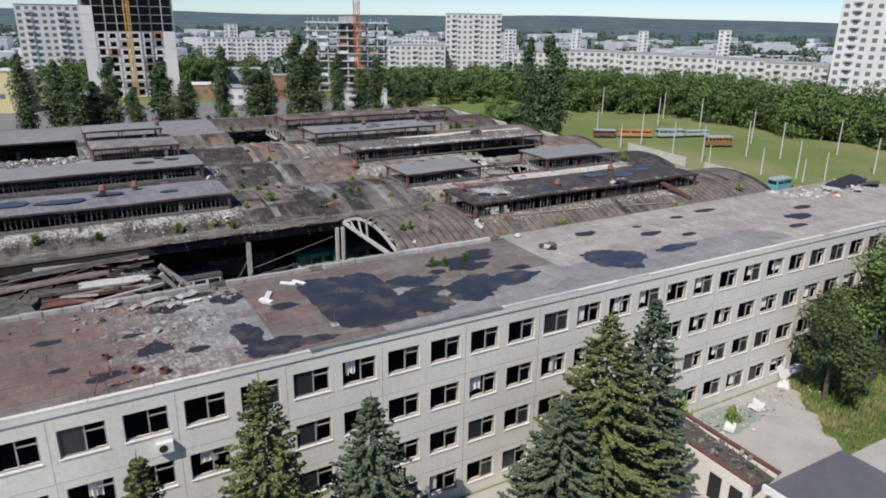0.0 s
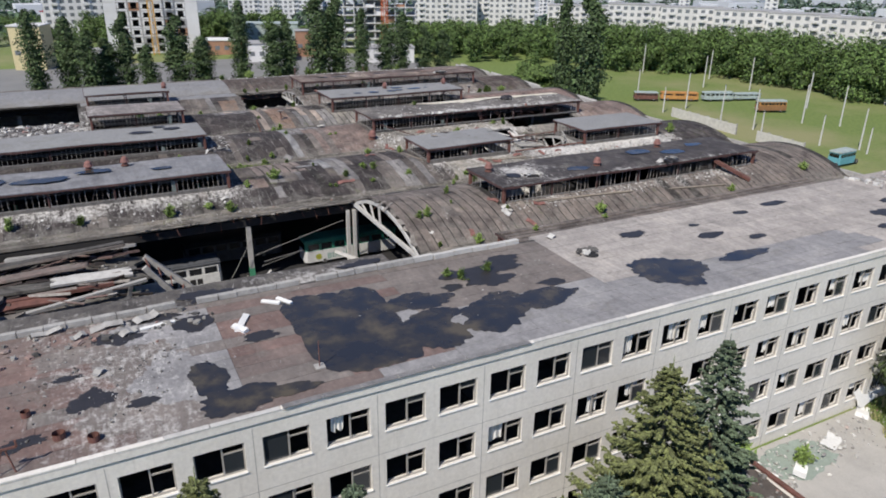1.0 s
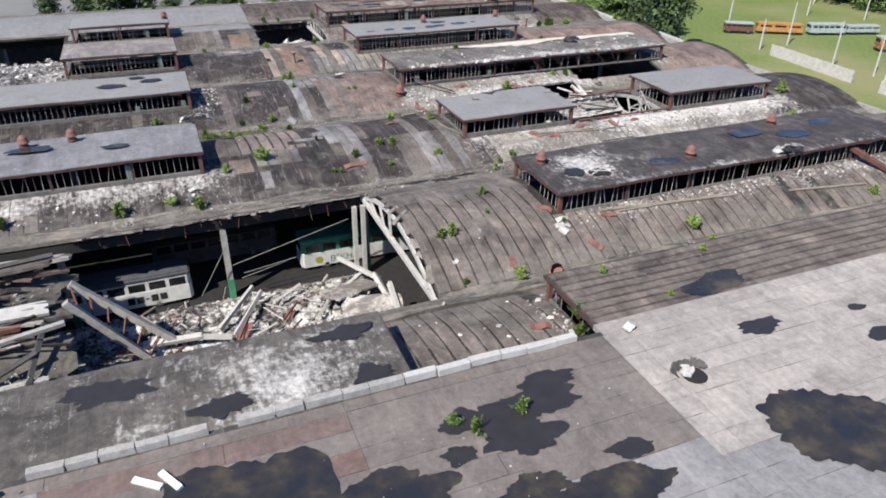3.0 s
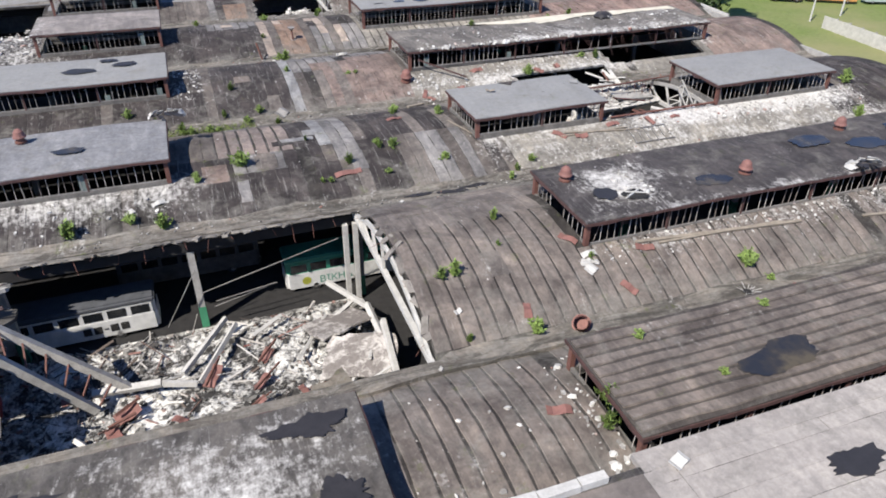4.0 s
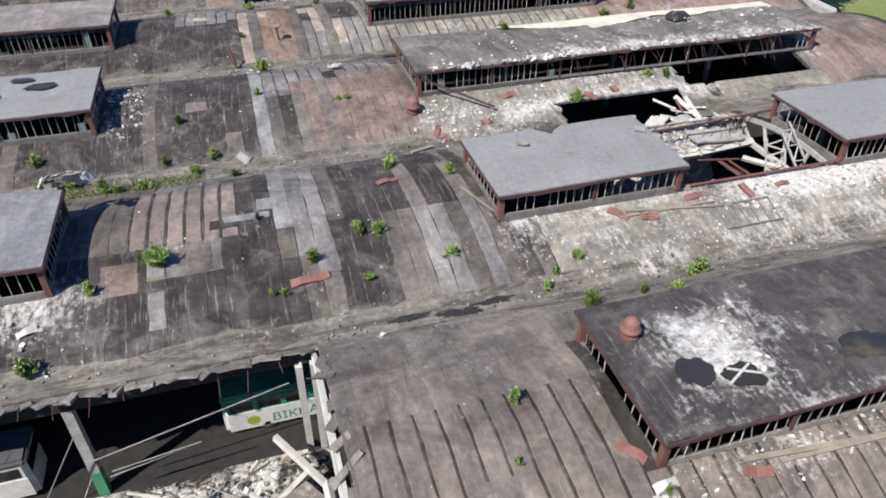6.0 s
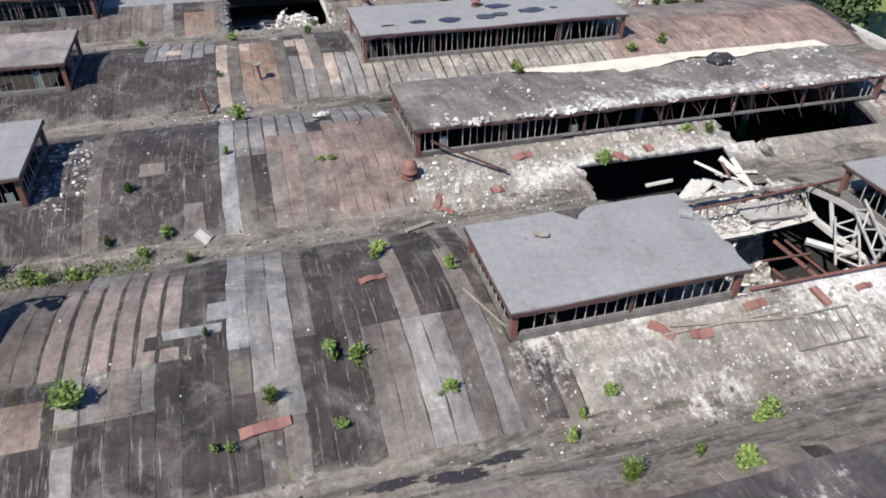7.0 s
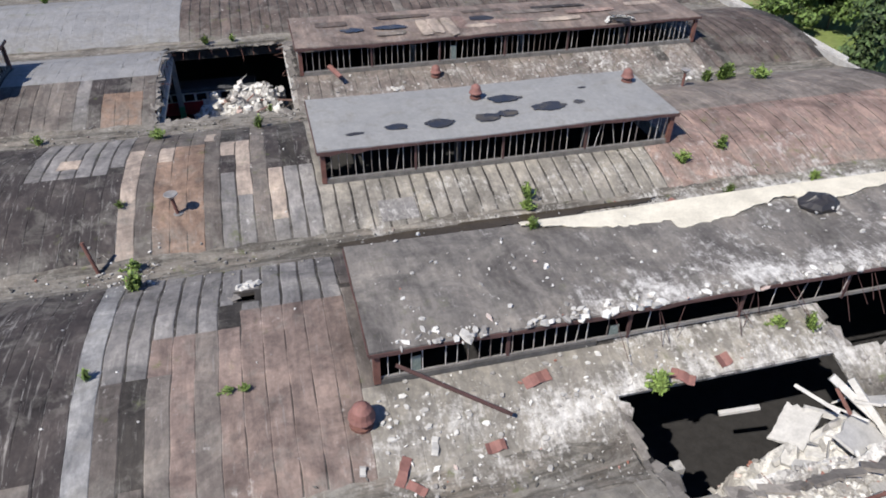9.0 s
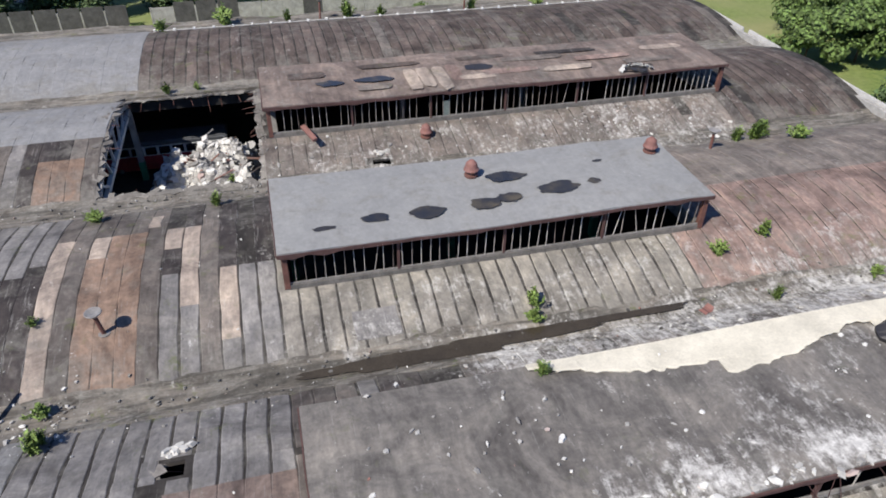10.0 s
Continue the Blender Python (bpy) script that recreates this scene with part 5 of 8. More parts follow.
def crane(px, dist, z0, z1, jib, mat, words):
    x, y = at_ray(px, dist)
    root = thing("tower_crane", words, "crane", (x, y, 0), "tower cranes")
    s = Soup()
    a = 0.9
    for sx in (-a, a):
        for sy in (-a, a):
            s.beam((sx, sy, z0), (sx, sy, z1), 0.22)
    z = z0
    while z < z1 - 2:
        s.beam((-a, -a, z), (a, -a, z + 2), 0.13)
        s.beam((a, -a, z), (-a, -a, z + 2), 0.13)
        s.beam((-a, -a, z), (-a, a, z + 2), 0.13)
        z += 2.0
    s.make("mast", mat, root)
    if jib:
        s = Soup()
        for sy in (-0.6, 0.6):
            s.beam((-10, sy, z1), (jib, sy, z1), 0.2)
        s.beam((-10, 0, z1 + 1.4), (jib, 0, z1 + 1.2), 0.2)
        xx = -10
        while xx < jib - 2:
            s.beam((xx, -0.6, z1), (xx + 1, 0, z1 + 1.3), 0.12)
            s.beam((xx + 1, 0, z1 + 1.3), (xx + 2, -0.6, z1), 0.12)
            xx += 2
        s.make("jib", mat, root)


crane(229, 290, 0, 60, 0, m_yellow, "yellow lattice crane mast at the tower")
crane(633, 295, 0, z_at(2, 295), 12, m_orange, "orange lattice tower crane with its jib")

# ---- weeds, ventilators and debris on the roofs ----
def on_vault(x, y):
    bay = 0 if y < 25.9 else min(6, int((y - 25.9) // 18) + 1)
    return max(8.0, vault_z(bay, y - CROWN[bay]))


def weed_meshes():
    out = []
    for k in range(5):
        rnd = random.Random(500 + k)
        s = Soup()
        for i in range(15 + 3 * k):
            a, r, h = rnd.uniform(0, 6.28), abs(rnd.gauss(0, 0.2)), rnd.uniform(0.3, 0.75)
            tip = Vector((math.cos(a) * r, math.sin(a) * r, h * max(0.4, 1 - r)))
            root_at = Vector((tip.x * 0.15, tip.y * 0.15, -0.05))
            s.tube(root_at, tip, 0.012, 0.006, 4)
            for j in range(30):
                p = root_at.lerp(tip, 0.15 + 0.85 * (j + rnd.random()) / 30)
                d = Vector((rnd.uniform(-1, 1), rnd.uniform(-1, 1), rnd.uniform(-0.2, 0.8))).normalized() * rnd.uniform(0.04, 0.10)
                w = d.orthogonal().normalized() * d.length * 0.42
                s.add([p, p + d + w, p + d * 2, p + d - w], [(0, 1, 2, 3)])
        ob = s.make("weed", m_weed)
        out.append(ob.data)
        bpy.data.objects.remove(ob)
    return out


WEEDS = weed_meshes()


def weed(x, y, size, z=None, seed=0):
    rnd = random.Random(int(x * 31 + y * 17) + seed)
    ob = new("weed", WEEDS[rnd.randrange(5)])
    ob.location = (x, y, (on_vault(x, y) if z is None else z) + 0.05)
    size *= 1.32
    ob.scale = (size, size, size * rnd.uniform(0.8, 1.2))
    ob.rotation_euler = (0, 0, rnd.uniform(0, 6))
    tagged(ob, "bright green weed rooted in the roofing", "weed", "weeds on the roofs")


for x, y, k in ((11.7, 80.3, 1.0), (12.0, 77.6, 1.2), (10.6, 85.4, 0.7), (12.1, 95.5, 1.1), (35.6, 81.8, 1.5), (35.3, 80.9, 1.1), (47.5, 83.1, 1.4), (59.0, 96.2, 1.8), (57.6, 96.4, 1.4), (18.7, 58.1, 1.0), (21.9, 55.1, 0.9), (16.1, 50.0, 1.2),
                (12.2, 48.6, 0.9), (19.8, 47.5, 0.9), (15.0, 50.1, 0.8), (4.0, 63.5, 0.9), (5.1, 67.4, 0.9), (12.1, 78.3, 0.8), (16.9, 68.2, 0.6), (17.6, 68.1, 0.5), (35.6, 64.5, 1.3), (2.6, 61.1, 1.0), (5.9, 62.4, 0.8), (7.2, 63.6, 0.9), (-1.9, 45.0, 1.1),
                (-3.9, 45.8, 1.0), (-7.8, 45.4, 1.6), (-4.2, 64.8, 1.0), (25.1, 45.1, 0.7), (18.7, 35.5, 0.8), (13.4, 31.0, 0.9), (14.3, 31.0, 1.0), (17.8, 32.7, 0.5), (17.5, 26.4, 1.2), (13.6, 26.8, 0.6), (33.0, 27.5, 1.3), (33.9, 26.2, 0.7), (23.0, 30.3, 0.6), (25.3, 41.3, 1.1), (28.6, 41.7, 0.9), (29.7, 40.5, 1.1), (32.4, 42.9, 1.0), (15.0, 50.6, 0.7), (14.9, 46.8, 0.6), (24.2, 44.2, 0.8), (26.7, 45.8, 0.7), (4.2, 50.2, 1.4), (9.7, 46.9, 0.6), (10.3, 46.8, 0.5), (18.3, 57.3, 0.7), (0.8, 48.9, 0.9),
                (33.1, 43.2, 1.0), (30.9, 23.6, 0.8), (22.1, 23.3, 0.8), (1.0, 61.0, 0.8), (0.2, 61.4, 1.1), (3.2, 60.9, 0.7), (-1.8, 62.6, 1.2), (-3.6, 61.9, 1.0), (9.6, 52.9, 0.6), (44.5, 66.0, 1.2), (43.0, 66.5, 0.9), (51.0, 84.0, 1.1), (56.0, 80.0, 1.0), (49.0, 79.5, 0.9),
                (61.0, 45.0, 1.2), (64.0, 50.0, 1.3), (66.0, 28.5, 1.2), (52.0, 27.2, 1.0), (23.5, 116.5, 1.2), (15.0, 116.0, 1.0), (17.5, 116.2, 0.9), (30.0, 116.0, 1.0), (40.0, 115.5, 1.2), (-16.0, 46.0, 1.3), (-22.0, 46.5, 1.4), (-30.0, 80.5, 1.7), (11.0, 70.2, 0.6), (20.2, 99.2, 0.7), (8.5, 61.2, 0.8)):
    weed(x, y, k)
for x, y, k in ((5.8, 8.7, 0.9), (8.0, 9.1, 0.8), (5.2, 9.4, 0.7), (17.0, 18.3, 1.0)):
    weed(x, y, k, OZ + 0.05 if y < 12 else 9.0)
weed(32.8, 74.1, 0.8, 11.6)
weed(17.5, 19.2, 1.2, 9.6)
weed(20.8, 21.8, 0.7, 10.35)
weed(23.1, 18.2, 0.6, 10.35)
weed(28.8, 21.9, 0.7, 10.35)


def ventilator(x, y, z, words, s=1.0, tilt=0.0):
    root = thing("roof_ventilator", words, "ventilator", (x, y, z), "roof ventilators")
    root.rotation_euler = (tilt, tilt * 0.4, 0)
    q = Soup()
    q.lathe((0, 0, 0), [(0.42 * s, 0), (0.42 * s, 0.12 * s), (0.30 * s, 0.14 * s), (0.28 * s, 0.36 * s)], 14)
    q.make("base", m_rust, root)
    q = Soup()
    q.lathe((0, 0, 0.36 * s), [(0.30 * s, 0.001), (0.47 * s, 0.04 * s), (0.47 * s, 0.10 * s), (0.40 * s, 0.22 * s), (0.33 * s, 0.50 * s), (0.16 * s, 0.66 * s), (0.03, 0.70 * s)], 14)
    q.make("cap", m_redpaint, root, "faded red sheet-metal cap")
    return root


for x, y in ((24.3, 36.4), (36.6, 33.2), (49.1, 37.1)):
    ventilator(x, y, 11.68, "red mushroom-capped ventilator on a blackened lantern")
ventilator(34.5, 90.3, 11.68, "red mushroom-capped ventilator on a grey lantern")
ventilator(46.4, 90.5, 11.68, "red mushroom-capped ventilator on a grey lantern")
ventilator(-10.9, 55.0, 11.66, "red ventilator on the grey lantern roof")
ventilator(-14.5, 54.6, 11.66, "rusty ventilator on the grey lantern roof")
ventilator(22.2, 65.6, on_vault(22.2, 65.6), "tilted red ventilator beside a collapsed lantern", 1.25, 0.12)
ventilator(34.4, 101.5, on_vault(34.4, 101.5), "rusty ventilator on the vaulted roof", 1.0)
ventilator(-1.0, 105.5, 11.66, "small ventilator on a grey lantern")


def flue(x, y, z, h, lean, cap, words):
    root = thing("vent_pipe", words, "vent pipe", (x, y, z), "vent pipes")
    s = Soup()
    top = Vector((lean[0], lean[1], h))
    s.tube((0, 0, -0.15), top, 0.11, 0.11, 10)
    s.make("pipe", m_rust, root)
    s = Soup()
    s.lathe((0, 0, 0), [(0.30, 0), (0.30, 0.03), (0.06, 0.06)], 10)
    s.make("collar", m_steel, root)
    if cap:
        s = Soup()
        s.lathe(top, [(0.14, -0.05), (0.42, 0.22), (0.40, 0.26), (0.10, 0.20)], 12)
        s.make("funnel", m_steel, root)
    return root


flue(14.0, 84.2, on_vault(14.0, 84.2), 1.25, (-0.15, -0.1), True, "rusty vent pipe with a funnel-shaped cap")
flue(9.8, 80.3, 7.84, 2.1, (-0.5, 0.5), False, "leaning rusty pipe standing in the gutter")
flue(54.4, 95.0, on_vault(54.4, 95.0), 1.3, (0, 0), True, "short rusty vent pipe by the gutter")
flue(30.0, 133.0, 7.8, 2.2, (0.1, 0), True, "vent pipe at the far eave")
flue(46.0, 131.5, 8.2, 1.6, (0.0, 0), True, "rusty vent pipe at the far eave")

# broken vent lying on its side
root = thing("fallen_ventilator", "rusty ventilator drum lying on its side", "ventilator", (20.0, 25.9, 8.30))
s = Soup()
s.tube((0.1, 0.1, 0.0), (-0.12, -0.2, 0.36), 0.46, 0.44, 14, False)
s.tube((0.1, 0.1, 0.0), (-0.12, -0.2, 0.35), 0.38, 0.37, 14, False)
s.make("drum", m_rust, root)
s = Soup()
s.tube((0.12, 0.13, -0.02), (0.16, 0.18, -0.09), 0.56, 0.56, 14)
s.make("rim", m_redpaint, root)


def sheet_debris(x, y, l, w, turn, mat, words, z=None, tilt=0.0):
    """A buckled piece of sheet metal or board."""
    rnd = random.Random(int(x * 13 + y * 7))
    l, w = l * 0.88, w * 0.88
    n = 5
    v, f = [], []
    for lvl in (0.0, 0.03):
        for i in range(n):
            u = -l / 2 + l * i / (n - 1)
            b = 0.07 * math.sin(i * 1.7 + x) + lvl
            v += [(u, -w / 2 + rnd.uniform(-0.04, 0.04), b + tilt * u), (u, w / 2 + rnd.uniform(-0.04, 0.04), b + 0.05 + tilt * u)]
    m = 2 * n
    for i in range(n - 1):
        a = 2 * i
        f += [(a, a + 1, a + 3, a + 2), (m + a, m + a + 2, m + a + 3, m + a + 1), (a, a + 2, m + a + 2, m + a), (a + 1, m + a + 1, m + a + 3, a + 3)]
    f += [(0, m, m + 1, 1), (m - 2, m - 1, 2 * m - 1, 2 * m - 2)]
    ob = link_mesh("sheet_debris", v, f, mat)
    zz = on_vault(x, y) + 0.12 if z is None else z
    e = 0.2
    slope = (on_vault(x, y + e) - on_vault(x, y - e)) / (2 * e) if z is None else 0
    ob.matrix_basis = Matrix.Translation((x, y, zz)) @ Matrix.Rotation(math.atan(slope), 4, "X") @ Matrix.Rotation(turn, 4, "Z")
    tagged(ob, words, "debris", "torn sheets on the roofs")


RED = "torn red-painted steel sheet on the roof"
for x, y, l, w, t in ((17.5, 27.7, 1.1, 0.5, 1.3), (24.3, 27.7, 1.3, 0.5, -1.0), (26.8, 30.1, 1.4, 0.5, -0.3), (34.6, 24.9, 1.1, 0.6, 0.4), (22.3, 32.0, 1.4, 0.5, -0.9), (17.8, 55.1, 1.6, 0.4, 0.2), (23.5, 63.3, 1.4, 0.45, 1.1), (23.9, 62.6, 1.0, 0.4, -0.7), (27.5, 63.5, 1.0, 0.5, 0.1), (11.8, 47.4, 2.4, 0.5, 0.1), (15.4, 20.0, 1.4, 0.6, -0.3),
                        (30.5, 48.2, 1.5, 0.55, -0.8), (32.3, 47.6, 1.3, 0.55, -0.1), (36.0, 48.6, 1.5, 0.5, 0.1), (39.6, 48.3, 0.6, 1.3, 0.2), (36.9, 64.8, 1.3, 0.6, -0.6), (39.2, 65.2, 0.8, 0.7, 0.2), (30.2, 66.0, 1.5, 0.6, 0.2), (44.6, 79.4, 1.0, 0.5, 0.5), (42.4, 48.4, 1.2, 0.35, 0.1)):
    sheet_debris(x, y, l, w, t, m_redpaint, RED)
for x, y, l, w, t in ((23.0, 30.5, 1.2, 0.4, 0.1), (22.6, 29.4, 0.9, 0.7, 0.5), (21.9, 63.6, 0.5, 0.25, 1.4), (13.5, 28.5, 0.5, 0.3, 0.4), (25.0, 64.0, 0.9, 0.3, 1.3), (-2.0, 47.2, 1.1, 0.4, 0.3), (-4.0, 46.6, 0.9, 0.4, 0.6), (14.6, 42.8, 0.7, 0.2, 0.6), (56.5, 97.5, 0.8, 0.5, 0.2)):
    sheet_debris(x, y, l, w, t, m_lime, "pale piece of board lying on the roof")

sheet_debris(9.2, 63.1, 1.2, 1.1, 0.7, m_steel, "square grey board lying by the gutter")
# long timbers and pipes that lie on the slopes
def timber(p, q, w, mat, words, name="timber"):
    s = Soup()
    s.beam(p, q, w, w * 0.6, 0.2)
    ob = s.make(name, mat)
    tagged(ob, words, "debris", "fallen timbers on the roofs")


m_timber = plain("weathered_timber", rgb(0.27, 0.235, 0.19), 0.9, var=0.4)
for p, q, w in (((26.5, 30.6), (39.0, 29.6), 0.22), ((28.0, 30.2), (37.5, 29.9), 0.16), ((31.0, 48.3), (38.0, 47.4), 0.13), ((30.5, 47.9), (37.0, 47.9), 0.10), ((20.8, 60.6), (22.6, 61.5), 0.25), ((22.0, 53.0), (23.2, 50.0), 0.08), ((44.0, 29.0), (52.0, 28.2), 0.2)):
    timber((*p, on_vault(*p) + 0.14), (*q, on_vault(*q) + 0.14), w, m_timber, "long grey timber fallen on the roof slope")
timber((24.0, 67.0, 10.7), (28.5, 64.4, 9.2), 0.15, m_fascia, "rusty steel section leaning from a lantern", "steel_section")
timber((53.0, 31.4, 11.0), (56.0, 28.2, 9.0), 0.55, m_rust, "buckled rusty steel sheet hanging off a lantern", "steel_section")
timber((25.5, 103.0, 9.9), (26.2, 101.2, 9.6), 0.35, m_redpaint, "red steel sheet leaning on a lantern", "steel_section")


# fallen ladder-like grating before the third lantern
root = thing("fallen_grating", "fallen window grating lying on white rubble", "grating", (38.7, 46.6, 0))
for i in range(6):
    x = -1.9 + i * 0.75
    s = Soup()
    s.beam((x, -0.8, on_vault(38, 45.8) + 0.13), (x + 0.1, 0.9, on_vault(38, 47.5) + 0.13), 0.06)
    s.make("grating_bar", m_steel, root)
for y in (-0.8, 0.9):
    s = Soup()
    s.beam((-2.0, y, on_vault(38, 46.6 + y) + 0.16), (2.0, y, on_vault(38, 46.6 + y) + 0.16), 0.07)
    s.make("grating_rail", m_steel, root)


def rubble_material(name, lo, hi, red=0.0):
    m = Mat(name, 0.95)
    col = m.ramp(m.island, [(0.0, lo), (0.55, tuple((a + b) / 2 for a, b in zip(lo, hi))), (0.93, hi), (1.0, rgb(0.28, 0.12, 0.09) if red else hi)])
    fine = m.noise(4.0, 6, 0.75)
    m.colour(m.mix(0.5, col, m.ramp(fine, [(0.3, rgb(0.5, 0.5, 0.5)), (0.7, rgb(1.4, 1.4, 1.38))]), "MULTIPLY")).bump(fine, 0.5, 0.03)
    return m.m


m_rubble = rubble_material("pale_rubble", rgb(0.22, 0.21, 0.20), rgb(0.72, 0.71, 0.68), 1)
m_rubble_dark = rubble_material("sooty_rubble", rgb(0.05, 0.048, 0.046), rgb(0.30, 0.29, 0.27), 1)


def chip(s, rnd, x, y, z, size, slope=0.0):
    m = Matrix.Translation((x, y, z)) @ Matrix.Rotation(math.atan(slope), 4, "X") @ Matrix.Rotation(rnd.uniform(0, 6.28), 4, "Z") @ Matrix.Rotation(rnd.gauss(0, 0.15), 4, "Y")
    sx, sy, sz = size * rnd.uniform(0.6, 1.5), size * rnd.uniform(0.4, 1.0), size * rnd.uniform(0.12, 0.5)
    pts = []
    n = rnd.choice((4, 5, 5, 6))
    for lv, k in ((-0.5, 1.0), (0.5, 0.82)):
        for i in range(n):
            a = i * math.tau / n
            r = rnd.uniform(0.75, 1.15) * k
            pts.append(m @ Vector((math.cos(a) * sx / 2 * r, math.sin(a) * sy / 2 * r, lv * sz)))
    f = [tuple(range(n - 1, -1, -1)), tuple(range(n, 2 * n))] + [(i, (i + 1) % n, n + (i + 1) % n, n + i) for i in range(n)]
    s.add(pts, f)


def scatter(x0, x1, y0, y1, n, lo, hi, seed, mat=None, top=None, words="scattered pale mortar chips on the roof"):
    rnd = random.Random(seed)
    s = Soup()
    for _ in range(n):
        x, y = rnd.uniform(x0, x1), rnd.gauss((y0 + y1) / 2, (y1 - y0) / 3.2)
        if not y0 - 1 < y < y1 + 1:
            continue
        size = lo + (hi - lo) * rnd.random() ** 3
        if top is None:
            bay = 0 if y < 25.9 else min(6, int((y - 25.9) // 18) + 1)
            if opened(bay, x, y - CROWN[bay], 0.2):
                continue
            z = on_vault(x, y)
            slope = (on_vault(x, y + 0.1) - on_vault(x, y - 0.1)) / 0.2
        else:
            z, slope = top - 0.05, 0
        chip(s, rnd, x, y, z + 0.06 + size * 0.06, size, slope)
    tagged(s.make("mortar_chips", mat or m_rubble), words, "rubble", "", "stuff")


scatter(36, 64, 46.6, 49.3, 1300, 0.04, 0.32, 1)
scatter(34, 64, 43.8, 47.0, 420, 0.03, 0.2, 301)
scatter(23, 35, 44.0, 49.2, 420, 0.03, 0.22, 101)
scatter(23, 45, 61.8, 67.2, 1100, 0.04, 0.34, 2)
scatter(24, 58, 29.6, 31.3, 520, 0.05, 0.35, 3)
scatter(-36, 1, 44.6, 49.2, 270, 0.05, 0.40, 4)
scatter(0.0, 2.6, 66.5, 76, 156, 0.06, 0.40, 5)
scatter(30, 62, 75, 80.5, 252, 0.05, 0.40, 6)
scatter(23, 60, 97, 103, 180, 0.05, 0.35, 7)
scatter(23.4, 59.5, 67.5, 74.0, 312, 0.04, 0.34, 8, None, 11.72)
scatter(23.4, 59.5, 67.1, 67.9, 156, 0.08, 0.45, 9, None, 11.66)
scatter(11.6, 23, 27, 133, 252, 0.03, 0.16, 10)
scatter(-0.5, 11.5, 44, 100, 180, 0.03, 0.16, 11)
scatter(27.0, 29.4, 32.5, 36.5, 120, 0.05, 0.35, 12, None, 11.72)
scatter(6, 23, 14, 25, 84, 0.05, 0.35, 13)
scatter(46, 52, 97, 103, 144, 0.05, 0.3, 14)
scatter(-40, -13, 80, 100, 700, 0.1, 0.9, 15)
scatter(-24, 14, 0.4, 12, 156, 0.02, 0.10, 16, None, OZ + 0.11, "small pale chips scattered on the office roof")
scatter(-28, -9, 9.5, 12.3, 132, 0.06, 0.6, 17, m_rubble_dark, OZ + 0.1, "broken roofing along the parapet")
scatter(50, 65, 8.5, 12.3, 260, 0.10, 0.8, 18, None, OZ + 0.1, "pale rubble on the far end of the office roof")
scatter(16, 18.5, 15.5, 23.5, 90, 0.1, 0.5, 19)
scatter(9, 13, 77, 82, 90, 0.06, 0.4, 20)
for k, y in enumerate((43.9, 61.9, 79.9, 97.9)):
    scatter(-8, 62, y - 1.3, y + 1.3, 800, 0.03, 0.26, 130 + k, m_rubble_dark, None, "dirt and scraps of felt in the roof gutter")
    scatter(-8, 62, y - 1.2, y + 1.2, 260, 0.03, 0.15, 140 + k, None, None, "pale mortar crumbs in the roof gutter")

# bare screed where the felt has slid off a lantern
m_screed = plain("cream_screed", rgb(0.62, 0.58, 0.48), 0.95, var=0.3, scale=0.6)
screed = thing("bare_screed", "bare cream screed where roofing has slid away", "roof patch", (0, 0, 0))
for k, (x0, x1, deep, seed) in enumerate(((32.2, 40.6, 1.5, 3), (40.2, 48.6, 2.3, 4), (48.2, 59.6, 2.2, 5))):
    v, f = [], []
    rnd = random.Random(seed)
    n = 44
    for i in range(n):
        u = i / (n - 1)
        x = x0 + (x1 - x0) * u
        grow = min(1, u * 1.4 + 0.12) if k == 0 else 0.72 + 0.28 * math.sin(u * 4 + k)
        y1 = 74.45 - deep * grow + 0.35 * noise.noise(Vector((x * 0.9, seed, 0))) + 0.18 * noise.noise(Vector((x * 3.1, seed, 2)))
        z = 11.74 + 0.05 * math.sin((x - 41.6) * 0.33) + 0.004 * k
        v += [(x, 74.62, z - 0.02), (x, y1 + 0.1, z + 0.05), (x, y1, z + 0.03)]
    f = [q for i in range(n - 1) for q in ((3 * i, 3 * i + 1, 3 * i + 4, 3 * i + 3), (3 * i + 1, 3 * i + 2, 3 * i + 5, 3 * i + 4))]
    ob = link_mesh("screed_patch", v, f, m_screed, screed)
    md = ob.modifiers.new("thickness", "SOLIDIFY")
    md.thickness, md.offset = 0.06, 0
root = thing("rolled_felt", "black roll of torn felt lying on a lantern", "debris", (48.9, 72.3, 11.75))
s = Soup()
s.lathe((0, 0, 0), [(1.0, 0), (1.05, 0.2), (0.8, 0.45), (0.35, 0.6), (0.05, 0.62)], 16)
s.v = [(x * (1.15 + 0.5 * noise.noise(Vector((x * 2, y * 2, 3)))), y * (0.75 + 0.4 * noise.noise(Vector((x * 2, y * 2, 8)))), z * (1 + 0.6 * noise.noise(Vector((x * 1.7, y * 1.7, 5))))) for x, y, z in s.v]
s.make("roll", m_damp, root)
s = Soup()
rnd = random.Random(44)
for _ in range(12):
    chip(s, rnd, rnd.uniform(-0.9, 0.9), rnd.uniform(-0.9, -0.35), rnd.uniform(0.05, 0.3), rnd.uniform(0.1, 0.3), 0.5)
s.make("torn_lining", m_lime, root)

# puddles and holes on lantern tops
m_muddy = plain("muddy_water", rgb(0.055, 0.045, 0.032), 0.12, var=0.5, scale=0.5, bump=0)
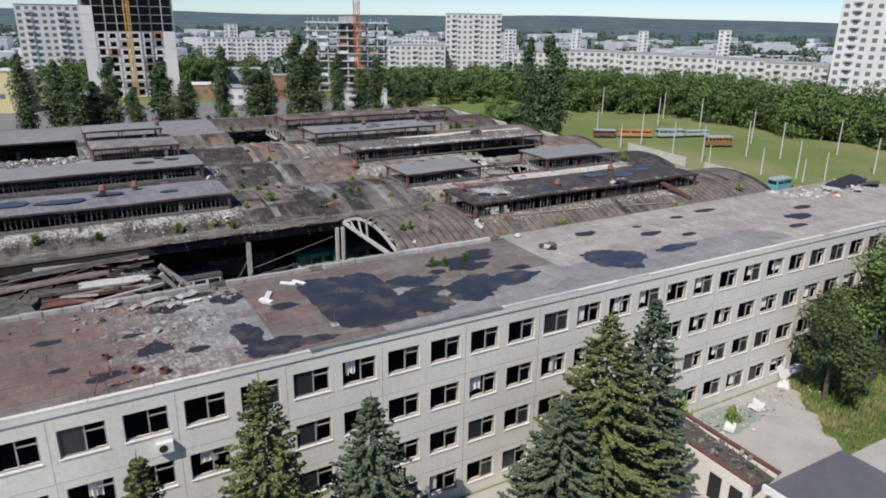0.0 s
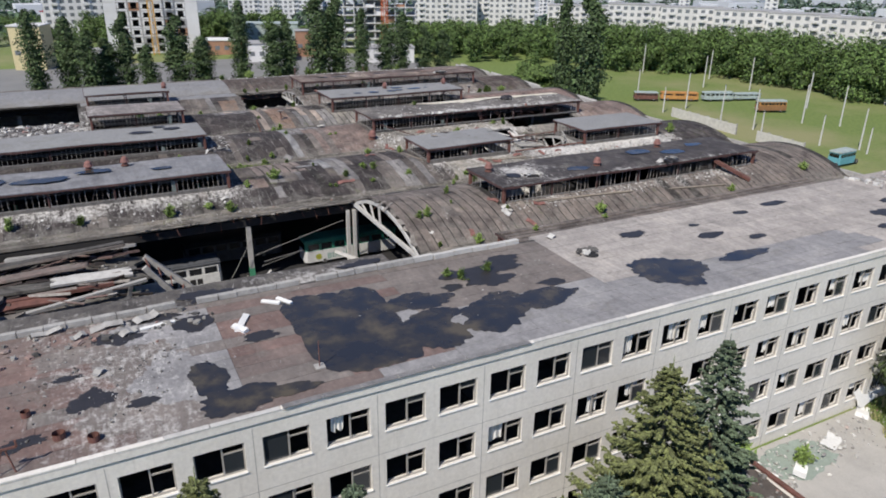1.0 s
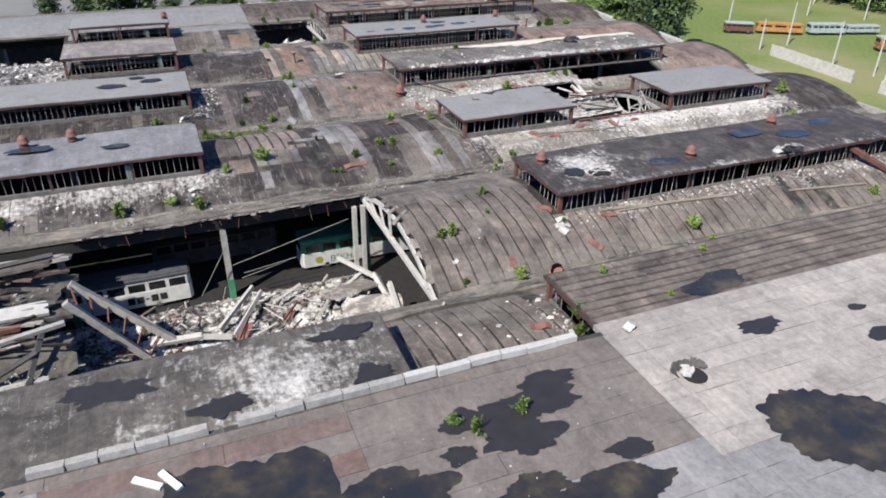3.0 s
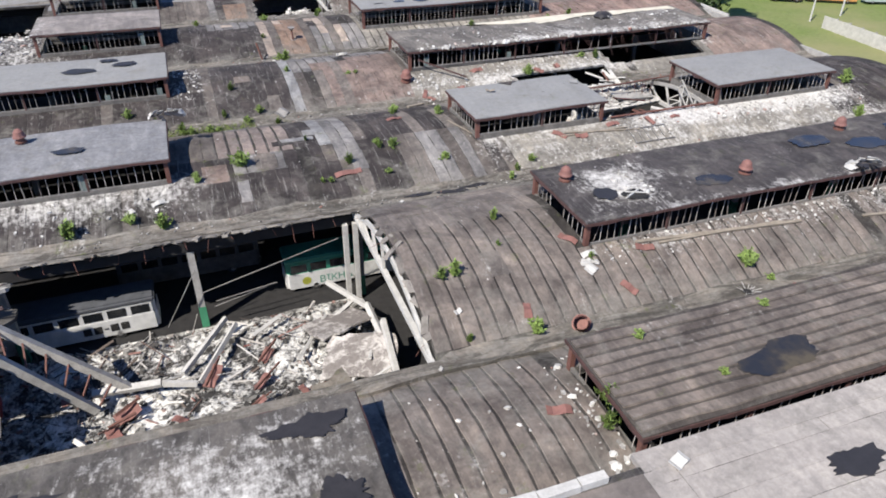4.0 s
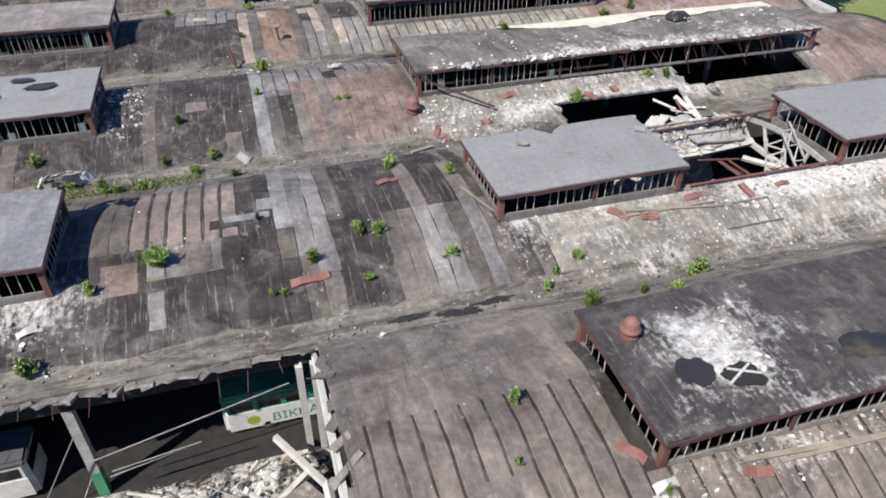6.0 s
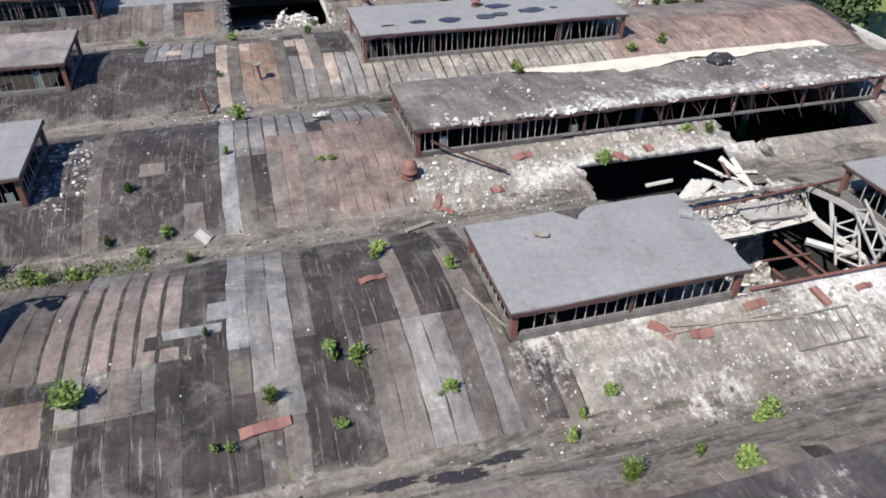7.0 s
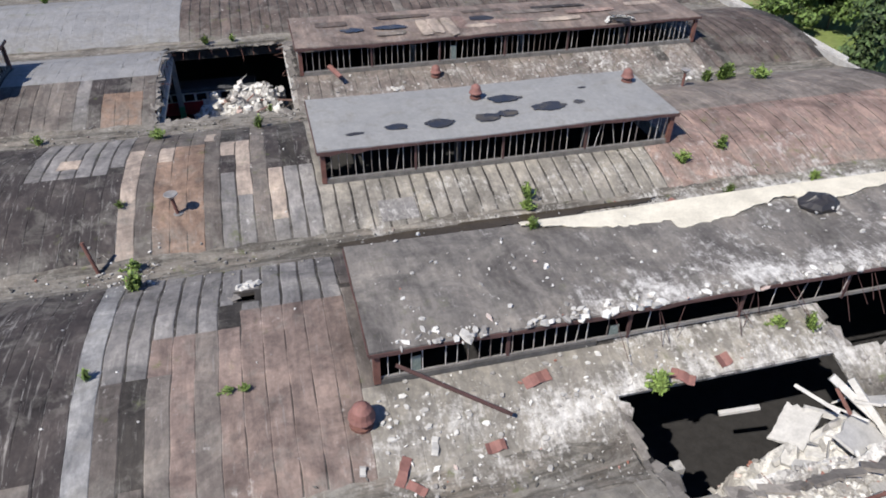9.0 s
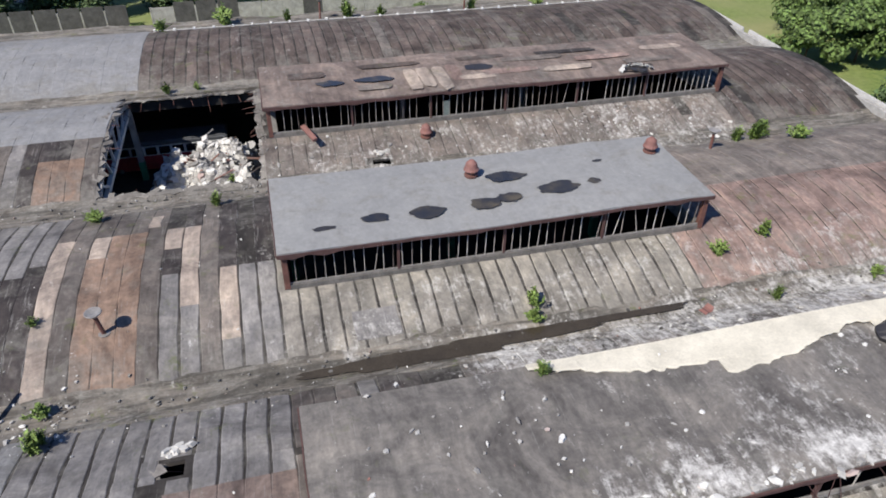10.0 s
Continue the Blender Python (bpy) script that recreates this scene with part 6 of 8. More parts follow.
SPOTS = [(28.1, 87.0, 0.7, 0.42, "wet"), (31.0, 86.9, 1.0, 0.55, "wet"), (34.4, 87.0, 0.95, 0.5, "wet"), (35.9, 87.3, 0.75, 0.45, "wet"), (39.1, 87.7, 1.25, 0.6, "wet"), (41.4, 87.9, 0.4, 0.3, "wet"), (36.4, 89.6, 1.2, 0.5, "wet"), (25.3, 86.6, 0.6, 0.2, "damp"), (42.6, 90.1, 0.3, 0.15, "damp"),
         (28.0, 105.9, 1.0, 0.5, "wet"), (31.4, 106.0, 1.4, 0.5, "wet"), (39.9, 106.6, 1.2, 0.6, "damp"), (25.8, 33.7, 0.75, 0.8, "damp"), (33.8, 33.0, 1.35, 0.75, "wet"), (45.0, 36.0, 1.7, 0.9, "sky"), (49.0, 34.3, 1.6, 0.9, "sky"), (54, 36.0, 1.2, 0.7, "sky"),
         (-7.5, 52.0, 1.0, 0.5, "wet"), (-19, 52, 2.4, 1.0, "wet"), (-14, 53.5, 1.6, 0.7, "wet"), (-24, 53, 2.0, 1.2, "wet"), (-4, 71.5, 1.0, 0.6, "damp"), (-8, 70.5, 1.4, 0.7, "damp"), (-5.5, 73, 0.8, 0.4, "damp")]
for i, (x, y, rx, ry, kind) in enumerate(SPOTS):
    bl = blob("puddle", x, y, 11.775 + 0.0006 * i, rx, ry, m_damp if kind == "damp" else m_wet, 700 + i, None, 0.4, 44)
    tagged(bl, "dark puddle on a lantern roof", "puddle", "puddles on the roofs")
for i, (x, y, rx, ry) in enumerate(((26.4, 18.2, 2.2, 0.85), (27.6, 19.0, 1.2, 0.5))):
    tagged(blob("puddle", x, y, 10.40 + 0.003 * i, rx, ry, m_wet, 760 + i, None, 0.35, 50), "dark puddle on the ribbed low lantern", "puddle", "puddles on the roofs")
for i, (x, y, rx, ry) in enumerate(((3.9, 21.6, 1.3, 0.7), (-3.0, 18.0, 1.2, 0.7), (4.4, 17.6, 1.0, 0.8), (-8.0, 21.0, 2.0, 0.8))):
    tagged(blob("soot_patch", x, y, 10.40 + 0.003 * i, rx, ry, m_damp, 780 + i, None, 0.8, 90), "black soot patch on a low lantern", "patch", "damp patches on the roofs")
for x0, x1, y, z, ry in ((25.5, 33, 79.75, 8.105, 0.50), (30.5, 38.5, 79.95, 8.112, 0.42), (23.0, 27.0, 79.8, 8.099, 0.26), (36.8, 43.5, 80.1, 8.118, 0.24), (17.9, 20.2, 43.75, 8.04, 0.30), (15.4, 17.4, 44.05, 8.046, 0.22), (20.0, 22.2, 44.1, 8.052, 0.2)):
    tagged(blob("puddle", (x0 + x1) / 2, y, z, (x1 - x0) / 2, ry, m_muddy if y > 70 else m_damp, int(x0), None, 0.3 if y > 70 else 0.75, 90, 0.0, y > 70), "brown rainwater standing in the roof gutter", "puddle", "puddles on the roofs")
tagged(blob("puddle", 40.5, 24.6, 7.99, 3.2, 0.45, m_wet, 91, None, 0.2, 40), "dark water along the gutter behind the office", "puddle", "puddles on the roofs")

# ragged break in the blackened lantern; a flat black patch paints its dark depth
root = thing("roof_break", "ragged hole in a lantern roof, shown as a flat black patch", "hole", (27.6, 33.0, 11.78))
bl = blob("gap", 0, 0, 0, 0.85, 0.6, m_black, 5, root, 0.5, 30)
s = Soup()
s.beam((-0.8, -0.3, 0.02), (0.5, 0.4, 0.06), 0.10)
s.beam((-0.5, 0.45, 0.03), (0.7, -0.2, 0.08), 0.07)
s.make("broken_rib", m_lime, root)
# crumpled sheets at the breaks in the vaults
for x, y, a, b in ((17.6, 75.4, 0.75, 0.35), (30.6, 99.9, 0.6, 0.35), (22.5, 29.4, 0.6, 0.5)):
    s = Soup()
    rnd = random.Random(int(x))
    for _ in range(9):
        chip(s, rnd, x + 0.25 + rnd.uniform(-a, a) * 0.7, y + b + rnd.uniform(-b, b) * 0.6, on_vault(x, y + b) + 0.10, 0.5, -0.2)
    tagged(s.make("torn_lining", m_lime), "torn pale lining at a hole in the vault", "debris", "", "stuff")

root = thing("roof_breach", "small breach shown as a black disc, with a sunburst of torn felt", "hole", (31.5, 25.6, on_vault(31.5, 25.6) + 0.07))
# black disc on the unbroken shell, painted as the darkness of a hole
s = Soup()
s.lathe((0, 0, 0), [(0.30, 0), (0.28, 0.03), (0.01, 0.035)], 10)
s.make("gap", m_black, root)
s = Soup()
rnd = random.Random(77)
for k in range(12):
    a = k * math.tau / 12 + rnd.gauss(0, 0.2)
    r = rnd.uniform(0.45, 0.95)
    s.beam((math.cos(a) * 0.25, math.sin(a) * 0.25, 0.04), (math.cos(a) * r, math.sin(a) * r, rnd.uniform(0.05, 0.3)), 0.03, 0.015)
s.make("torn_strips", m_lime, root)
# small things on the office roof
timber((-6.3, 10.9, OZ + 0.12), (-5.4, 10.2, OZ + 0.12), 0.24, m_white, "short white plank on the office roof")
timber((-5.4, 10.9, OZ + 0.12), (-4.8, 9.9, OZ + 0.12), 0.24, m_white, "short white plank on the office roof")
timber((-8.3, 7.9, OZ + 0.14), (-7.5, 9.5, OZ + 0.14), 0.34, m_white, "white plank lying askew on the office roof")
timber((-8.4, 8.5, OZ + 0.16), (-7.9, 7.6, OZ + 0.16), 0.34, m_white, "white plank lying askew on the office roof")
timber((-13.0, 10.3, OZ + 0.13), (-11.2, 10.5, OZ + 0.13), 0.2, m_white, "white length of trunking on the office roof")
root = thing("antenna_rod", "thin upright steel rod on the office roof", "antenna", (-5.4, 2.6, OZ + 0.05))
s = Soup()
s.tube((0, 0, 0), (0, 0, 1.5), 0.03, 0.02, 6)
s.make("rod", m_rust, root)
s = Soup()
s.box(-0.25, 0.25, -0.25, 0.25, 0, 0.08)
s.make("foot", m_concrete, root)
root = thing("roof_wreckage", "burst vent with torn white lining on the office roof", "debris", (15.8, 8.6, OZ + 0.06))
s = Soup()
rnd = random.Random(12)
for k in range(14):
    a = math.pi * (k + rnd.random()) / 14
    s.hexa(Matrix.Translation((math.cos(a) * 0.75, math.sin(a) * 0.55 - 0.1, 0.12 + rnd.uniform(0, 0.08))) @ Matrix.Rotation(a + rnd.gauss(0, 0.2), 4, "Z") @ Matrix.Rotation(-rnd.uniform(0.3, 0.9), 4, "Y"), rnd.uniform(0.2, 0.4), rnd.uniform(0.2, 0.4), 0.03, 0.25)
s.make("torn_felt", m_sooty, root)
s = Soup()
for _ in range(8):
    chip(s, rnd, rnd.gauss(-0.25, 0.2), rnd.gauss(-0.05, 0.12), 0.14, 0.42, 0.4)
s.make("torn_lining", m_lime, root)
# black disc painting the vent's dark mouth; the roof below is whole
s = Soup()
s.lathe((0.1, -0.3, 0.03), [(0.55, 0), (0.52, 0.03), (0.02, 0.035)], 14)
s.make("gap", m_black, root)
sheet_debris(15.2, 12.1, 0.7, 0.5, 0.4, m_lime, "crumpled pale scrap at the office roof edge", OZ + 0.2, 0.2)
root = thing("roof_bracket", "rusty steel bracket standing on the roof edge", "bracket", (-18.8, 0.4, OZ + 0.05))
s = Soup()
s.beam((-0.3, 0, 0), (0.1, 0.1, 1.1), 0.05)
s.make("leg", m_rust, root)
s = Soup()
s.beam((0.4, 0, 0), (0.2, 0.1, 1.1), 0.05)
s.make("leg", m_rust, root)
s = Soup()
s.beam((-0.3, 0.1, 1.1), (0.6, 0.1, 1.1), 0.08)
s.beam((-0.3, 0.1, 1.1), (-0.3, 0.1, 1.4), 0.08)
s.beam((0.6, 0.1, 1.1), (0.6, 0.1, 1.4), 0.08)
s.make("fork", m_rust, root)
for x, y, r in ((-16.9, 2.0, 0.26), (-18.2, 4.3, 0.2), (-15.6, 1.2, 0.24)):
    root = thing("roof_drain", "round rusty drain collar on the office roof", "drain", (x, y, OZ + 0.06), "roof drains")
    s = Soup()
    s.tube((0, 0, 0), (0, 0, 0.28), r, r, 14, False)
    s.tube((0, 0, 0), (0, 0, 0.28), r * 0.85, r * 0.85, 14, False)
    s.make("collar", m_rust, root)
for x, y, l, w, t in ((-14.6, 11.4, 1.9, 0.6, 0.1), (-12.6, 11.5, 1.5, 0.7, 0.4), (-13.6, 10.2, 1.0, 0.5, 0.4), (-17.5, 11.9, 1.6, 0.4, 0.1), (-16.0, 10.8, 0.9, 0.4, 0.3), (-15.2, 6.6, 0.7, 0.4, 0.9)):
    sheet_debris(x, y, l, w, t, m_concrete, "broken slab of grey screed on the roof", OZ + 0.2, 0.08)
# grey ash and slipped felt spread over the burnt part of the roof
for i, (x, y, rx, ry, kind) in enumerate(((-13.6, 7.6, 1.6, 2.6, "umber"), (-12.2, 4.6, 1.5, 2.4, "roofgrey"), (-14.6, 3.0, 1.4, 1.6, "umber"), (-12.8, 10.0, 2.2, 1.2, "roofgrey"), (-16.4, 8.8, 1.6, 1.0, "umber"), (-13.0, 1.8, 1.6, 1.0, "umber"))):
    tagged(blob("ash_patch", x, y, OZ + 0.0745 + 0.0008 * i, rx, ry, felt_office[kind], 860 + i, None, 0.7, 70), "grey ash and slipped felt on the office roof", "patch", "ash patches on the office roof")
# metal flashing along part of the roof edge
root = thing("edge_flashing", "pale metal flashing along the office roof edge", "flashing", (0, 0, 0), "", "structure")
x = -8.0
rnd = random.Random(2)
while x < 4.2:
    s = Soup()
    s.hexa(Matrix.Translation((x + 0.95, -0.02, OZ + 0.17)) @ Matrix.Rotation(rnd.gauss(0, 0.01), 4, "Z"), 1.86, 0.34, 0.035)
    s.make("flashing_length", m_steel, root)
    x += 1.9
# air conditioner on the facade
root = thing("air_conditioner", "white air conditioner unit on the office wall", "air conditioner", (-16.2, -0.02, 10.2))
s = Soup()
s.box(-0.42, 0.42, -0.38, -0.04, 0, 0.6)
s.make("case", m_white, root)
s = Soup()
s.tube((-0.1, -0.381, 0.3), (-0.1, -0.40, 0.3), 0.22, 0.22, 18)
s.make("fan_grille", m_black, root)
s = Soup()
s.beam((-0.35, -0.3, -0.03), (-0.35, 0.0, -0.03), 0.05)
s.beam((0.35, -0.3, -0.03), (0.35, 0.0, -0.03), 0.05)
s.make("bracket", m_steel, root)

# scorched, broken roofing on the office
for i, (x, y, rx, ry) in enumerate(((-15.6, 4.4, 0.8, 0.9), (-14.2, 9.9, 1.2, 0.6), (-18.4, 2.2, 1.0, 0.4), (-12.2, 11.4, 1.2, 0.5), (-21, 8.0, 0.8, 0.3), (-16.6, 6.8, 0.5, 0.3))):
    tagged(blob("soot_patch", x, y, OZ + 0.0795 + 0.0005 * i, rx, ry, m_damp, 820 + i, None, 0.7, 70), "scorched patch on the office roof", "patch", "damp patches on the roofs")
scatter(-18.5, -11.5, 1.5, 12, 160, 0.02, 0.12, 21, None, OZ + 0.1, "ash and broken screed on the office roof")
scatter(-19, -11.5, 2, 12, 360, 0.03, 0.2, 22, m_rubble_dark, OZ + 0.1, "scorched roofing scraps on the office roof")

# ---- inside the broken halls ----
def arch_truss(x, bay, words):
    yc = CROWN[bay]
    root = thing("arch_truss", words, "truss", (x, yc, 0), "arched roof trusses")
    zc = 7.6 if bay == 1 else 6.95
    s = Soup()
    s.beam((0, -8.9, zc), (0, 8.9, zc), 0.32, 0.34)
    s.make("tie_beam", m_lime, root)
    s = Soup()
    n = 14
    pts = [(-8.9 + 17.8 * i / n) for i in range(n + 1)]
    for a, b in zip(pts, pts[1:]):
        s.beam((0, a, vault_z(bay, a) - 0.42), (0, b, vault_z(bay, b) - 0.42), 0.18, 0.34)
    s.make("arch_rib", m_lime if bay == 1 else m_concrete, root)
    for d in ((1.2, 3.6, 6.2, 7.6) if bay == 1 else (-6.2, -3.6, -1.2, 1.2, 3.6, 6.2)):
        s = Soup()
        foot = d * 0.72
        s.beam((0, foot, zc + 0.1), (0, d, vault_z(bay, d) - 0.5), 0.17)
        s.make("strut", m_lime, root)


arch_truss(11.25, 1, "whitewashed concrete arch truss at a collapsed vault")
arch_truss(22.35, 5, "whitewashed concrete arch truss over a broken hall")
arch_truss(11.6, 5, "sooty concrete arch truss over a broken hall")
arch_truss(47.3, 2, "whitewashed concrete arch truss beside a collapsed lantern")
for x in (10.35, 11.1):
    s = Soup()
    s.beam((x, 43.3, 0.0), (x + 0.05, 43.3, 7.0), 0.36)
    tagged(s.make("post", m_lime), "whitewashed concrete post at the hall opening", "post", "whitewashed posts")

m_busglass = Mat("bus_window", 0.15)
m_busglass.colour(rgb(0.012, 0.014, 0.017))
m_busglass = m_busglass.m
m_tyre = plain("tyre_rubber", rgb(0.025, 0.025, 0.025), 0.9)


def vehicle(name, words, x, y, z, L, W, H, yaw, low, high, roof, panes, wheels, door=None, cat="tram", group=""):
    """A bus or tram body with a row of windows along both sides."""
    root = thing(name, words, cat, (x, y, z), group)
    root.rotation_euler = (0, 0, yaw)
    z0, zw, zt = 0.38, 0.38 + (H - 0.38) * 0.50, 0.38 + (H - 0.38) * 0.84

    def shell(nm, za, zb, mat, inset=0.0, bev=0.12):
        bm = bmesh.new()
        bmesh.ops.create_cube(bm, size=1, matrix=Matrix.Translation((0, 0, (za + zb) / 2)) @ Matrix.Diagonal((L - inset, W - inset, zb - za, 1)))
        bmesh.ops.bevel(bm, geom=[e for e in bm.edges if abs(e.verts[0].co.z - e.verts[1].co.z) > 0.01], offset=bev * 2, segments=3, affect="EDGES")
        return part(nm, bm, mat, root)

    shell("lower_body", z0, zw, low)
    shell("upper_body", zw + 0.002, zt, high, 0.10)
    bm = bmesh.new()
    bmesh.ops.create_cube(bm, size=1, matrix=Matrix.Translation((0, 0, (zt + H) / 2 + 0.002)) @ Matrix.Diagonal((L, W, H - zt, 1)))
    bmesh.ops.bevel(bm, geom=list(bm.edges), offset=0.13, segments=3, affect="EDGES")
    part("roof", bm, roof, root)
    pw = (L - 0.6) / panes
    for sy in (-1, 1):
        for i in range(panes):
            xx = -L / 2 + 0.3 + (i + 0.5) * pw
            q = Soup()
            yy = sy * (W / 2 - 0.05)
            q.box(xx - pw * 0.40, xx + pw * 0.40, min(yy, yy + sy * 0.012), max(yy, yy + sy * 0.012), zw + 0.10, zt - 0.10)
            q.make("window", m_busglass, root)
    for sx in (-1, 1):
        q = Soup()
        xx = sx * (L / 2 - 0.05)
        q.box(min(xx, xx + sx * 0.012), max(xx, xx + sx * 0.012), -W * 0.38, W * 0.38, zw + 0.05, zt - 0.06)
        q.make("windscreen", m_busglass, root)
        for sy in (-0.75, 0.75):
            q = Soup()
            xx = sx * L / 2
            q.tube((xx - sx * 0.02, sy, z0 + 0.35), (xx + sx * 0.03, sy, z0 + 0.35), 0.11, 0.11, 10)
            q.make("headlight", m_white, root)
    for xx in wheels:
        for sy in (-1, 1):
            q = Soup()
            q.tube((xx, sy * (W / 2 - 0.30), 0.44), (xx, sy * (W / 2 - 0.02), 0.44), 0.44, 0.44, 14)
            w = q.make("wheel", m_tyre, root)
            q = Soup()
            q.tube((xx, sy * (W / 2 - 0.019), 0.44), (xx, sy * (W / 2), 0.44), 0.24, 0.20, 12)
            q.make("rim", m_steel, w)
    return root


m_green = plain("green_bus_paint", rgb(0.03, 0.21, 0.14), 0.5, var=0.3)
m_buswhite = plain("dusty_white_bus_paint", rgb(0.60, 0.60, 0.58), 0.6, var=0.25)
m_busgrey = plain("burnt_grey_roof", rgb(0.075, 0.08, 0.09), 0.8, var=0.4)
m_tramred = plain("red_tram_paint", rgb(0.34, 0.035, 0.035), 0.5, var=0.35)

bus = vehicle("trolleybus", "dusty white trolleybus parked under the broken roof", -9.4, 45.6, 0.05, 11.6, 2.5, 3.05, 0.015, m_buswhite, m_buswhite, m_busgrey, 7, (-3.6, 3.0), None, "trolleybus")
# its lettering, as plain bars
for x, w in ((0.7, 0.55), (1.4, 0.55), (2.08, 0.28), (2.5, 0.55), (3.2, 0.55)):
    s = Soup()
    h = 0.12 if w < 0.4 else 0.62
    s.box(x, x + w, -1.268, -1.256, 1.05 - h / 2, 1.05 + h / 2)
    s.make("lettering_bar", m_black, bus)
bus = vehicle("trolleybus", "green and white trolleybus parked under the broken roof", 11.6, 46.9, 0.05, 11.4, 2.5, 3.1, 0.0, m_buswhite, m_green, m_green, 7, (-3.4, 3.2), None, "trolleybus")
cu = bpy.data.curves.new("lettering", "FONT")
cu.body, cu.size, cu.extrude = "ВІКНА", 0.85, 0.004
cu.materials.append(m_green)
tx = new("lettering", cu)
tx.parent = bus
tx.matrix_basis = Matrix.Translation((-3.1, -1.262, 0.62)) @ Matrix.Rotation(math.pi / 2, 4, "X")
s = Soup()
s.tube((-4.1, -1.255, 1.0), (-4.1, -1.265, 1.0), 0.36, 0.36, 14)
s.make("emblem", plain("yellow_green_emblem", rgb(0.35, 0.36, 0.05), 0.6), bus)
vehicle("tram", "red and cream tram standing in the broken hall", 12.9, 118.2, 0.05, 12.5, 2.5, 3.1, 0.0, m_tramred, m_buswhite, m_busgrey, 10, (-3.5, 3.5))
vehicle("tram", "burnt red and white tram under fallen roof slabs", -19.0, 37.5, 0.05, 12.0, 2.5, 3.1, 0.1, m_tramred, m_buswhite, m_busgrey, 8, (-3.5, 3.5))
# body colours darkened to stand for the deep shade of the hall
vehicle("trolleybus", "trolleybus deep in the dark hall, its paint darkened for shade", -1.0, 51.5, 0.05, 11.0, 2.5, 3.0, 0.0, m_sooty, m_sooty, m_black, 7, (-3.4, 3.2), None, "trolleybus")


HEAPS = []


def heap_z(x, y):
    z = 0.06
    for x0, x1, y0, y1, h, seed in HEAPS:
        e = min(x - x0, x1 - x, y - y0, y1 - y) / 1.8
        if e > 0:
            k = noise.fractal(Vector((x * 0.35, y * 0.35, seed)), 0.9, 2.1, 5)
            z = max(z, min(7.3, 0.06 + (0.75 + 0.25 * k) * h * min(1, e)) + noise.noise(Vector((x * 2.3, y * 2.3, seed))) * 0.22 * min(1, e))
    return z


def heap(name, x0, x1, y0, y1, h, seed, mat, words, step=0.3):
    """A rubble heap: an uneven mound that falls off to its rim."""
    HEAPS.append((x0, x1, y0, y1, h, seed))
    nx, ny = int((x1 - x0) / step), int((y1 - y0) / step)
    v, f = [], []
    for i in range(nx + 1):
        for j in range(ny + 1):
            x, y = x0 + (x1 - x0) * i / nx, y0 + (y1 - y0) * j / ny
            v.append((x, y, heap_z(x, y)))
    w = ny + 1
    for i in range(nx):
        for j in range(ny):
            a = i * w + j
            f.append((a, a + w, a + w + 1, a + 1))
    ob = link_mesh(name, v, f, mat)
    return tagged(ob, words, "rubble", "", "stuff")


def mound_material(name, a, b):
    m = Mat(name, 0.95)
    k = m.math("ADD", m.math("MULTIPLY", m.noise(0.28, 5, 0.6, None, 0.8), 0.5), m.math("MULTIPLY", m.noise(1.7, 8, 0.8, None, 0.6), 0.5))
    fine = m.noise(5, 6, 0.75)
    col = m.ramp(k, [(0.475, a), (0.515, tuple((p + q) / 2 for p, q in zip(a, b))), (0.565, b)])
    m.colour(m.mix(0.5, col, m.ramp(fine, [(0.3, rgb(0.45, 0.45, 0.45)), (0.7, rgb(1.45, 1.45, 1.42))]), "MULTIPLY")).bump(fine, 0.7, 0.05)
    return m.m


m_mound = mound_material("lime_and_soot", rgb(0.035, 0.033, 0.032), rgb(0.72, 0.71, 0.68))
m_limeheap = mound_material("white_lime_heap", rgb(0.24, 0.23, 0.22), rgb(0.68, 0.665, 0.63))
m_rubble_mixed = rubble_material("black_and_white_rubble", rgb(0.06, 0.058, 0.055), rgb(0.78, 0.77, 0.74), 1)
heap("rubble_heap", -22.0, 11.4, 25.6, 43.6, 1.15, 3.0, m_mound, "heap of white mortar and sooty rubble on the hall floor")
heap("rubble_heap", 12.2, 22.6, 100.2, 113.8, 5.0, 8.0, plain("white_rubble_mass", rgb(0.55, 0.54, 0.52), 0.95, var=0.45, scale=1.2, bump=0.6), "heap of white plaster rubble in the hall")
heap("rubble_heap", 15.4, 22.9, 100.0, 113.0, 6.9, 21.0, m_limeheap, "heap of white plaster rubble in the hall")
heap("rubble_heap", 39.0, 47.2, 57.8, 63.6, 8.2, 14.0, m_limeheap, "heap of pale rubble under a collapsed lantern")


def rubble(x0, x1, y0, y1, z, n, lo, hi, seed, mat, words):
    """Broken masonry: on the heap below where z is None, else about the height z."""
    rnd = random.Random(seed)
    s = Soup()
    for _ in range(n):
        size = lo + (hi - lo) * rnd.random() ** 4
        x, y = rnd.uniform(x0, x1), rnd.uniform(y0, y1)
        if z is None and noise.noise(Vector((x * 0.5, y * 0.5, seed))) < -0.25:
            continue
        zz = heap_z(x, y) + size * 0.12 if z is None else z + rnd.uniform(-0.3, 0.3)
        chip(s, rnd, x, y, zz, size, rnd.gauss(0, 0.45))
    tagged(s.make("rubble", mat), words, "rubble", "", "stuff")


rubble(-21, 11.2, 26, 43.2, None, 7000, 0.03, 0.34, 51, m_rubble_mixed, "pale broken masonry on the hall floor")
rubble(-21, 11.2, 26, 43.2, None, 4200, 0.04, 0.6, 52, m_rubble_dark, "sooty broken masonry on the hall floor")
rubble(12.5, 22.2, 101, 116, None, 1800, 0.12, 1.1, 53, m_rubble, "white broken plaster in the hall")
rubble(39.4, 46.8, 57.8, 63.4, None, 1700, 0.08, 1.0, 54, m_rubble, "pale broken masonry under the collapsed lantern")
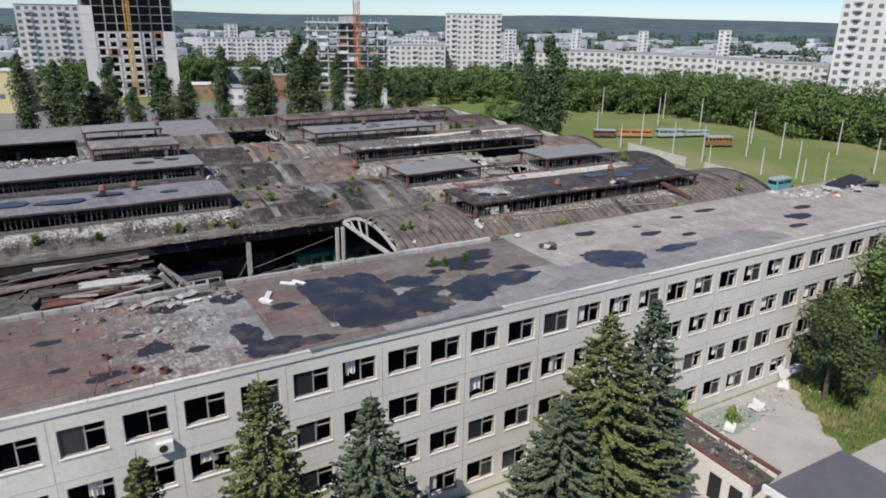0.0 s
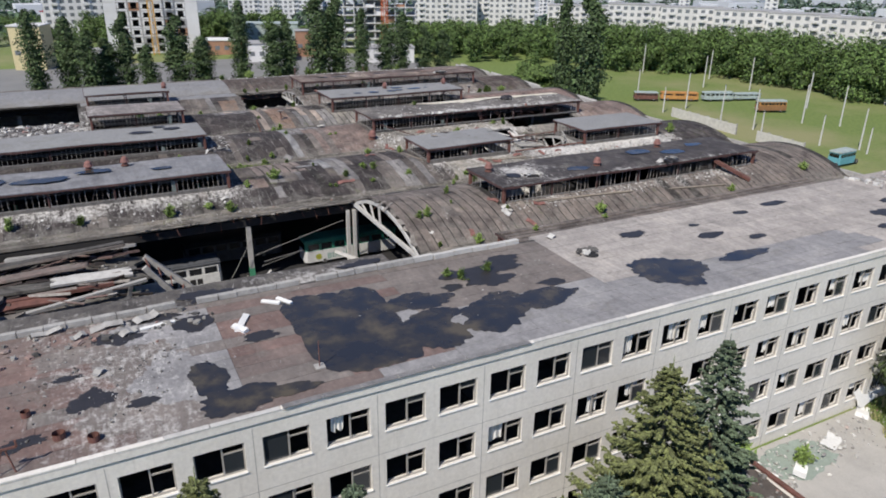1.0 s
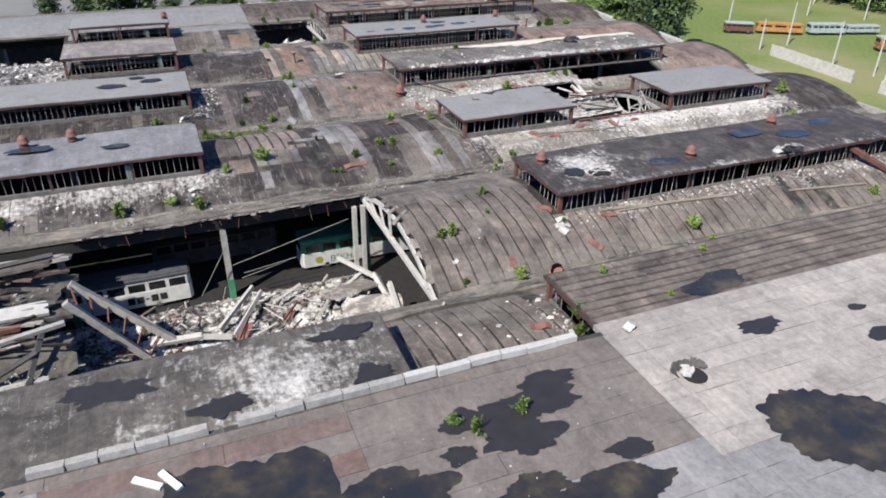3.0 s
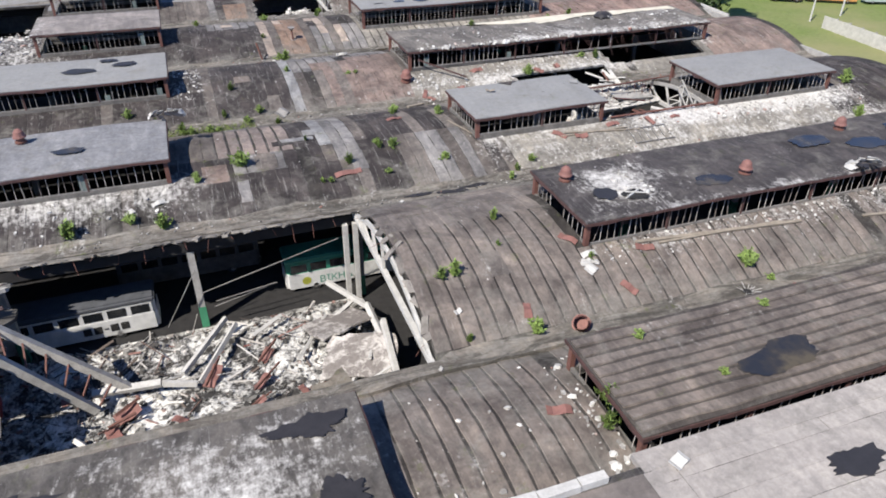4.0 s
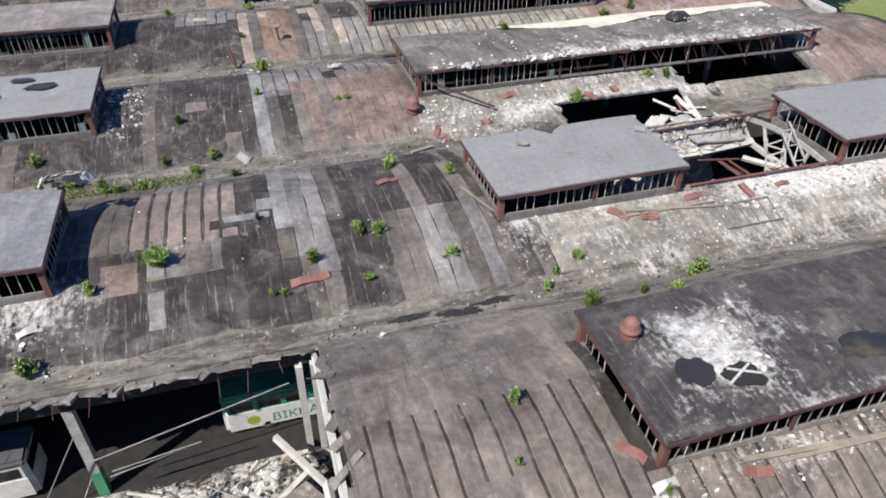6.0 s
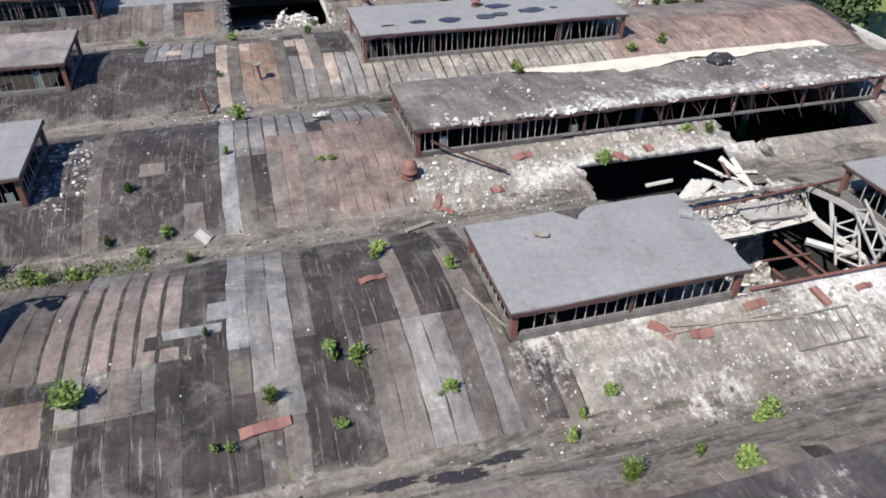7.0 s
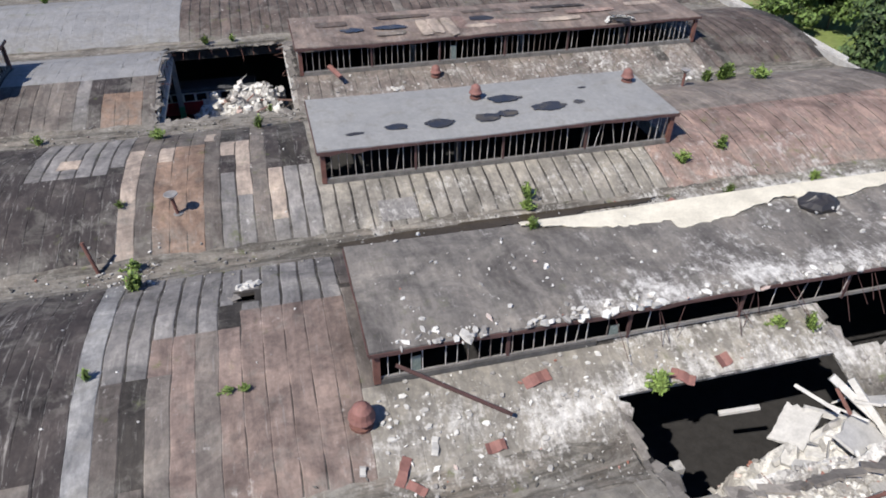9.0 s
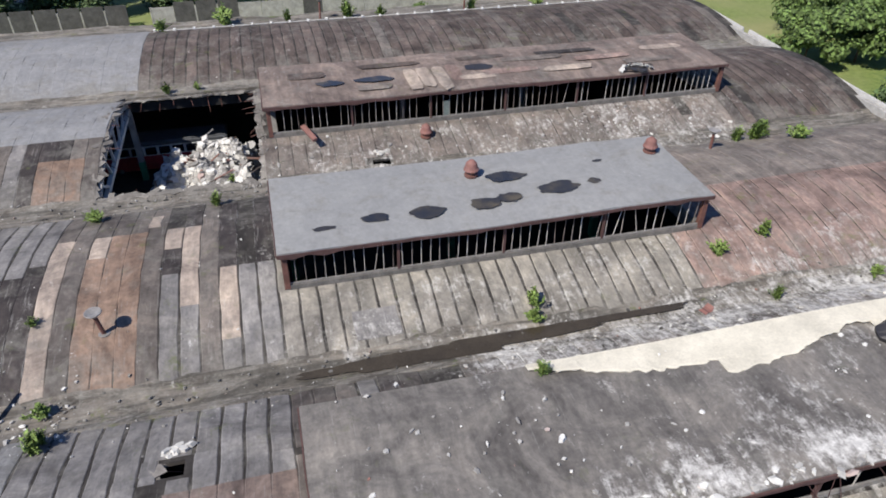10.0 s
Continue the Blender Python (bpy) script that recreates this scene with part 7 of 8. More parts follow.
rubble(-35, -16, 100, 109, 6.0, 300, 0.2, 1.3, 55, m_rubble, "pale masonry in the collapsed bay")


def litter(x0, x1, y0, y1, n, seed, words):
    """Sticks, bars and splinters thrown about on a heap."""
    rnd = random.Random(seed)
    s = Soup()
    for _ in range(n):
        x, y, a, L = rnd.uniform(x0, x1), rnd.uniform(y0, y1), rnd.uniform(0, 6.28), 0.35 + 1.9 * rnd.random() ** 2
        z = heap_z(x, y) + 0.08
        q = (x + math.cos(a) * L, y + math.sin(a) * L)
        w = rnd.choice((0.04, 0.06, 0.09, 0.14))
        s.beam((x, y, z), (*q, max(heap_z(*q) + 0.05, z + rnd.gauss(0.05, 0.3) * L)), w, w * rnd.uniform(0.5, 1.0), rnd.uniform(0, 3))
    tagged(s.make("splinters", m_litter), words, "debris", "", "stuff")


def litter_material():
    m = Mat("splintered_mixed_debris", 0.9)
    col = m.ramp(m.island, [(0.0, rgb(0.04, 0.036, 0.034)), (0.35, rgb(0.16, 0.125, 0.105)), (0.5, rgb(0.2, 0.075, 0.06)), (0.62, rgb(0.34, 0.31, 0.28)), (1.0, rgb(0.66, 0.64, 0.61))])
    m.colour(m.mix(0.5, col, m.ramp(m.noise(5, 5), [(0.3, rgb(0.5, 0.5, 0.5)), (0.7, rgb(1.4, 1.4, 1.4))]), "MULTIPLY"))
    return m.m


m_litter = litter_material()
litter(-14, 11, 26.5, 43, 420, 61, "splintered timber and bars in the hall rubble")
litter(12.6, 22.4, 101, 113, 90, 62, "splintered timber and bars in the plaster heap")


def debris_beam(p, q, w, mat, words, name="fallen_beam", group="fallen beams"):
    s = Soup()
    rnd = random.Random(int(p[0] * 10 + p[1]))
    s.beam(p, q, w, w * 0.75, rnd.uniform(0, 1.5))
    tagged(s.make(name, mat), words, "beam", group)


WHITE = "broken whitewashed concrete beam in the rubble"
for p, q, w in (((-7.6, 37.0, 1.7), (-3.5, 36.4, 1.9), 0.45), ((-3.4, 36.4, 1.8), (-1.4, 36.0, 1.5), 0.35), ((-2.2, 37.4, 1.4), (1.0, 41.4, 2.2), 0.34), ((-1.2, 36.2, 1.4), (1.6, 40.8, 2.0), 0.3), ((8.6, 42.8, 2.6), (10.9, 39.2, 2.2), 0.36), ((10.8, 39.4, 2.4), (11.0, 33.6, 2.0), 0.4), ((11.0, 35.8, 3.6), (10.7, 31.2, 2.2), 0.42), ((8.0, 31.6, 1.8), (11.1, 32.6, 2.4), 0.32),
                ((6.4, 38.0, 1.6), (10.2, 40.9, 1.9), 0.26), ((7.0, 40.4, 1.6), (9.8, 37.4, 2.0), 0.22), ((5.2, 36.2, 1.5), (7.8, 39.8, 1.9), 0.2), ((9.6, 35.0, 1.8), (7.6, 32.0, 1.6), 0.24), ((2.6, 39.6, 1.6), (4.8, 41.0, 1.8), 0.24), ((9.4, 33.4, 2.6), (10.6, 36.4, 2.2), 0.2), ((3.4, 29.5, 1.6), (6.2, 31.4, 1.8), 0.22), ((-5.4, 31.0, 1.5), (-1.8, 32.2, 1.8), 0.24), ((-8.4, 33.4, 1.6), (-6.2, 30.6, 1.6), 0.3)):
    debris_beam(p, q, w, m_lime, WHITE)
for p, q, w in (((-0.9, 35.6, 1.5), (0.2, 38.0, 1.7), 0.45), ((2.0, 34.2, 1.5), (3.9, 36.0, 1.8), 0.4), ((-6.2, 34.6, 1.7), (-4.8, 35.6, 1.8), 0.6), ((-6.6, 33.8, 1.6), (-5.0, 34.2, 1.9), 0.5), ((1.0, 32.6, 1.4), (3.0, 33.6, 1.6), 0.35), ((2.6, 36.8, 1.5), (4.0, 38.4, 1.8), 0.5)):
    debris_beam(p, q, w * 0.3, m_rust, "bent red-painted steel in the rubble", "bent_steel", "bent steel")
for x, y, l, w, t in ((-0.4, 36.6, 1.9, 0.9, 1.1), (2.6, 35.0, 1.4, 0.6, 0.7), (-5.6, 34.9, 1.7, 1.2, 0.4), (-6.4, 33.6, 1.2, 0.9, 1.9), (1.9, 33.0, 1.6, 0.5, 0.4), (3.2, 37.6, 1.3, 0.7, 0.9), (-9.0, 37.5, 1.3, 0.8, 0.2), (5.0, 33.6, 0.9, 0.5, 2.0), (-2.6, 33.2, 1.0, 0.6, 2.6)):
    sheet_debris(x, y, l, w, t, m_redpaint, "torn red steel sheet in the hall rubble", heap_z(x, y) + 0.3, 0.25)


def slab_piece(c, l, w, t, rx, ry, rz, mat, words):
    """A broken slab: straight sides with bites out of the edges."""
    rnd = random.Random(int(c[0] * 7 + c[1]))
    out = []
    for (ax, ay), (bx, by) in (((-1, -1), (1, -1)), ((1, -1), (1, 1)), ((1, 1), (-1, 1)), ((-1, 1), (-1, -1))):
        for k in range(7):
            u = k / 7
            x, y = ax + (bx - ax) * u, ay + (by - ay) * u
            bite = 1 - rnd.random() ** 3 * 0.22
            out.append((x * l / 2 * bite, y * w / 2 * bite))
    m = len(out)
    v = [(x, y, -t / 2) for x, y in out] + [(x, y, t / 2) for x, y in out]
    f = [tuple(range(m - 1, -1, -1)), tuple(range(m, 2 * m))] + [(i, (i + 1) % m, m + (i + 1) % m, m + i) for i in range(m)]
    ob = link_mesh("fallen_slab", v, f, mat)
    ob.matrix_basis = pose(*c, rx, ry, rz)
    tagged(ob, words, "slab", "fallen roof slabs")


m_stained = mound_material("stained_slab", rgb(0.20, 0.18, 0.168), rgb(0.56, 0.53, 0.50))
slab_piece((8.3, 38.4, 2.1), 4.6, 3.4, 0.14, -14, 6, 25, m_stained, "pale fallen roof slab lying on rubble")
slab_piece((9.0, 34.2, 2.3), 5.0, 3.6, 0.14, 16, -8, -25, m_stained, "grey fallen roof slab lying on rubble")
slab_piece((6.3, 29.4, 3.6), 3.0, 3.0, 0.14, 40, -10, 20, m_gutter, "felt-covered roof piece hanging into the hall")
slab_piece((-1.0, 29.8, 1.7), 3.2, 2.2, 0.14, 12, -8, 10, m_concrete, "grey fallen roof slab")
slab_piece((-6.5, 29.0, 2.0), 3.4, 2.2, 0.14, -10, 12, -20, m_sooty, "sooty fallen roof slab")
# large slabs still hanging over the left of the hall
slab_piece((-17.0, 38.5, 6.6), 12.0, 8.0, 0.25, -6, 4, 2, m_shell, "felt-covered vault slab sagging into the hall")
slab_piece((-16.5, 32.0, 5.6), 11.0, 4.5, 0.25, 14, 6, 4, m_shell, "felt-covered vault slab sagging into the hall")
slab_piece((-26.5, 36.0, 6.9), 9.0, 12.0, 0.25, -4, -3, -2, m_shell, "felt-covered vault slab sagging into the hall")
slab_piece((-15.6, 35.4, 7.3), 6.4, 1.3, 0.22, 10, 3, 4, m_lime, "long pale lip of the fallen vault")
slab_piece((-21.0, 37.6, 7.5), 10.5, 1.9, 0.2, -8, -1, 3, felt_many["pink"], "felt-covered strip of the fallen vault")
slab_piece((-23.0, 33.2, 6.9), 11.0, 1.5, 0.2, 12, 1, 5, m_rust, "rusty red panel of the fallen vault")
slab_piece((-18.5, 40.4, 7.6), 12.0, 1.7, 0.2, -16, -2, 2, felt_many["umber"], "felt-covered strip of the fallen vault")
slab_piece((-25.0, 30.4, 6.6), 9.0, 2.2, 0.2, 16, 2, 2, felt_many["even"], "felt-covered strip of the fallen vault")
slab_piece((-17.0, 43.0, 7.0), 11.0, 2.0, 0.25, -14, 2, 1, m_concrete, "broken grey vault slab along the valley")
for p, q, w in (((-23, 31.4, 6.4), (-11.4, 33.6, 7.0), 0.35), ((-24, 35.5, 7.2), (-12, 36.0, 7.2), 0.3), ((-22, 29.4, 5.6), (-12.5, 30.4, 5.2), 0.4), ((-25, 40, 7.6), (-12.6, 42.6, 7.4), 0.3), ((-20, 28.0, 5.0), (-13, 31.8, 6.4), 0.3), ((-14, 28, 4.6), (-12.6, 34, 7.0), 0.3)):
    debris_beam(p, q, w, m_concrete if w > 0.32 else m_sooty, "long roof rib hanging over the hall")
for p, q, w in (((-24, 33.5, 7.0), (-14, 34.2, 6.9), 0.4), ((-26, 30.0, 6.2), (-17, 30.2, 5.9), 0.5)):
    debris_beam(p, q, w, m_rust, "rusty steel purlin hanging over the hall", "steel_purlin", "bent steel")
rubble(-24, -12, 27.5, 31, 5.6, 260, 0.1, 0.7, 58, m_rubble, "pale masonry on sagging slabs")


# splintered boards and ribs over the sagging slabs
s = Soup()
rnd = random.Random(91)
for i in range(120):
    x, y = rnd.uniform(-30, -14.5), rnd.uniform(32, 42.5)
    a, L = rnd.gauss(0.04, 0.16) if rnd.random() < 0.8 else rnd.uniform(-1.2, 1.2), rnd.uniform(0.8, 4.2)
    z = 6.9 - 0.02 * (y - 36) ** 2 * (1 if y < 36 else 0.3) + rnd.uniform(-0.3, 0.4)
    tilt = rnd.gauss(0, 0.10)
    s.beam((x, y, z), (x + math.cos(a) * L, y + math.sin(a) * L, z + tilt * L), rnd.uniform(0.08, 0.35), rnd.uniform(0.05, 0.15), rnd.uniform(0, 3))
m = Mat("splintered_boards", 0.9)
m.colour(m.mix(0.5, m.ramp(m.island, [(0.0, rgb(0.03, 0.025, 0.024)), (0.5, rgb(0.075, 0.055, 0.05)), (0.8, rgb(0.17, 0.11, 0.098)), (0.93, rgb(0.21, 0.18, 0.165)), (1.0, rgb(0.42, 0.40, 0.37))]), m.ramp(m.noise(4, 5), [(0.3, rgb(0.4, 0.4, 0.4)), (0.7, rgb(1.5, 1.5, 1.5))]), "MULTIPLY"))
tagged(s.make("splintered_boards", m.m), "splintered boards and ribs of the fallen roof", "debris", "", "stuff")
scatter(-30, -12.5, 34.5, 42, 220, 0.1, 0.5, 92, m_rubble_dark, 7.0, "sooty rubble on the sagging roof")


def girder(p, q, r, s2, words):
    """Two chords with lacing between them."""
    root = thing("fallen_girder", words, "girder", (0, 0, 0), "fallen girders")
    p, q, r, s2 = map(Vector, (p, q, r, s2))
    for a, b in ((p, q), (r, s2)):
        s = Soup()
        s.beam(a, b, 0.38, 0.5)
        s.make("chord", m_concrete, root)
    n = 6
    for i in range(n):
        s = Soup()
        a, b = p.lerp(q, i / n), r.lerp(s2, (i + 1) / n)
        s.beam(a, b, 0.10)
        s.make("lacing", m_rust, root)


girder((-11.2, 37.4, 7.6), (-5.2, 36.7, 1.6), (-11.4, 35.4, 7.4), (-7.3, 35.6, 1.5), "fallen concrete girder leaning into the hall")
# tilted, half-broken column and wires at the opening
for p, q in (((-0.2, 43.0, 3.6), (9.8, 43.2, 6.0)), ((0.6, 42.8, 2.8), (5.0, 43.0, 3.3)), ((0.4, 42.9, 2.3), (4.2, 43.0, 3.1)), ((-0.4, 43.0, 5.6), (-3.0, 43.0, 1.2))):
    s = Soup()
    s.tube(p, q, 0.035, 0.035, 5)
    tagged(s.make("hanging_bar", m_steel), "thin pale bar hanging in the opening", "bar", "hanging bars")

# twisted remains of the lantern that fell in
for p, q, w in (((36.2, 49.4, 9.6), (47.4, 49.3, 9.7), 0.16), ((36.3, 49.4, 11.4), (40.5, 50.6, 10.2), 0.10), ((36.4, 56.9, 9.4), (43.0, 57.3, 9.35), 0.13), ((42.9, 57.3, 9.35), (49.4, 58.0, 9.3), 0.13), ((42.9, 55.4, 7.2), (41.4, 49.9, 8.6), 0.22), ((43.6, 55.3, 7.2), (42.1, 49.9, 8.6), 0.14)):
    debris_beam(p, q, w, m_rust if w < 0.3 else m_concrete, "bent rail of the collapsed lantern", "lantern_rail", "collapsed lantern rails")
for p, q, w in (((43.9, 63.4, 8.6), (46.2, 59.8, 6.6), 0.36), ((44.6, 63.0, 8.7), (45.4, 60.0, 6.9), 0.3), ((42.6, 63.0, 7.2), (46.4, 60.6, 7.0), 0.3), ((40.0, 61.2, 6.2), (44.4, 61.8, 7.4), 0.24), ((44.3, 54.5, 7.6), (46.9, 52.4, 7.3), 0.34), ((45.2, 58.6, 8.6), (46.6, 62.4, 7.6), 0.24)):
    debris_beam(p, q, w, m_lime, WHITE)
rnd = random.Random(66)
for i in range(34):
    x = rnd.uniform(36.5, 47.2)
    y = 49.4 if i < 6 else 56.9 + 0.085 * (x - 36.4)
    z = 9.6 if i < 6 else 9.4
    s = Soup()
    s.tube((x, y, z), (x + rnd.gauss(0, 0.25), y + rnd.gauss(-0.1, 0.2), z - rnd.uniform(0.7, 2.4)), 0.028, 0.022, 5)
    tagged(s.make("bent_bar", m_steel if i % 2 else m_rust), "bent glazing bar of the collapsed lantern", "bar", "bent glazing bars")
slab_piece((42.5, 60.6, 6.6), 4.5, 2.6, 0.16, 12, -8, 12, m_lime, "pale fallen slab in the gap")
slab_piece((44.0, 57.6, 7.9), 4.6, 1.6, 0.16, 10, 5, 3, m_concrete, "grey fallen slab in the gap")

# ---- the yard before the office ----
m_yard = plain("yard_concrete", rgb(0.40, 0.385, 0.36), 0.9, var=0.22, scale=0.35)
m_darkroof = plain("dark_grey_roofing", rgb(0.115, 0.12, 0.135), 0.85, var=0.2, scale=0.6)


def yard():
    rnd = random.Random(4)
    v, f = [], []
    xs = [i * 2.0 for i in range(-30, 21)]
    for x in xs:
        far = 38.0 + 3.0 * math.sin(x * 0.3)
        v += [(x, -0.22, 0.05), (x, -26.0 + rnd.uniform(-0.5, 0.5), 0.05)]
    f = [(2 * i, 2 * i + 1, 2 * i + 3, 2 * i + 2) for i in range(len(xs) - 1)]
    ob = link_mesh("pavement", v, f, m_yard)
    md = ob.modifiers.new("thickness", "SOLIDIFY")
    md.thickness = 0.12
    tagged(ob, "pale concrete yard before the office", "pavement", "", "structure")


yard()
def lawn_edge(y):
    """Where the rough lawn begins, at a distance y before the facade."""
    return 38.2 - 0.66 * (-y - 0.4) + 0.35 * math.sin(y * 1.9) + 0.2 * math.sin(y * 4.3)


s = Soup()
dry = Soup()
rnd = random.Random(6)
for i in range(30000):
    x, y = rnd.uniform(31, 64), rnd.uniform(-10.4, -0.4)
    if x < lawn_edge(y):
        continue
    patch = noise.noise(Vector((x * 0.35, y * 0.35, 4)))
    h = rnd.uniform(0.15, 0.55) * (1.2 + 0.8 * patch)
    a = rnd.uniform(0, 6.28)
    dx, dy = math.cos(a) * 0.06, math.sin(a) * 0.06
    q = dry if patch + rnd.gauss(0, 0.2) > 0.18 else s
    q.add([(x - dx, y - dy, 0.0), (x + dx, y + dy, 0.0), (x + rnd.gauss(0, 0.14), y + rnd.gauss(0, 0.14), h)], [(0, 1, 2)])
tagged(s.make("tall_grass", leaf_material("tall_grass_blades", (0.12, 0.19, 0.04))), "tall green grass beside the yard", "grass", "", "stuff")
tagged(dry.make("dry_grass", leaf_material("dry_grass_blades", (0.30, 0.28, 0.13), 0.3)), "yellowed dry grass beside the yard", "grass", "", "stuff")
v, f = [], []
for i in range(22):
    y = -10.4 + 10.1 * i / 21
    v += [(lawn_edge(y), y, 0.09), (66, y, 0.09)]
f = [(2 * i, 2 * i + 1, 2 * i + 3, 2 * i + 2) for i in range(21)]
lawn = link_mesh("lawn", v, f, plain("rough_lawn", rgb(0.13, 0.165, 0.05), 0.95, var=0.4, scale=0.6))
md = lawn.modifiers.new("thickness", "SOLIDIFY")
md.thickness = 0.08
tagged(lawn, "rough lawn under tall grass", "ground", "", "structure")
# fallen glass and plaster along the foot of the wall, and tracks on the concrete
scatter(24, 39, -3.6, -0.6, 420, 0.04, 0.35, 78, None, 0.13, "broken plaster on the yard at the foot of the wall")
scatter(32, 36, -8.5, -1.5, 70, 0.03, 0.25, 79, None, 0.13, "broken kerb stones beside the lawn")
tagged(blob("stain", 27.6, -2.3, 0.056, 3.4, 1.7, plain("greenish_dust", rgb(0.27, 0.32, 0.28), 0.95, var=0.25), 88, None, 0.4, 60), "greenish dust spread on the concrete yard", "stain")
for x, y, l, w in ((26.6, -3.4, 1.6, 0.9), (24.2, -3.0, 1.2, 0.8), (37.2, -0.9, 1.8, 1.0)):
    sheet_debris(x, y, l, w, 0.5, m_white, "crumpled white sheet on the yard", 0.2, 0.1)

root = thing("flat_roofed_shed", "low shed with a flat dark grey roof", "shed", (0, 0, 0))
s = Soup()
s.box(18.6, 26.4, -20.5, -12.7, 0, 3.3)
s.make("walls", m_cream, root)
s = Soup()
s.box(18.45, 26.8, -20.9, -12.3, 3.302, 3.46)
s.make("roof", m_darkroof, root)
s = Soup()
s.box(18.2, 18.44, -20.9, -12.2, 3.1, 3.55)
s.make("gutter", m_white, root)
root = thing("roofless_annex", "low annex with a rusted collapsed roof", "shed", (0, 0, 0))
s = Soup()
s.box(18.0, 18.35, -11.5, -3.4, 0, 3.0)
s.make("wall", m_cream, root)
s = Soup()
s.box(20.7, 21.0, -11.5, -3.4, 0, 2.9)
s.make("wall", m_cream, root)
s = Soup()
s.hexa(pose(19.55, -7.4, 2.85, 2, 5, 0), 2.3, 8.0, 0.14, 0.04)
s.make("roof", plain("burnt_deck", rgb(0.10, 0.085, 0.075), 0.9, var=0.5), root)
for x, rz in ((20.95, 1), (18.25, -1)):
    s = Soup()
    s.beam((x, -11.6, 3.06), (x, -3.2, 3.16), 0.3, 0.18)
    s.make("edge_beam", m_rust, root)
for y in (-10.6, -8.9):
    s = Soup()
    s.box(17.93, 17.995, y - 0.5, y + 0.5, 0.2, 2.2)
    s.make("doorway", m_black, root)
rubble(18.6, 20.7, -11.2, -3.6, 2.95, 320, 0.08, 0.6, 71, m_rubble_dark, "broken roofing on the annex")
rubble(22.5, 26, -4.4, -1.0, 0.2, 60, 0.1, 0.7, 72, m_rubble, "pale debris on the yard")
rubble(29, 33, -3.2, -1.6, 0.15, 60, 0.1, 0.7, 73, m_rubble, "pale sheets lying on the yard")
slab_piece((38.6, 0.0, 0.9), 3.0, 1.4, 0.08, 55, 0, 10, m_white, "crumpled white sheet against the wall")
slab_piece((31.6, -2.2, 0.25), 2.2, 1.1, 0.05, 6, 4, 20, m_white, "crumpled white sheet on the yard")
weed(23.0, -0.9, 3.0, 0.0)
weed(27.5, -2.8, 1.6, 0.0)
weed(-4.0, -1.5, 3.0, 0.0)
weed(-2.4, -1.8, 2.6, 0.0)

# grass that has taken root along a gutter
s = Soup()
rnd = random.Random(15)
for i in range(1500):
    x, y = rnd.uniform(-8, 6.5), rnd.gauss(61.6, 0.55)
    h, a = rnd.uniform(0.1, 0.42), rnd.uniform(0, 6.28)
    dx, dy = math.cos(a) * 0.04, math.sin(a) * 0.04
    z = on_vault(x, y)
    s.add([(x - dx, y - dy, z), (x + dx, y + dy, z), (x + rnd.gauss(0, 0.12), y + rnd.gauss(0, 0.12), z + h)], [(0, 1, 2)])
tagged(s.make("gutter_grass", leaf_material("gutter_grass_blades", (0.15, 0.19, 0.06))), "thin grass rooted along a roof gutter", "grass", "", "stuff")

# ---- the meadow: masts and trams ----
m_mast = plain("grey_concrete_mast", rgb(0.50, 0.50, 0.47), 0.9, var=0.2)
for x, y, h in ((116.1, 114.4, 7.5), (109.3, 97.6, 6), (117.9, 98.9, 8.5), (146.7, 120.9, 8.8), (160.6, 131.9, 8.8), (110.7, 81.5, 8.8), (155.5, 112.0, 9), (114.1, 75.4, 8.6), (170.7, 119.1, 9), (129.9, 75.4, 8.6), (146.9, 87.1, 8.8), (135.1, 69.8, 8.8), (118.7, 54.2, 8), (170.3, 82.0, 9), (153.1, 66.7, 8.8), (138.8, 49.2, 8), (114.6, 59.8, 6), (122.3, 50.1, 6), (112.6, 72.0, 4.5), (117.0, 51.5, 5), (150, 150, 9)):
    root = thing("overhead_line_mast", "slim grey concrete mast standing in the meadow", "mast", (x, y, 0), "overhead line masts")
    s = Soup()
    s.tube((0, 0, -0.3), (random.Random(int(x)).gauss(0, 0.1), 0.05, h), 0.19, 0.12, 8)
    s.make("pole", m_mast, root)
    s = Soup()
    s.tube((0, 0, h - 0.05), (0.0, 0.0, h + 0.12), 0.15, 0.10, 8)
    s.make("cap", m_steel, root)
m_orange2 = plain("orange_paint", rgb(0.46, 0.23, 0.07), 0.7, var=0.5)
m_teal = plain("turquoise_paint", rgb(0.13, 0.36, 0.42), 0.5, var=0.25)
m_pale = plain("pale_green_paint", rgb(0.36, 0.42, 0.41), 0.7, var=0.5)
m_brass = plain("rusty_yellow_paint", rgb(0.25, 0.13, 0.055), 0.8, var=0.5)
vehicle("tram", "turquoise tram standing behind the depot wall", 105.0, 48.6, 0.1, 4.9, 2.3, 2.7, 0.05, m_teal, m_teal, m_pale, 8, (-3, 3), None, "tram", "trams in the meadow")
vehicle("tram", "derelict rusty yellow tram car in the meadow", 134.2, 87.6, 0.2, 7.0, 2.4, 2.7, -0.40, m_brass, m_orange2, m_pale, 7, (-2, 2), None, "tram", "trams in the meadow")
vehicle("work_truck", "orange works vehicle parked on the grass", 124.2, 107.8, 0.2, 9.5, 2.4, 2.1, -0.55, m_orange2, m_orange2, m_orange2, 3, (-3, 3), None, "truck", "vehicles in the meadow")
vehicle("tram", "pale grey-green tram standing on the grass", 133.5, 103.6, 0.2, 8.0, 2.4, 2.2, -0.35, m_pale, m_pale, m_pale, 6, (-2.5, 2.5), None, "tram", "trams in the meadow")
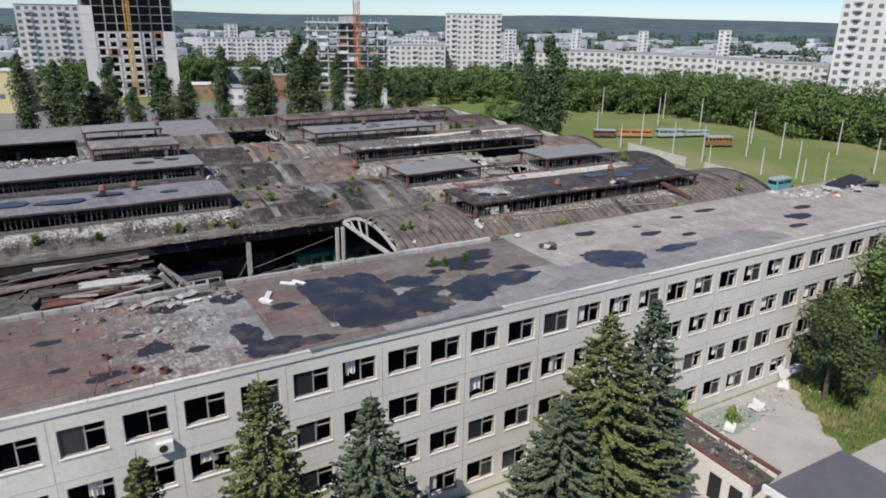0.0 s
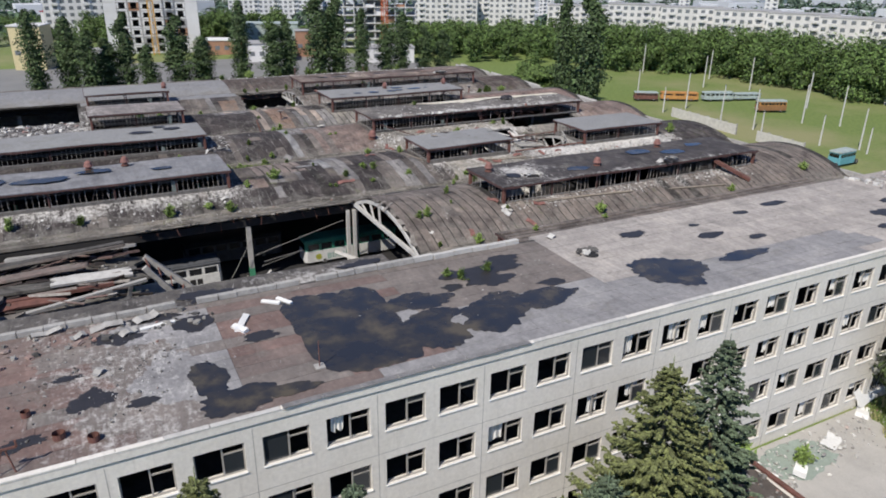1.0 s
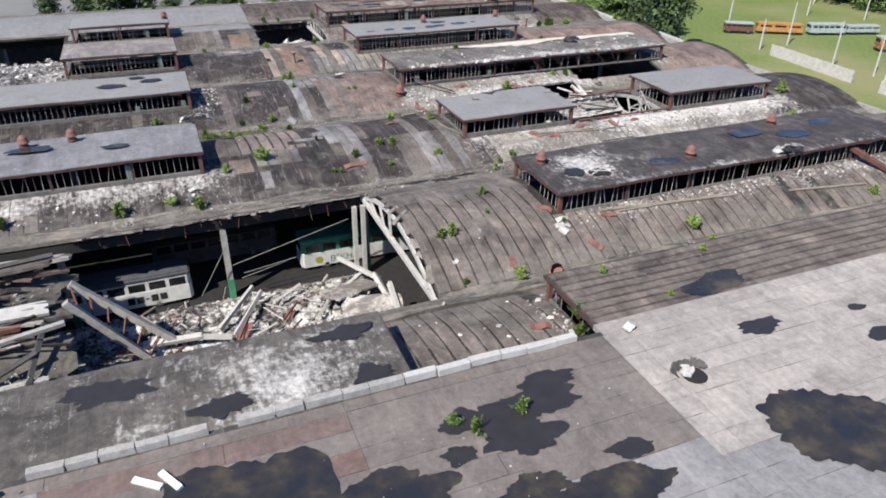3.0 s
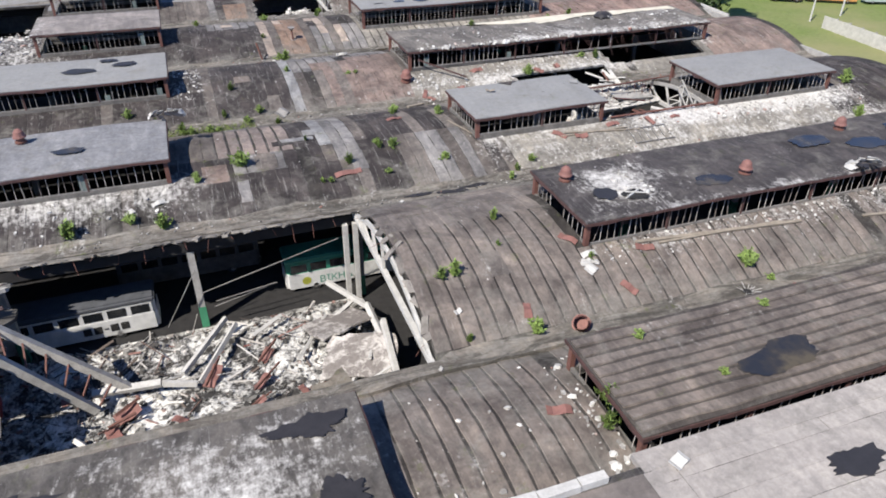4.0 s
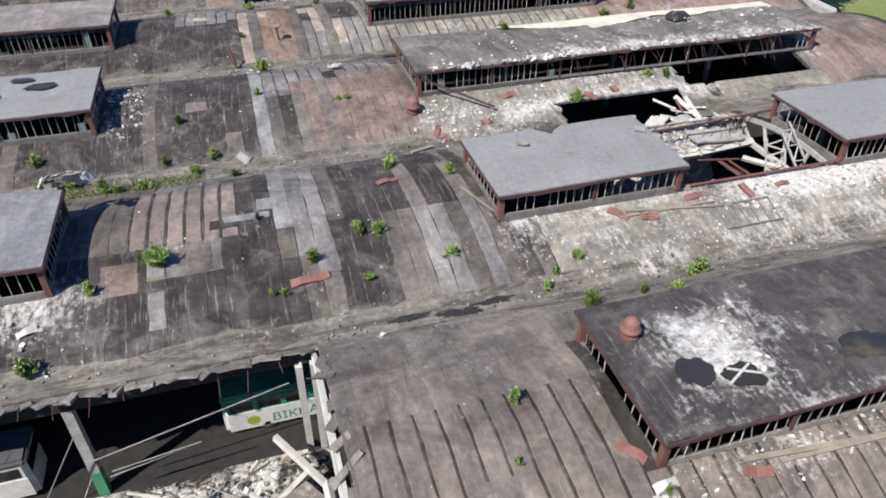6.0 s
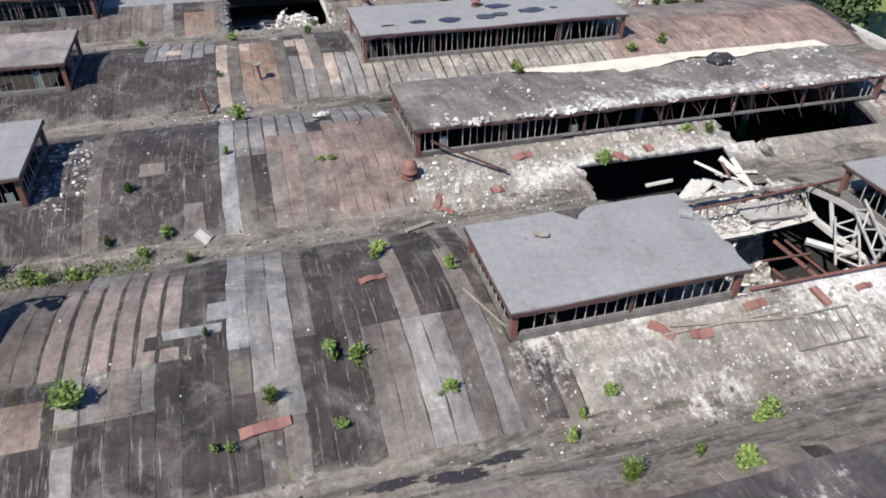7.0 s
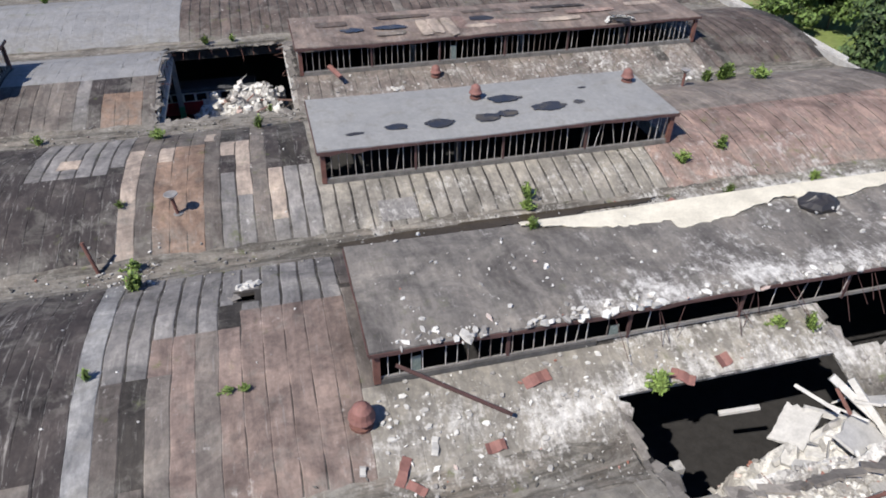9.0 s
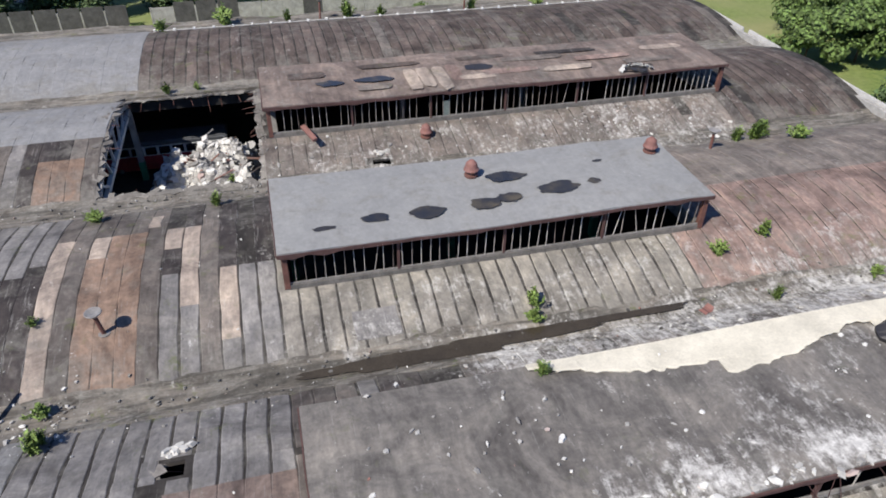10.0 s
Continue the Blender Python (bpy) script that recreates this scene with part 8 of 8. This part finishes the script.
vehicle("tram", "pale derelict tram shell on the grass", 141.5, 101.4, 0.2, 7.5, 2.4, 1.7, -0.30, m_pale, m_pale, m_pale, 4, (-2.5, 2.5), None, "tram", "trams in the meadow")
vehicle("tram", "rust-brown tram shell on the grass", 116.2, 111.4, 0.2, 6.0, 2.4, 2.1, -0.55, m_rust, m_rust, m_pale, 5, (-2, 2), None, "tram", "trams in the meadow")

# parapet panels along the east edge of the depot, and the wall across the meadow
for y0, y1 in ((78, 84), (85, 92), (97, 104), (105, 110), (112, 117), (118, 124), (126, 132)):
    s = Soup()
    s.hexa(Matrix.Translation((72.7, (y0 + y1) / 2, 8.3)) @ Matrix.Rotation(0.02, 4, "X"), 0.22, y1 - y0, 1.2, 0.02)
    tagged(s.make("parapet_panel", m_lime), "pale concrete parapet panel at the depot's edge", "panel", "parapet panels")
for i in range(13):
    u = i / 13
    if i in (4, 5):
        continue
    x, y = 105.4 + 2.8 * u, 56.5 + 37 * u
    root = thing("fence_panel", "pale concrete wall panel beside the meadow", "fence", (x, y, 0), "concrete wall by the meadow")
    s = Soup()
    s.box(-0.08, 0.08, 0.1, 2.8, 0, 2.1)
    s.make("panel", m_lime, root)
    s = Soup()
    s.box(-0.13, 0.13, -0.12, 0.09, 0, 2.3)
    s.make("post", m_concrete, root)

# trees at the east corner
deciduous(90.0, 127.0, 7.5, 5.0, 31, m_leaf, "dense leafy tree at the depot corner", 9000, 0.3)
deciduous(97.0, 126.0, 8.5, 6.0, 32, m_leaf, "dense leafy tree at the depot corner", 9000, 0.3)
deciduous(97.0, 137.0, 8.0, 5.5, 33, m_leaf, "leafy tree behind the depot", 9000, 0.3)
deciduous(103.0, 131.0, 8.5, 6.0, 35, m_leaf, "leafy tree behind the depot", 9000, 0.3)
deciduous(99.0, 116.0, 10.0, 5.0, 34, m_leafdark, "leafy tree beside the depot", 8000, 0.28)
rubble(75, 84, 96, 112, 0.3, 260, 0.2, 1.4, 75, m_rubble, "rubble beside the depot wall")

# ---- behind the depot ----
m_asphalt = plain("pale_asphalt", rgb(0.20, 0.20, 0.195), 0.9, var=0.2, scale=0.1)
s = Soup()
s.box(-90, 92, 176, 232, 0.02, 0.06)
tagged(s.make("road", m_asphalt), "pale asphalt road behind the poplars", "road", "", "structure")
x = -60
while x < 96:
    dark = x < 4 or 9 < x < 20 or 27 < x < 31
    if 4 <= x < 9:
        x += 3.0
        continue
    root = thing("fence_panel", "dark fence panel with a post" if dark else "pale concrete fence panel with a post", "fence", (x, 161.0, 0), "concrete fence behind the depot")
    s = Soup()
    s.box(0.12, 2.9, -0.07, 0.07, 0.05, 2.9 if dark else 2.3)
    s.make("panel", m_sooty if dark else m_concrete, root)
    s = Soup()
    s.box(-0.1, 0.1, -0.1, 0.1, 0, 2.35)
    s.make("post", m_concrete, root)
    x += 3.0


def low_house(px, dist, w, d, h, mat, roofmat, words):
    x, y = at_ray(px, dist)
    root = thing("low_building", words, "building", (x, y, 0), "low buildings behind the poplars")
    root.rotation_euler = (0, 0, -0.3)
    s = Soup()
    s.box(-w / 2, w / 2, 0, d, 0, h)
    s.make("wall", mat, root)
    s = Soup()
    s.box(-w / 2 - 0.3, w / 2 + 0.3, -0.3, d + 0.3, h + 0.002, h + 0.3)
    s.make("roof", roofmat, root)
    for i in range(int(w / 3.2)):
        s = Soup()
        xx = -w / 2 + 1.6 + i * 3.2
        s.box(xx - 0.8, xx + 0.8, -0.06, 0.05, h * 0.35, h * 0.35 + 1.4)
        s.make("window", m_dwin, root)


low_house(430, 262, 14, 10, 6, m_panel2, m_slab, "low white building behind the poplars")
low_house(640, 258, 18, 10, 5, m_panel2, m_slab, "low white building behind the poplars")
low_house(350, 285, 14, 9, 5, m_brick, m_white, "low orange building behind the poplars")
low_house(430, 330, 24, 12, 7, m_pale, m_pale, "grey hall with a bluish roof")
low_house(2, 262, 9, 10, 13, plain("yellow_render", rgb(0.60, 0.52, 0.30), 0.9, var=0.15), m_panel2, "yellow-fronted building at the road")
low_house(75, 390, 24, 14, 9, m_panel2, m_tramred, "pale building with a red sign band")
low_house(120, 270, 16, 9, 4, m_panel2, m_slab, "low white building behind the poplars")
low_house(500, 275, 9, 6, 9, m_brick, m_slab, "small orange brick building")

# ---- torn rims, patches and remnants along the openings ----
m_torn = felt("torn_shell", [(0.0, rgb(0.10, 0.095, 0.09)), (1.0, rgb(0.24, 0.23, 0.215))], False, 0.6, 0.1, 0.6)


def torn_rim(bay, x0, x1, d0, d1, ix, iy, n, depth, seed):
    """Broken plates of shell and hanging reinforcement along one edge of a hole; (ix, iy) points into the hole."""
    rnd = random.Random(seed)
    s, rods = Soup(), Soup()
    yc = CROWN[bay]
    for k in range(n):
        u = (k + rnd.random()) / n
        x, d = x0 + (x1 - x0) * u, d0 + (d1 - d0) * u
        L = 0.05 + 0.7 * depth * rnd.random() ** 1.6
        w = rnd.uniform(0.35, 1.5)
        e = 0.15
        dd = d + iy * L / 2
        slope = (vault_z(bay, dd + e) - vault_z(bay, dd - e)) / (2 * e)
        sag = rnd.uniform(0.0, 0.5)
        if iy:
            turn = Matrix.Rotation(math.atan(slope) - iy * sag * 0.6, 4, "X")
            sx, sy = w, L + 0.3
        else:
            turn = Matrix.Rotation(math.atan(slope), 4, "X") @ Matrix.Rotation(ix * sag * 0.6, 4, "Y")
            sx, sy = L + 0.3, w
        m = Matrix.Translation((x + ix * L / 2, yc + dd, vault_z(bay, dd) - 0.07 - sag * L * 0.15)) @ turn @ Matrix.Rotation(rnd.gauss(0, 0.45), 4, "Z")
        s.hexa(m, sx, sy, rnd.uniform(0.08, 0.16), 0.3)
        if k % 3 == 0:
            p = Vector((x, yc + d, vault_z(bay, d) - 0.12))
            q = p + Vector((ix * rnd.uniform(0.3, 1.2) + rnd.gauss(0, 0.2), iy * rnd.uniform(0.3, 1.2) + rnd.gauss(0, 0.2), rnd.uniform(-1.1, 0.05)))
            rods.tube(p, q, 0.022, 0.018, 4)
    tagged(s.make("torn_rim", m_torn), "broken edge of the vault shell at a hole", "debris", "", "stuff")
    tagged(rods.make("reinforcement_bars", m_rust), "rusty reinforcement sticking out at a hole", "debris", "", "stuff")


torn_rim(1, -11, 11.3, 8.45, 8.45, 0, -1, 46, 0.55, 1)
torn_rim(1, 11.5, 11.5, -8.6, 8.0, -1, 0, 12, 0.12, 2)
torn_rim(5, 11.6, 22.4, -8.0, -8.0, 0, 1, 26, 0.35, 3)
torn_rim(5, 11.4, 11.4, -7.5, 8.5, 1, 0, 30, 0.25, 4)
torn_rim(5, 22.6, 22.6, -7.5, 8.5, -1, 0, 30, 0.5, 5)
torn_rim(5, 11.6, 22.4, 8.6, 8.6, 0, -1, 26, 0.35, 6)
torn_rim(3, 45.8, 58.2, -6.6, -6.6, 0, 1, 20, 0.25, 17)
torn_rim(3, 45.6, 45.6, -6.5, -3.6, 1, 0, 6, 0.4, 18)
torn_rim(3, 33.6, 33.6, -8.8, -6.5, 1, 0, 7, 0.3, 8)
torn_rim(2, 33.6, 33.6, 5.7, 8.9, 1, 0, 8, 0.9, 9)
torn_rim(2, 33.8, 47.3, 5.6, 5.6, 0, 1, 24, 0.7, 10)
torn_rim(2, 36.2, 47.3, -3.6, -3.6, 0, 1, 20, 0.6, 11)
torn_rim(3, 17.0, 17.0, 3.4, 4.3, 1, 0, 4, 0.3, 12)


def felt_patch(bay, x0, x1, d0, d1, kind, seed):
    """A patch of felt stuck over the strips, following the vault."""
    rnd = random.Random(seed)
    n = max(2, int((d1 - d0) / 0.5))
    v, f = [], []
    for i in range(n + 1):
        d = d0 + (d1 - d0) * i / n
        z = vault_z(bay, d) + 0.012
        a, b = x0 + rnd.uniform(-0.06, 0.06), x1 + rnd.uniform(-0.06, 0.06)
        v += [(a, d, z + 0.01), (a + 0.03, d, z + 0.045), (b - 0.03, d, z + 0.042), (b, d, z + 0.01)]
    for i in range(n):
        p, q = 4 * i, 4 * i + 4
        f += [(p, p + 1, q + 1, q), (p + 1, p + 2, q + 2, q + 1), (p + 2, p + 3, q + 3, q + 2)]
    f += [(0, 3, 2, 1), (4 * n, 4 * n + 1, 4 * n + 2, 4 * n + 3)]
    link_mesh("felt_patch", v, f, felt_one[kind], bays[bay])


for i, (bay, x0, x1, d0, d1, kind) in enumerate((
        (2, 7.6, 10.3, 0.1, 0.75, "sheet"), (2, 9.6, 11.3, 1.0, 2.4, "sheet"), (2, 5.2, 6.9, -3.6, -1.6, "mixed"), (2, 6.9, 8.6, -0.4, 0.5, "dark"), (2, 16.2, 18.0, 3.2, 6.0, "dark"), (2, 12.4, 13.6, -5.2, -2.8, "grey"),
        (3, 5.6, 7.2, -2.2, -0.8, "ochre"), (3, 1.6, 2.9, 2.0, 4.2, "mixed"), (4, 15.4, 16.1, 4.2, 6.0, "tan"), (4, 6.2, 7.6, 1.6, 3.0, "tan"), (4, 26.0, 28.4, -7.5, -5.8, "grey"),
        (1, 13.0, 15.2, 3.4, 6.2, "ochre"), (1, 16.4, 17.6, -4.6, -2.6, "mixed"), (2, 1.2, 3.1, -4.4, -2.2, "brown"), (2, 3.6, 4.4, -6.8, -4.6, "grey"), (3, 8.2, 9.4, -7.4, -5.2, "mixed"), (2, 20.4, 22.0, 4.4, 7.4, "dark"))):
    felt_patch(bay, x0, x1, d0, d1, kind, 900 + i)

# torn felt and mortar along the eaves of the dirty lantern
s = Soup()
rnd = random.Random(404)
for i in range(90):
    x = rnd.uniform(24, 59.5)
    chip(s, rnd, x, 67.05 + rnd.gauss(0, 0.10), 11.66 + rnd.uniform(-0.04, 0.12), rnd.uniform(0.12, 0.6), rnd.gauss(0, 0.5))
tagged(s.make("torn_eaves", m_rubble), "torn pale lining along a lantern's eaves", "debris", "", "stuff")
# bent bars hanging before the dirty lantern
for i in range(26):
    x = rnd.uniform(34, 58)
    s = Soup()
    s.tube((x, 67.2, 11.25), (x + rnd.gauss(0.2, 0.5), 67.2 - rnd.uniform(0.2, 1.7), 9.3 + rnd.uniform(0, 0.9)), 0.016, 0.016, 5)
    tagged(s.make("bent_bar", m_fascia), "bent glazing bar hanging off a lantern", "bar", "bent glazing bars")
# small things on the grey lantern
tri = link_mesh("roofing_patch", [(28.0, 56.02, 11.50), (29.95, 56.02, 11.50), (29.2, 55.5, 11.575), (28.85, 54.95, 11.585), (28.5, 55.45, 11.575)], [(0, 4, 3, 2, 1)], felt_one["dark"])
tri.modifiers.new("thickness", "SOLIDIFY").thickness = 0.02
tagged(tri, "dark torn bite in the grey lantern's roofing", "roof patch")
sheet_debris(26.4, 54.0, 0.9, 0.32, -0.4, m_timber, "splintered scrap of board on the grey lantern", 11.62)
scatter(24, 34.5, 49.8, 55.4, 34, 0.06, 0.16, 305, m_rubble_dark, 11.56, "dark crumbs on the grey lantern")
# torn corner of the grey lantern's roofing
for i, (x, y, l, w, t, z) in enumerate(((34.8, 54.0, 1.2, 0.8, 1.1, 11.60), (35.4, 53.0, 1.2, 0.6, 1.4, 11.4), (35.5, 51.0, 1.4, 0.6, 1.5, 11.2))):
    sheet_debris(x, y, l, w, t, TOPS["grey"], "torn roofing at the broken end of a lantern", z, 0.06)


def lattice(p, q, up, n, words):
    """A light welded frame: two chords and zigzag bracing."""
    root = thing("lattice_frame", words, "frame", (0, 0, 0), "twisted lattice frames")
    p, q, up = Vector(p), Vector(q), Vector(up)
    for o in (Vector((0, 0, 0)), up):
        s = Soup()
        s.beam(p + o, q + o, 0.12)
        s.make("chord", m_concrete, root)
    for i in range(n):
        a, b = p.lerp(q, i / n), p.lerp(q, (i + 1) / n)
        s = Soup()
        s.beam(a if i % 2 else a + up, b + up if i % 2 else b, 0.08)
        s.make("brace", m_lime, root)


lattice((44.6, 52.2, 7.4), (46.9, 55.4, 8.3), (0.9, -0.8, 0.3), 6, "bent white lattice frame of a collapsed lantern")
lattice((46.2, 51.2, 8.2), (47.2, 54.6, 9.3), (0.1, -0.3, 0.9), 5, "bent white lattice frame of a collapsed lantern")
# strip of broken shell that sags under the lantern's far sill
for c, l, r in (((38.6, 58.1, 7.75), 3.4, (17, 3, 3)), ((41.7, 58.2, 7.7), 3.5, (19, -3, -2)), ((44.8, 58.4, 7.75), 3.4, (16, 2, 4))):
    slab_piece(c, l, 3.3, 0.32, *r, m_limeheap, "pale broken shell sagging under a lantern sill")
debris_beam((37.4, 56.7, 7.1), (42.2, 56.8, 7.05), 0.5, m_lime, "pale edge beam under the sagging shell", "edge_beam", "edge beams")
debris_beam((42.4, 56.8, 7.1), (47.3, 57.2, 7.15), 0.5, m_lime, "pale edge beam under the sagging shell", "edge_beam", "edge beams")
s = Soup()
rnd = random.Random(516)
for i in range(1000):
    x, y = rnd.uniform(37.2, 46.6), rnd.uniform(57.0, 59.6)
    chip(s, rnd, x, y, 7.95 + (y - 58.2) * 0.31, rnd.uniform(0.05, 0.34), rnd.gauss(0, 0.5))
tagged(s.make("masonry_crumbs", m_rubble), "pale masonry crumbs on the sagging shell", "debris", "", "stuff")
rnd = random.Random(515)
for i in range(34):
    x, y = rnd.uniform(40.5, 47.0), rnd.uniform(51.0 if i % 6 == 0 else 58.0, 63.6)
    z = max(heap_z(x, y), 6.2) + rnd.uniform(0.1, 1.2)
    a, L = rnd.uniform(0, 6.28), rnd.uniform(0.8, 3.4)
    w = rnd.choice((0.08, 0.1, 0.14, 0.22))
    q = (x + math.cos(a) * L, y + math.sin(a) * L, z + rnd.gauss(0, 0.5))
    if not (36.2 < q[0] < 47.3 and 49.6 < q[1] < 64.4):
        continue
    debris_beam((x, y, z), q, w, m_lime if i % 3 else m_rust, "twisted strut of the collapsed lantern" if i % 3 else "rusty bent rail of the collapsed lantern", "bent_strut", "twisted struts")
for c, l, w, r in (((40.8, 59.2, 7.6), 3.2, 1.8, (-8, 10, -14)), ((43.6, 60.4, 7.7), 3.0, 2.2, (14, 14, 30)), ((45.6, 62.6, 7.8), 2.4, 1.6, (-12, 22, 50)), ((41.8, 62.4, 6.9), 2.4, 1.6, (-16, -12, 35))):
    slab_piece(c, l, w, 0.13, *r, m_lime, "pale fallen slab in the gap")

# patches of felt on the brown and black lanterns
PATCHES = [(31.2, 104.6, 1.3, 0.5, "ochre"), (34.3, 105.4, 0.5, 2.0, "tan"), (35.4, 105.6, 0.5, 1.9, "tan"), (36.6, 105.2, 0.5, 2.2, "tan"), (37.8, 106.0, 0.5, 1.6, "pink"), (39.4, 104.8, 1.4, 0.45, "tan"), (42.2, 105.4, 2.2, 0.5, "pink"), (44.8, 107.6, 2.6, 0.45, "ochre"), (47.0, 105.0, 2.0, 0.5, "tan"),
           (50.6, 106.6, 2.4, 0.45, "pink"), (54.2, 105.2, 2.2, 0.5, "ochre"), (56.5, 107.6, 1.8, 0.5, "tan"), (26.4, 107.8, 1.4, 0.6, "umber"), (33.0, 108.6, 2.4, 0.4, "umber"), (40.6, 108.6, 2.0, 0.4, "umber"), (48.0, 108.4, 2.6, 0.35, "dark"), (52.6, 103.9, 1.2, 0.4, "dark")]
for i, (x, y, rx, ry, kind) in enumerate(PATCHES):
    tagged(blob("roofing_patch", x, y, 11.758 + 0.0012 * i, rx, ry, felt_one[kind], 1200 + i, None, 0.16, 48, 0.0, True), "patch of felt on the brown lantern roof", "roof patch", "felt patches")


def torn_eave(x, y, z, n, seed, words):
    """Curled scraps of felt and lining round a bite in a lantern's eaves."""
    rnd = random.Random(seed)
    root = thing("torn_eave", words, "debris", (x, y, z))
    for k in range(n):
        s = Soup()
        a = math.pi * (k + rnd.random()) / n
        m = Matrix.Translation((math.cos(a) * 1.3 + rnd.gauss(0, 0.1), 0.1 + math.sin(a) * 0.75, 0.10 + rnd.uniform(0, 0.12))) @ Matrix.Rotation(a + rnd.gauss(0, 0.3), 4, "Z") @ Matrix.Rotation(rnd.uniform(0.3, 1.1), 4, "Y")
        s.hexa(m, rnd.uniform(0.3, 0.6), rnd.uniform(0.3, 0.7), 0.04, 0.25)
        s.make("curled_lining", m_lime, root)
    for k in range(n // 2):
        s = Soup()
        s.hexa(Matrix.Translation((rnd.uniform(-0.9, 0.9), -0.2 + rnd.uniform(0, 0.5), 0.06 + rnd.uniform(0, 0.1))) @ Matrix.Rotation(rnd.uniform(0, 3), 4, "Z") @ Matrix.Rotation(rnd.uniform(-0.5, 0.5), 4, "X"), rnd.uniform(0.4, 0.9), rnd.uniform(0.3, 0.6), 0.05, 0.25)
        s.make("scorched_felt", m_damp, root)


torn_eave(52.0, 103.1, 11.7, 16, 31, "bite torn out of the brown lantern's eaves")
torn_eave(45.5, 31.1, 11.7, 14, 32, "bite torn out of the black lantern's eaves")
torn_eave(-0.6, 56.6, 11.7, 14, 33, "torn corner of the slate lantern's roofing")

# pale flashing with clips along the far eave
root = thing("eave_flashing", "thin pale flashing along the far eave of the depot", "flashing", (0, 0, 0), "", "structure")
x = 13.0
rnd = random.Random(19)
while x < 62:
    z = on_vault(x, 131.4) + 0.12
    s = Soup()
    s.hexa(Matrix.Translation((x + 0.95, 131.4, z)) @ Matrix.Rotation(rnd.gauss(0, 0.015), 4, "Z"), 1.85, 0.10, 0.08, 0.1)
    s.make("flashing_length", m_lime, root)
    s = Soup()
    s.hexa(Matrix.Translation((x, 131.4, z + 0.05)), 0.22, 0.26, 0.18, 0.2)
    s.make("clip", m_white, root)
    x += 1.95
for x, y, k in ((-2.0, 131.5, 1.2), (13.5, 132.0, 2.0), (20.0, 133.5, 2.2), (26.5, 132.4, 1.4), (33.0, 132.6, 2.6), (36.5, 132.0, 1.4), (47.0, 132.2, 1.6), (55.0, 131.8, 1.8), (19.2, 96.0, 1.1), (-6.0, 96.8, 1.4), (3.5, 97.4, 1.0), (-3.0, 97.2, 1.2), (62.0, 95.0, 1.6), (60.2, 97.0, 1.5)):
    weed(x, y, k)
# bushes on the strip of ground between the depot and its fence
rnd = random.Random(23)
for i in range(11):
    deciduous(-30 + i * 9.5 + rnd.uniform(-3, 3), 150 + rnd.uniform(-5, 7), rnd.uniform(2.2, 3.8), rnd.uniform(1.2, 2.2), 200 + i, m_leaf, "low bush between the depot and its fence", 1400, 0.14, 0.0, "bushes by the fence")

# broken upstand and heaped felt at the far end of the office roof
for x, y, l, w, rx, ry, rz, mat, words in ((61.5, 11.0, 7.0, 2.2, 8, -4, 6, m_damp, "heaved black felt at the far end of the office roof"), (64.0, 9.6, 3.0, 2.0, -10, 6, 30, m_sooty, "heaved black felt at the far end of the office roof"), (57.0, 9.8, 2.4, 1.3, 6, 8, -20, m_lime, "pale slab of broken screed on the office roof"), (59.6, 8.6, 1.8, 1.0, -8, 5, 40, m_lime, "pale slab of broken screed on the office roof")):
    slab_piece((x, y, OZ + 0.35), l, w, 0.14, rx, ry, rz, mat, words)

# ---- roofing pieces, last ----
for b in range(7):
    build_strips(b)
